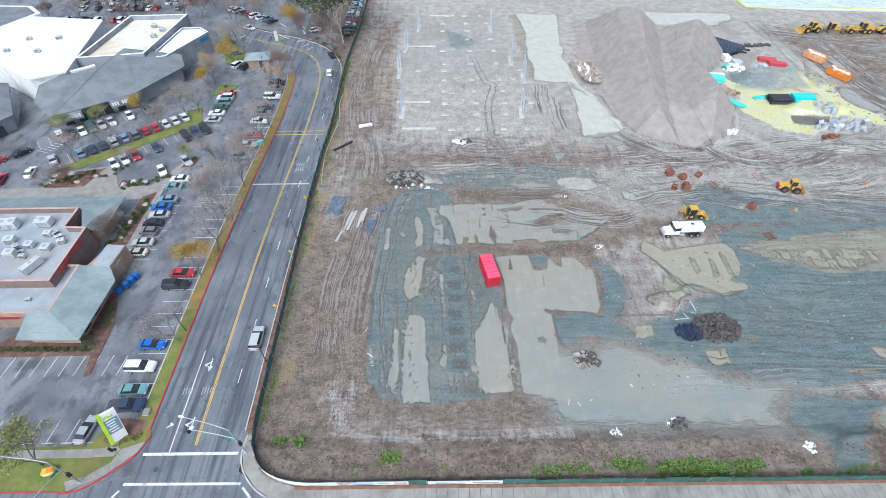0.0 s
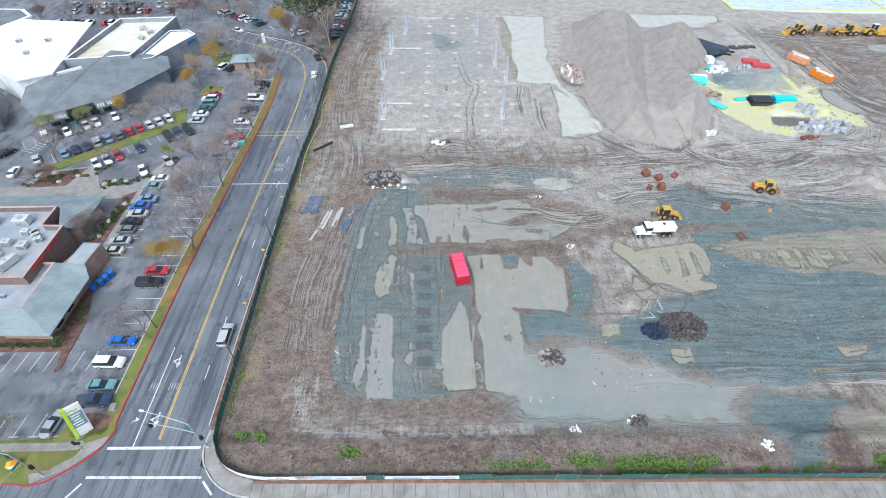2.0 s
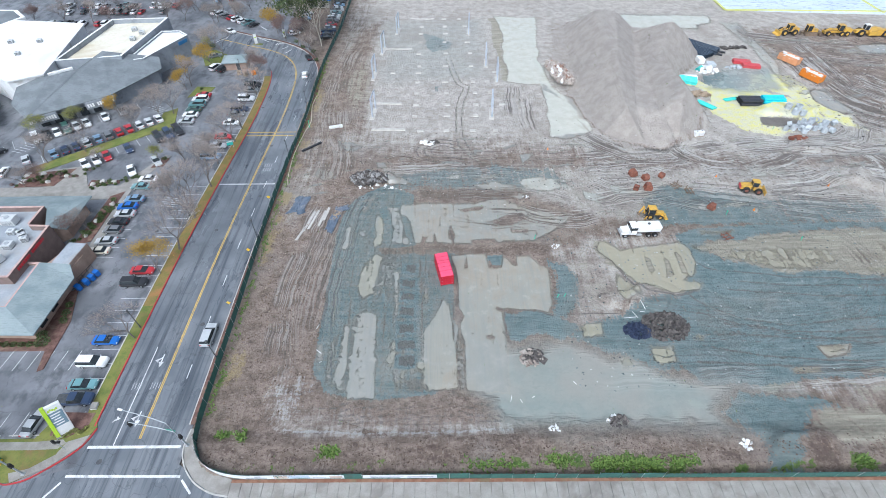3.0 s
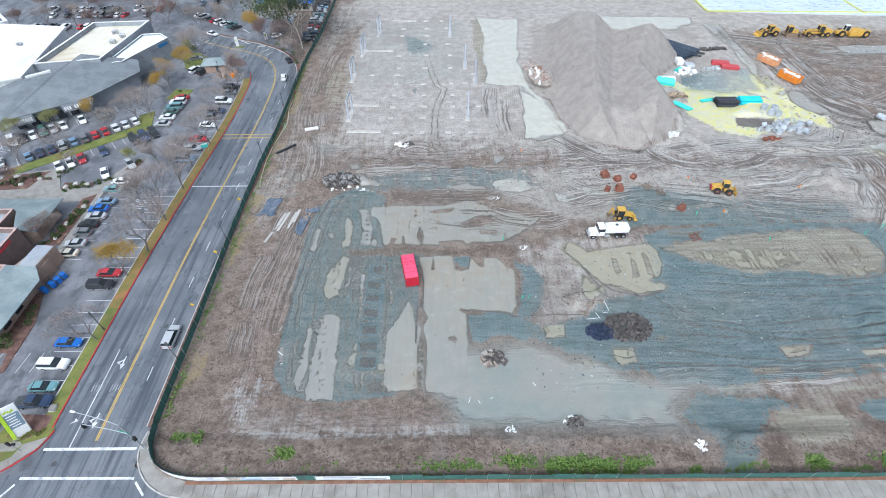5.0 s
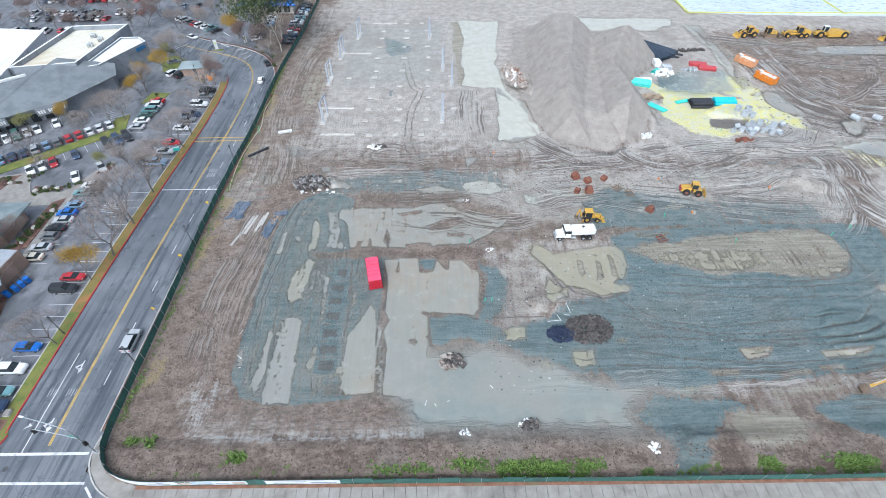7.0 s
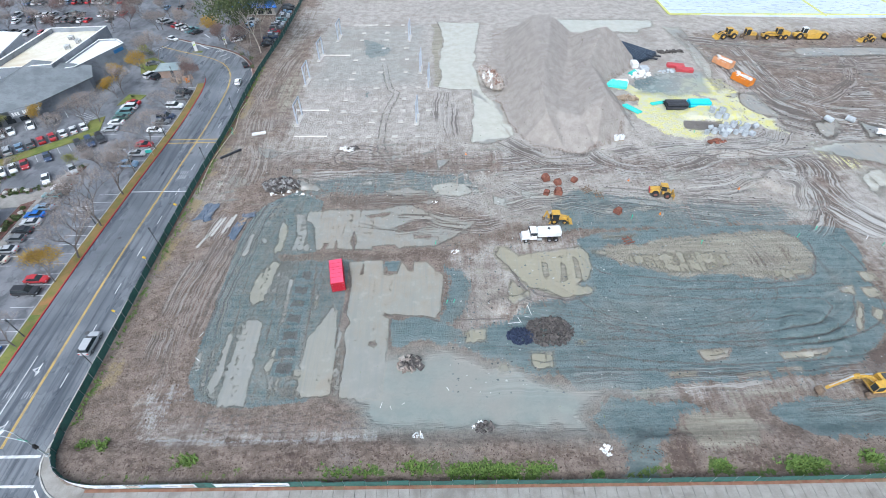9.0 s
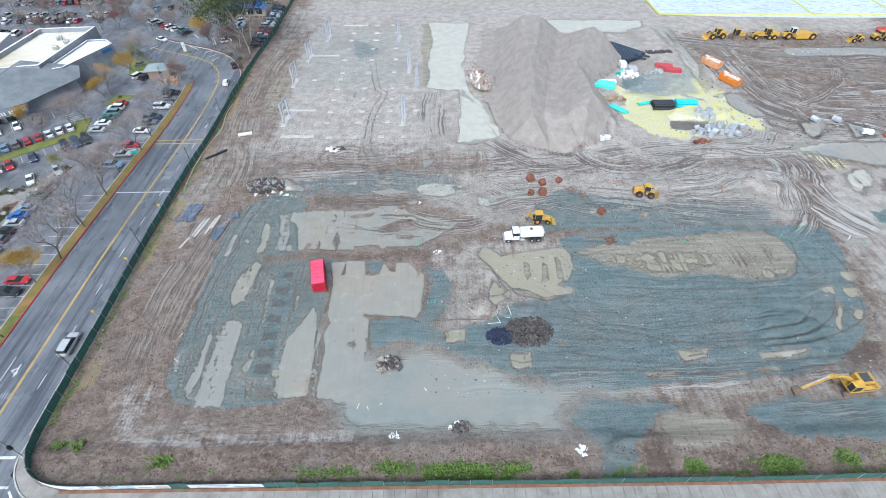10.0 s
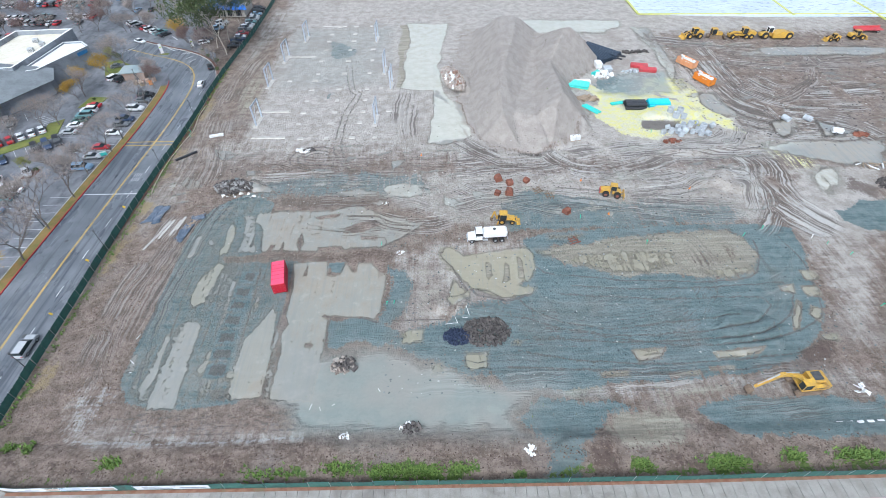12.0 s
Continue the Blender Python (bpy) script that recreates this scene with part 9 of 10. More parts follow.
pipe_stack(86.8, 65.6, -2, 5, 5.8, 0.42, M_BLACKPIPE, "stack of thick black plastic pipes")
pipe_stack(93.4, 65.6, -2, 6, 6.0, 0.34, M_CYAN, "stack of cyan plastic pipes", 3)
pipe_stack(73.6, 79.0, -22, 8, 6.2, 0.26, M_TEAL, "stack of teal plastic pipes", 2)
pipe_stack(74.8, 80.8, -4, 4, 5.4, 0.24, M_WHITE, "white wrapped plastic pipes", 2)
pipe_stack(74.0, 64.6, -54, 4, 5.6, 0.24, M_TEAL, "few teal pipes lying on yellow sand", 1)
pipe_stack(82.6, 67.6, 14, 3, 4.6, 0.22, M_TEAL, "few teal pipes lying on yellow sand", 1)
pipe_stack(80.6, 86.4, 40, 3, 3.0, 0.24, M_TEAL, "short teal pipe lengths among rubbish", 2)
pipe_stack(82.4, 101.6, -60, 7, 17, 0.4, M_NAVYPIPE, "long navy pipes stacked against the spoil heap", 2, 2.1, 0.25)
pipe_stack(86.6, 102.4, -46, 6, 13, 0.36, M_NAVYPIPE, "long navy pipes sprawled on mud", 2, 2.1, 0.3)
pipe_stack(88.8, 98.8, -28, 3, 9, 0.3, M_BLACKPIPE, "long black pipes sprawled on mud", 1, 3.6, 3)
pipe_stack(-34.4, 46.0, 42, 1, 5.6, 0.3, M_BLACKPIPE, "single black pipe lying by the fence", 1)
for x, y, t in ((95.8, 90.6, -14), (97.6, 87.6, -14)):
    root = empty("sheet_stack", "stack of red steel trench sheets", "sheets", "red trench sheets", "", pose(x, y, 0.03, 0, 0, t))
    for k in range(4):
        pp("sheet", root, M_REDSTEEL, ((0.05 * k, 0.08 * k, 0.12 + 0.2 * k), (5.2, 2.2, 0.14)), bevel=0.02)
root = empty("pallet_stack", "white and grey wrapped pallets", "pallet", "", "", pose(82.6, 91.2, 0.03))
pp("wrapped_load", root, M_WHITE, ((0, 0, 0.9), (2.0, 3.0, 1.6)), bevel=0.1)
pp("wrapped_load", root, M_RING, ((2.4, -2.6, 0.6), (2.6, 2.4, 1.1)), bevel=0.1)
bm = bmesh.new()
ring = 16
vo = [[bm.verts.new((math.cos(a) * q, math.sin(a) * q, z)) for a in np.linspace(0, math.tau, ring, endpoint=False)] for z, q in ((0, 0.8), (1.3, 0.8), (1.3, 0.64), (0, 0.64))]
for a, b in zip(vo, vo[1:] + vo[:1]):
    for k in range(ring):
        bm.faces.new((a[k], a[(k + 1) % ring], b[(k + 1) % ring], b[k]))
ring_mesh = mesh_of("concrete_ring", bm, M_RING)
for k, (x, y, tilt) in enumerate(((90.1, 51.5, 0), (92.3, 51.9, 0), (94.5, 53.0, 0), (94.4, 50.2, 0), (96.2, 50.8, 80), (97.8, 51.3, 0), (99.5, 52.0, 0), (101.4, 53.3, 0), (103.2, 53.2, 60), (98.6, 54.8, 0), (96.6, 54.9, 0), (97.5, 57.6, 0), (95.4, 57.8, 0), (101.1, 50.4, 85), (96, 52.4, 0), (93.4, 50.6, 75), (99.8, 50.4, 0), (97.2, 59.8, 0), (100.2, 55.2, 70), (94.8, 60.5, 0), (91.2, 53.2, 60))):
    o = new("concrete_ring", ring_mesh)
    o.matrix_basis = pose(x, y, height_at(x, y) + (0.78 if tilt else 0.0), tilt, 0, k * 57) @ Matrix.Scale(0.8 + 0.3 * ((k * 7) % 5) / 4, 4)
    tagged(o, "cast concrete manhole ring lying on its side" if tilt else "cast concrete manhole ring standing on gravel", "concrete ring", "concrete manhole rings")
for x, y, t in ((125.5, 56.4, 20), (131.4, 56.2, 35)):
    root = empty("concrete_pipe", "single pale concrete pipe on muddy ground", "concrete pipe", "", "", pose(x, y, 0.05, 0, 0, t))
    o = new("barrel", ring_mesh)
    o.parent = root
    o.matrix_basis = pose(0, 1.0, 0.75, 90) @ Matrix.Diagonal((0.9, 0.9, 1.6, 1))
for k, (x, y) in enumerate(((65.2, 49.2), (66.6, 49.4))):
    root = empty("water_tank", "white square plastic tank in a cage", "tank", "white plastic tanks", "", pose(x, y, 0.05, 0, 0, 10))
    pp("tank", root, M_WHITE, ((0, 0, 0.75), (1.2, 1.2, 1.3)), bevel=0.1)
    pp("pallet", root, M_WOOD, ((0, 0, 0.06), (1.3, 1.3, 0.12)), bevel=0.01)
    bm = bmesh.new()
    rod(bm, (0, 0, 1.4), (0, 0, 1.5), 0.15, seg=10)
    part("cap", bm, M_DARK, root)
root = empty("generator_trailer", "small white generator trailer on wet mud", "trailer", "", "", pose(135.4, 49.4, 0.02, 0, 0, -20))
pp("canopy", root, M_WHITE, ((0, 0, 1.0), (2.6, 1.3, 1.1)), bevel=0.08)
pp("drawbar", root, M_DARK, ((1.9, 0, 0.5), (1.4, 0.12, 0.12)), bevel=0.01)
for s in (-1, 1):
    wheel(root, -0.2, s * 0.75, 0.35, 0.22, M_STEEL)


# ---- building pad: footings and braced frames ----
bm = bmesh.new()
box(bm, (0, 0, 0.06), (1.5, 1.1, 0.2), bevel=0.04)
M_PAD = surface("pale_concrete_footing", (0.50, 0.48, 0.44), (0.60, 0.58, 0.54), 0.8, 0.85, dirt=(0.40, 0.36, 0.32))
pad_mesh = mesh_of("footing", bm, M_PAD)
for y, xs in ((53.0, (-6.9, 0.1, 7.0, 13.1)), (60.4, (-8.6, 0.3, 8.3)), (66.4, (-8.3, 0.6, 8.7, 16.2)), (73.1, (-8.4, 0.5, 8.9, 13.4)), (80.0, (-8.1, 0.2, 8.7, 13.0)), (90.4, (-7.8, 0.6, 8.7)), (99.7, (-8.2, 0.9, 8.9)), (108.4, (-7.7, 0.6, 8.5)), (115.7, (-7.7, 1.1)), (129.0, (-5.3, 0.7, 6.5)), (86, (-16, -8, 16)), (122, (-7.5, 1.0, 8.2))):
    for x in xs:
        o = new("footing", pad_mesh)
        o.matrix_basis = pose(x, y, 0.0, 0, 0, rng.uniform(-6, 6)) @ Matrix.Diagonal((rng.uniform(0.8, 1.15), rng.uniform(0.8, 1.15), 1, 1))
        tagged(o, "pale square concrete footing flush in the mud", "footing", "concrete footings")
for x0, x1, y in ((-20, -11, 53.9), (-22, -12.4, 67.5), (-20.2, -10.5, 103.6), (-12, -3, 129.6)):
    bm = bmesh.new()
    box(bm, ((x0 + x1) / 2, y, 0.05), (x1 - x0, 0.9, 0.2), -2, 0.04)
    tagged(part("footing_strip", bm, M_PAD), "long pale concrete strip footing in mud", "footing", "strip footings")
M_PRIMER = surface("grey_primed_steel", (0.40, 0.44, 0.50), (0.50, 0.54, 0.60), 1.5, 0.5, 0.2)
for x, y, t in ((-20.2, 60.0, 84), (-21.9, 82.4, 84), (-20.4, 100.0, 82), (-16.2, 116, 84), (12.7, 59.6, 86), (13.4, 90.0, 86), (16.0, 79.4, 86), (9.2, 114.6, 86)):
    root = empty("braced_frame", "tall grey steel portal frame on a concrete footing", "steel frame", "portal frames on the pad", "", pose(x, y, 0.02, 0, 0, t))
    for e in (0.0, 4.6):
        c = pp("column", root, M_PRIMER, ((e, 0, 2.9), (0.16, 0.36, 5.8)), ((e, -0.18, 2.9), (0.34, 0.05, 5.8)), ((e, 0.18, 2.9), (0.34, 0.05, 5.8)), bevel=0.008)
        pp("base_plate", root, M_PRIMER, ((e, 0, 0.05), (0.6, 0.6, 0.08)), bevel=0.01)
    pp("top_beam", root, M_PRIMER, ((2.3, 0, 5.65), (5.0, 0.22, 0.5)), bevel=0.02)
    bm = bmesh.new()
    rod(bm, (0.2, 0, 0.3), (2.3, 0, 5.3), 0.06, seg=6)
    part("brace", bm, M_PRIMER, root)
    bm = bmesh.new()
    box(bm, (2.0, 0, 0.04), (6.4, 1.3, 0.16), 0, 0.04)
    part("footing", bm, M_PAD, root)


# ---- tarps, planks, hose, pegs ----
def tarp(x, y, sx, sy, turn, mat, label, seed):
    bm = bmesh.new()
    n = 22
    vs = [[None] * (n + 1) for _ in range(n + 1)]
    for i in range(n + 1):
        for j in range(n + 1):
            u, v = i / n - 0.5, j / n - 0.5
            q = Vector((u * 9, v * 9, seed))
            wob = noise.noise(Vector((u * 3, v * 3, seed + 9))) * 0.5
            vs[i][j] = bm.verts.new(((u + wob * abs(v) * 2) * sx, (v + wob * abs(u) * 2) * sy, 0.1 + 0.5 * abs(noise.noise(q)) + 0.3 * abs(noise.noise(q * 2.3))))
    for i in range(n):
        for j in range(n):
            bm.faces.new((vs[i][j], vs[i + 1][j], vs[i + 1][j + 1], vs[i][j + 1]))
    ob = part("tarp", bm, mat, None, "", True)
    mod = ob.modifiers.new("thickness", "SOLIDIFY")
    mod.thickness = 0.03
    ob.matrix_basis = pose(x, y, 0.0, 0, 0, turn)
    return tagged(ob, label, "tarp", "tarps on the site")


tarp(-33.2, 23.4, 3.2, 6.0, -12, M_TARP, "crumpled grey-blue tarp on brown soil", 1.0)
tarp(-25.2, 17.4, 2.0, 5.4, -8, M_TARP, "narrow crumpled blue tarp on planks", 2.0)
tarp(-23.8, 22.0, 2.8, 1.8, 20, M_TARP, "small crumpled dark tarp on soil", 3.0)
tarp(-24.8, 20.0, 1.2, 3.0, -14, M_WOOD, "tan sheet under the crumpled tarp", 4.0)
for k, (x, y, L, t) in enumerate(((-30.2, 18.4, 6.2, 76), (-29.4, 18.8, 6.0, 77), (-27.6, 19.2, 5.0, 80), (-31.4, 14.5, 4.0, 72), (-26.9, 20.6, 4.2, 82))):
    bm = bmesh.new()
    box(bm, (0, 0, 0.1), (L, 0.55, 0.12), bevel=0.02)
    tagged(part("plank", bm, surface("silvered_plank", (0.42, 0.40, 0.37), (0.52, 0.50, 0.47), 1.2, 0.8) if k == 0 else bpy.data.materials["silvered_plank"]), "wide weathered plank lying on soil", "plank", "planks on the soil").matrix_basis = pose(x, y, 0, 0, 0, t)
bm = bmesh.new()
L = smooth_line([(-37.6, 72, 0.15), (-37.8, 65.8, 0.15), (-36.8, 58, 0.15), (-37.5, 53, 0.15), (-38.2, 46, 0.15), (-38.4, 40.4, 0.15), (-38.0, 34, 0.15), (-37.6, 31, 0.15)], 1.0)
for a, b in zip(L, L[1:]):
    rod(bm, a, b, 0.12, seg=6)
tagged(part("hose", bm, surface("tan_hose", (0.5, 0.42, 0.34), (0.58, 0.5, 0.42), 2, 0.6)), "long tan hose lying along the fence", "hose")
bm = bmesh.new()
box(bm, (0, 0, 0), (3.6, 1.0, 0.5), 0, 0.06)
tagged(part("white_tank_section", bm, M_WHITE), "white plastic trough lying on soil", "trough").matrix_basis = pose(-29.6, 55.2, 0.3, 0, 0, 14)
M_PEG = surface("green_marker_paint", (0.02, 0.45, 0.25), (0.03, 0.5, 0.3), 3, 0.5)
for k, (x, y) in enumerate(((19.3, -3.2), (20.6, -3.1), (17.4, 12.2), (60.3, 18.8), (72.3, 10.6), (107, 11), (109, 9), (112, 6), (109.6, -6.8), (111, -7), (114.5, -3), (93, 12), (98, 14), (-37.2, 57.2), (-36.6, 55.2), (87, 52))):
    bm = bmesh.new()
    rod(bm, (0, 0, 0), (0.05, 0, 1.0), 0.08, 0.07, 5)
    box(bm, (0.06, 0, 0.85), (0.25, 0.04, 0.3))
    tagged(part("survey_stake", bm, M_PEG if k != 5 else M_WHITE), "green-topped survey stake in the soil", "stake", "survey stakes").matrix_basis = pose(x, y, 0, 6, 4, k * 40)
for k in range(16):
    a = (math.sin(k * 12.9) * 43758.5) % 1
    bm = bmesh.new()
    box(bm, (0, 0, 0.06), ((1.0 + 2.2 * a) * (1.0 if k < 4 else 0.4), 0.1, 0.06), bevel=0.01)
    tagged(part("lath", bm, M_WHITE), "thin pale lath among the debris", "lath", "scattered laths").matrix_basis = pose((33.5, 34.0, 32.0, 31.0, 8.5, 10, 12, 26, 19, 20.4, -23, -24, -22.4, 39, 44, 15.4)[k], (-7.6, -5.6, -8.2, -8.8, -23, -23.4, -22.8, -28.4, -20.5, -28.8, -14, -9, -16, -28.6, -28.4, -28.4)[k], 0.05 + (1.1 if k < 4 else 0), 0, 12 if k < 4 else 0, 360 * a)
# white dashes of wrapped bags beside the gravel, far right
for k in range(7):
    bm = bmesh.new()
    box(bm, (0, 0, 0.12), (1.1, 0.5, 0.24), 0, 0.08)
    tagged(part("sandbag", bm, M_WHITE), "white filled sandbag on blue-grey gravel", "sandbag", "row of sandbags").matrix_basis = pose(88.8 + 1.6 * k, -28.2 + 0.03 * k, 0.02, 0, 0, 4 * (k % 3))

# ---- far field under plastic sheeting ----
M_FILM = surface("pale_blue_plastic_sheeting", (0.50, 0.57, 0.68), (0.62, 0.69, 0.79), 0.08, 0.35, bump=0.3, fine=9, stretch=(0.5, 1.5, 1))
M_SEAM = surface("yellow_green_sandbags", (0.55, 0.58, 0.12), (0.62, 0.62, 0.25), 0.6, 0.8)
bm = bmesh.new()
prism(bm, [(109.8, 135.0), (140, 132), (168.6, 129.4), (420, 118), (420, 330), (108, 330)], -0.3, 0.3)
struct("sheeting", bm, M_FILM, "field covered with pale blue plastic sheeting", "sheeting")
for a, b in (((109.6, 134.9), (420, 117.6)), ((109.6, 134.9), (109, 330)), ((168.4, 130.4), (172, 330)), ((200, 124.6), (204, 330)), ((240, 123), (246, 330))):
    bm = bmesh.new()
    ribbon(bm, smooth_line([a, ((a[0] + b[0]) / 2, (a[1] + b[1]) / 2 + 0.5), b], 6), 0.45, -0.45, 0.2, 0.5)
    struct("sheeting_seam", bm, M_SEAM, "yellow-green weighted edge of plastic sheeting", "sheeting")
# ---- small things of the parking lot ----
kiosk = empty("garden_kiosk", "small kiosk with grey roof among stacked boxes", "kiosk", "", "", pose(-66.0, 91.6, 0, 0, 0, 6))
pp("wall", kiosk, M_TANWALL, ((0, 0, 1.3), (6.6, 4.6, 2.6)))
roof_faces(kiosk, "hip_roof", [[(-4, -3, 2.6), (4, -3, 2.6), (2, 0, 3.8), (-2, 0, 3.8)], [(4, -3, 2.6), (4, 3, 2.6), (2, 0, 3.8)], [(4, 3, 2.6), (-4, 3, 2.6), (-2, 0, 3.8), (2, 0, 3.8)], [(-4, 3, 2.6), (-4, -3, 2.6), (-2, 0, 3.8)]], M_SHINGLE)
pp("door", kiosk, M_DARK, ((0.8, -2.32, 1.05), (1.0, 0.06, 2.1)))
for k, (x, y, m) in enumerate(((-62.4, 86.8, M_TANWALL), (-60.8, 87.4, M_TANWALL), (-64.0, 86.2, M_WOOD), (-59.4, 86.0, M_ORANGE), (-59.2, 88.2, M_TANWALL), (-61.8, 85.4, M_WOOD))):
    root = empty("stacked_crate", "crate stacked beside the kiosk on asphalt", "crate", "crates by the kiosk", "", pose(x, y, 0.005, 0, 0, 12 * k))
    pp("box", root, m, ((0, 0, 0.6), (1.1, 1.0, 1.0)))
    pp("pallet", root, M_WOOD, ((0, 0, 0.06), (1.2, 1.1, 0.1)), bevel=0.01)
    pp("lid", root, m, ((0, 0, 1.14), (1.16, 1.06, 0.08)), bevel=0.02)
root = empty("feather_sign", "small teal sign board on the verge", "sign", "", "", pose(-54.9, 46.0, 0.13, 0, 0, 20))
pp("board", root, M_TEAL, ((0, 0, 1.5), (1.5, 0.08, 1.2)))
pp("band", root, M_WHITE, ((0, -0.05, 1.9), (1.5, 0.03, 0.3)), bevel=0.005)
for s in (-1, 1):
    pp("leg", root, M_STEEL, ((s * 0.6, 0.02, 0.5), (0.07, 0.07, 1.0)), bevel=0.01)
root = empty("utility_box", "white concrete utility box on the verge", "utility box", "", "", pose(-56.0, -23.2, 0.13, 0, 0, 4))
pp("box", root, M_WHITE, ((0, 0, 0.2), (0.9, 1.1, 0.4)))
pp("lid", root, M_CONC, ((0, 0, 0.42), (0.94, 1.14, 0.06)), bevel=0.01)
root = empty("newspaper_box", "yellow box with white panel on the lawn", "box", "", "", pose(-66.0, -31.6, 0.11, 0, 0, 15))
pp("box", root, surface("yellow_box_paint", (0.7, 0.5, 0.03), (0.62, 0.44, 0.04), 1, 0.5), ((0, 0, 0.45), (1.6, 0.9, 0.8)))
pp("panel", root, M_WHITE, ((-0.2, -0.47, 0.5), (0.8, 0.04, 0.5)), bevel=0.005)
pp("top", root, M_ORANGE, ((0.3, 0, 0.9), (0.8, 0.8, 0.12)), bevel=0.02)
for x, y, h in ((-64.2, 108.4, 3.2), (-55.6, 113.6, 2.6)):
    root = empty("pylon_sign", "slim white entrance sign on an island", "sign", "entrance signs", "", pose(x, y, 0.14, 0, 0, 30))
    pp("panel", root, M_WHITE, ((0, 0, h / 2 + 0.1), (1.0, 0.3, h)))
    pp("foot", root, M_CONC, ((0, 0, 0.08), (1.4, 0.7, 0.16)), bevel=0.02)
    pp("lettering_bar", root, M_LIME, ((0, -0.16, h * 0.7), (0.7, 0.03, 0.3)), bevel=0.005)
for k, (x, y) in enumerate(((-71.2, 2.6), (-70.9, 3.9), (-70.6, 5.2))):
    root = empty("railing", "dark metal railing beside the entry", "railing", "entry railings", "", pose(x, y, 0, 0, 0, 76))
    bm = bmesh.new()
    for z in (0.5, 1.0):
        rod(bm, (-0.65, 0, z), (0.65, 0, z), 0.03, seg=6)
    part("rail", bm, M_DARK, root)
    for s in (-0.6, 0.6):
        bm = bmesh.new()
        rod(bm, (s, 0, 0), (s, 0, 1.0), 0.03, seg=6)
        part("post", bm, M_DARK, root)
for k in range(10):
    x = -80.1 + 2.85 * k
    if x < -62:
        root = empty("wheel_stop", "short pale concrete wheel stop", "wheel stop", "concrete wheel stops", "", pose(x, -27.5, 0.01))
        pp("bar", root, M_KERB, ((0, 0, 0.07), (1.7, 0.18, 0.13)), bevel=0.04)
for k in range(8):
    root = empty("drain_cover", "round iron cover set in asphalt", "drain cover", "iron covers in the road", "", pose((-51.5, -44.5, -49.5, -43.0, -45.0, -51.8, -62, -66)[k], (-31.5, -8, 16, 27, 47, 66, 16, 52)[k], 0.012))
    bm = bmesh.new()
    rod(bm, (0, 0, -0.05), (0, 0, 0.012), 0.4, seg=16)
    part("cover", bm, M_DARK, root)
for x, y in ((63.5, 32), (66.9, 20), (25.5, 44), (88, 28)):
    root = empty("traffic_cone", "orange traffic cone on the site", "cone", "orange cones", "", pose(x, y, 0.02))
    bm = bmesh.new()
    rod(bm, (0, 0, 0.05), (0, 0, 0.75), 0.17, 0.03, 10)
    part("body", bm, M_ORANGE, root)
    pp("base", root, M_ORANGE, ((0, 0, 0.03), (0.42, 0.42, 0.06)), bevel=0.01)
# timber sleepers and posts left on the island of soil beyond the far pool
for k in range(9):
    root = empty("timber_post", "weathered timber lying on the far bank", "timber", "timbers on the far bank", "", pose(132.5 + 0.9 * k, 35.6 - 0.5 * (k % 4), 0.2, 0, 0, 20 + 37 * k))
    pp("beam", root, M_WOOD if k % 3 else M_WHITE, ((0, 0, 0.1), (1.8 + 0.3 * (k % 4), 0.3, 0.22)), bevel=0.02)

# ---- loose clods and weeds ----
def scatter(name, label, category, spots, size, mat, flat=0.6):
    """Many small lumps, too many to count, in one mesh."""
    r = np.random.default_rng(len(spots))
    base = np.array([(1, 0, 0), (0, 1, 0), (-1, 0, 0), (0, -1, 0), (0.1, 0, 1), (0, 0.1, -0.6)])
    tri = np.array([(0, 1, 4), (1, 2, 4), (2, 3, 4), (3, 0, 4), (1, 0, 5), (2, 1, 5), (3, 2, 5), (0, 3, 5)])
    co, faces = [], []
    for k, (x, y) in enumerate(spots):
        v = base * r.uniform(0.6, 1.3, (6, 1)) * r.uniform(*size)
        a = r.uniform(0, 6.28)
        c, d = math.cos(a), math.sin(a)
        px, py = v[:, 0] * 1.4 * c - v[:, 1] * d, v[:, 0] * 1.4 * d + v[:, 1] * c
        co.append(np.stack([px + x, py + y, v[:, 2] * flat + height_at(x, y) + size[0] * 0.2], -1))
        faces.append(tri + 6 * k)
    me = bpy.data.meshes.new(name)
    me.from_pydata(np.concatenate(co).tolist(), [], np.concatenate(faces).tolist())
    me.materials.append(mat)
    return tagged(new(name, me), label, category, "", "stuff")


def clod_material(name, *tones):
    n = Nodes(name)
    g = n.add("ShaderNodeNewGeometry").outputs["Random Per Island"]
    return n.finish(n.mix(n.ramp(g, 0.75, 0.9), n.mix(n.ramp(g, 0.1, 0.6), tones[0], tones[1]), tones[2]), 0.95, 0.0, n.noise(6, 3), 0.4, 0.03)


spots = [(rng.uniform(-36, 118), -31.6 + rng.normal(0, 1.3)) for k in range(2600)]
spots = [(x, y) for x, y in spots if y > front_y(x) + 0.5]
scatter("soil_clods", "loose brown clods on the front bank", "clods", spots, (0.04, 0.15), clod_material("brown_clods", (0.09, 0.062, 0.048), (0.20, 0.15, 0.118), (0.29, 0.235, 0.195)))
spots = [(rng.uniform(-37.5, -24), rng.uniform(-26, 125)) for k in range(1800)]
scatter("soil_clods", "loose clods and straw-brown lumps beside the fence", "clods", spots, (0.05, 0.19), clod_material("verge_clods", (0.10, 0.07, 0.05), (0.25, 0.19, 0.14), (0.38, 0.32, 0.25)))
spots = [(rng.uniform(-24, 112), 36 + rng.normal(0, 8)) for k in range(2600)]
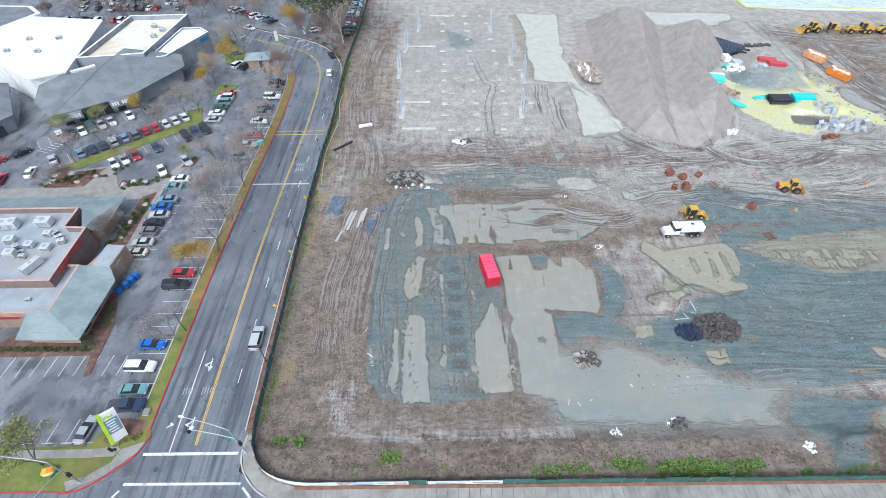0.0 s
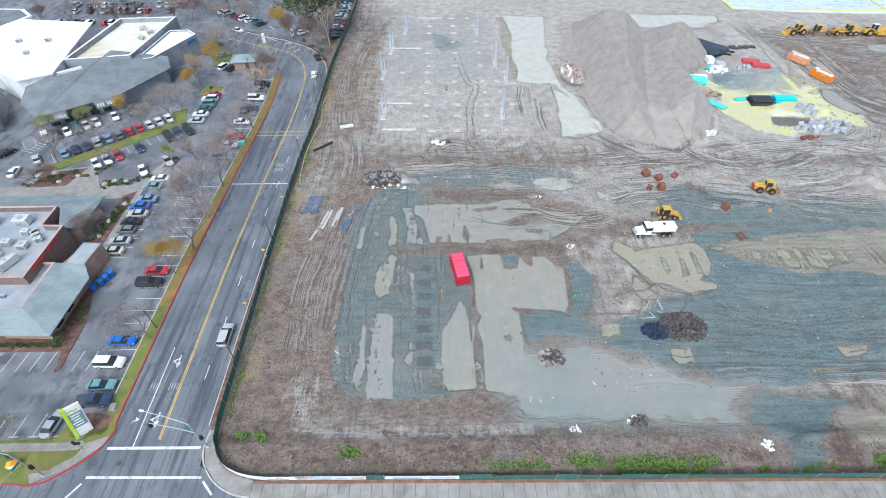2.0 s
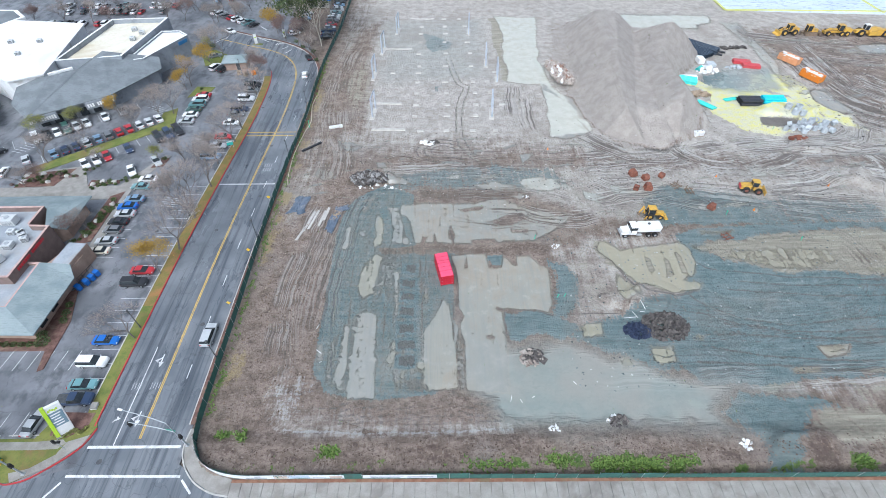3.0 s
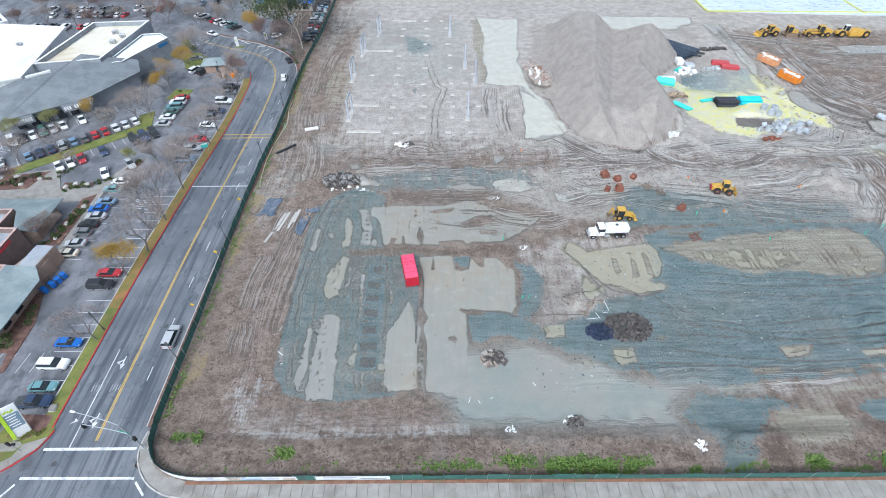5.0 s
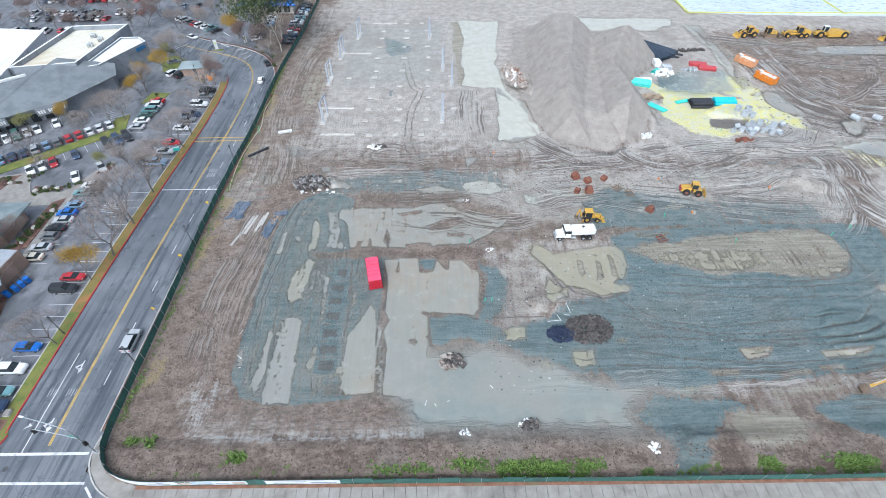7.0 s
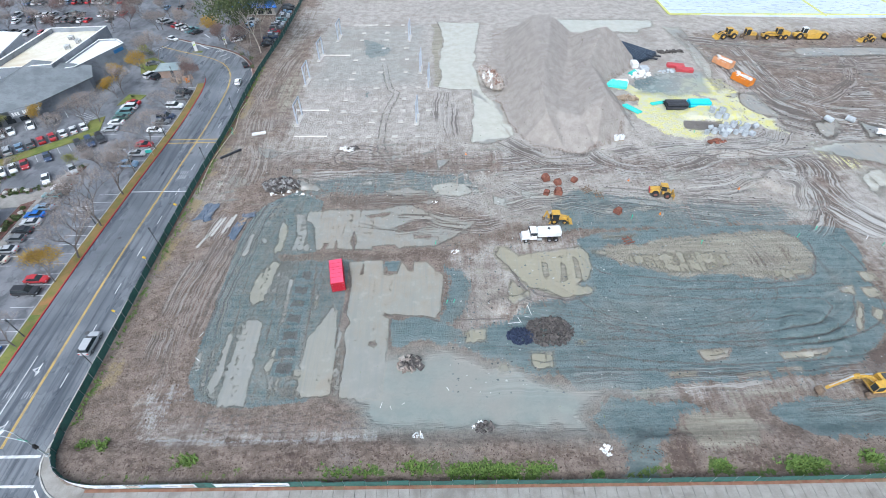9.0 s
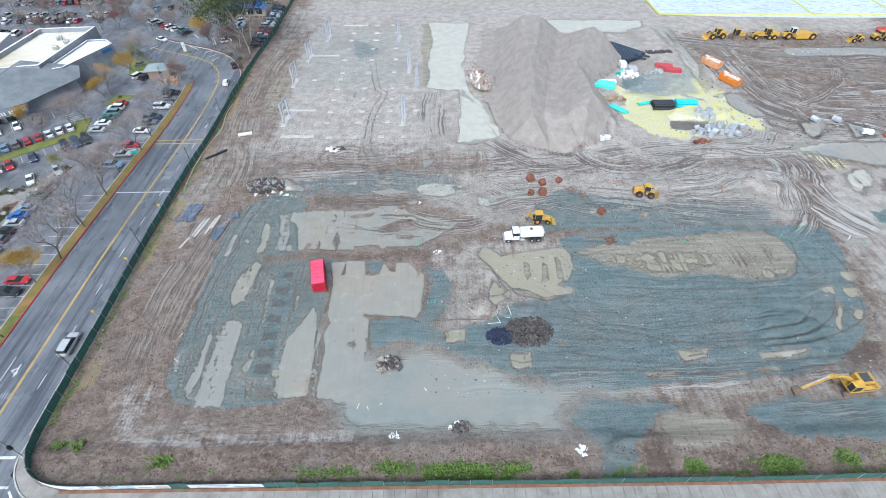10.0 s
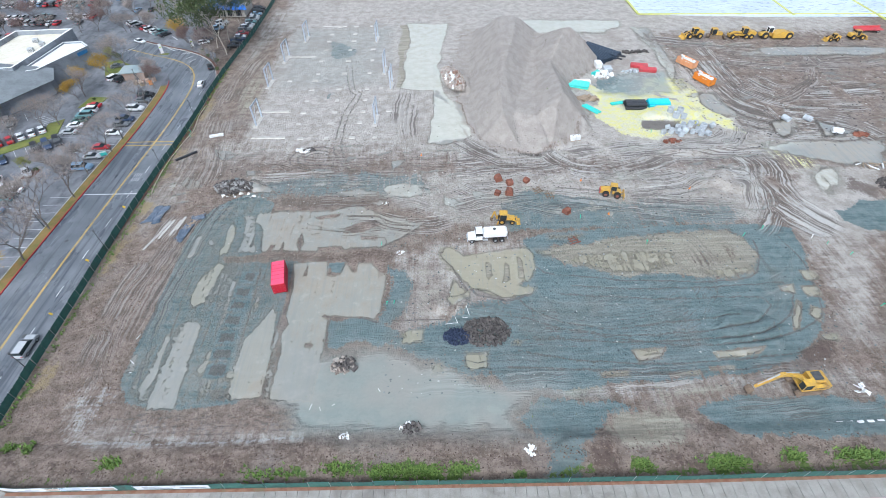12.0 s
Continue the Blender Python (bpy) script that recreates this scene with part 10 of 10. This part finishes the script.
scatter("soil_clods", "wet grey clods strewn over churned mud", "clods", spots, (0.05, 0.21), clod_material("grey_clods", (0.075, 0.068, 0.064), (0.19, 0.17, 0.155), (0.50, 0.48, 0.45)), 0.4)
spots = [(rng.uniform(104, 190), rng.uniform(44, 112)) for k in range(1500)]
scatter("soil_clods", "dark wet clods between the wheel ruts", "clods", spots, (0.08, 0.34), clod_material("dark_clods", (0.06, 0.054, 0.052), (0.15, 0.132, 0.125), (0.48, 0.46, 0.44)), 0.35)
spots = [(rng.uniform(19, 104), rng.uniform(-22, 18)) for k in range(1300)]
scatter("stone_chips", "blue-grey stone chips scattered over crushed rock", "chips", spots, (0.05, 0.2), clod_material("rock_chips", (0.07, 0.088, 0.09), (0.17, 0.195, 0.195), (0.45, 0.46, 0.44)), 0.4)


def weeds(name, label, spots, mat):
    r = random.Random(8)
    co, faces = [], []
    for x, y in spots:
        z = height_at(x, y)
        for k in range(5):
            a, h = r.uniform(0, 6.28), r.uniform(0.2, 0.5)
            dx, dy, i = math.cos(a), math.sin(a), len(co)
            co += [(x - dy * 0.08, y + dx * 0.08, z), (x + dy * 0.08, y - dx * 0.08, z), (x + dx * h * 0.8 + dy * 0.05, y + dy * h * 0.8 - dx * 0.05, z + h), (x + dx * h * 0.8 - dy * 0.05, y + dy * h * 0.8 + dx * 0.05, z + h)]
            faces.append((i, i + 1, i + 2, i + 3))
    me = bpy.data.meshes.new(name)
    me.from_pydata(co, [], faces)
    me.materials.append(mat)
    return tagged(new(name, me), label, "weeds", "", "stuff")


spots = []
for x, y, w, count in ((14, -32.6, 2.4, 60), (21, -33.2, 2.6, 120), (26, -33.5, 3.0, 170), (31.5, -33.3, 2.0, 60), (57, -33.6, 1.5, 50), (69, -33.5, 3.0, 160), (88, -33.2, 3.6, 190), (79, -33, 1.8, 80), (-35, -28.2, 0.9, 30), (-32, -28.3, 1.0, 30), (-18.5, -30.8, 1.8, 50), (4, -33.2, 4, 60)):
    spots += [(x + rng.normal(0, 0.5) * w, max(y + rng.normal(0, 0.45), front_y(x) + 0.35)) for k in range(count)]
spots += [(-38.3 + abs(rng.normal(0, 0.5)), rng.uniform(-25, 95)) for k in range(260)]
weeds("weeds", "bright green weeds along the foot of the fence", spots, leaf_material("weed_leaves", (0.07, 0.14, 0.025), (0.19, 0.27, 0.06)))
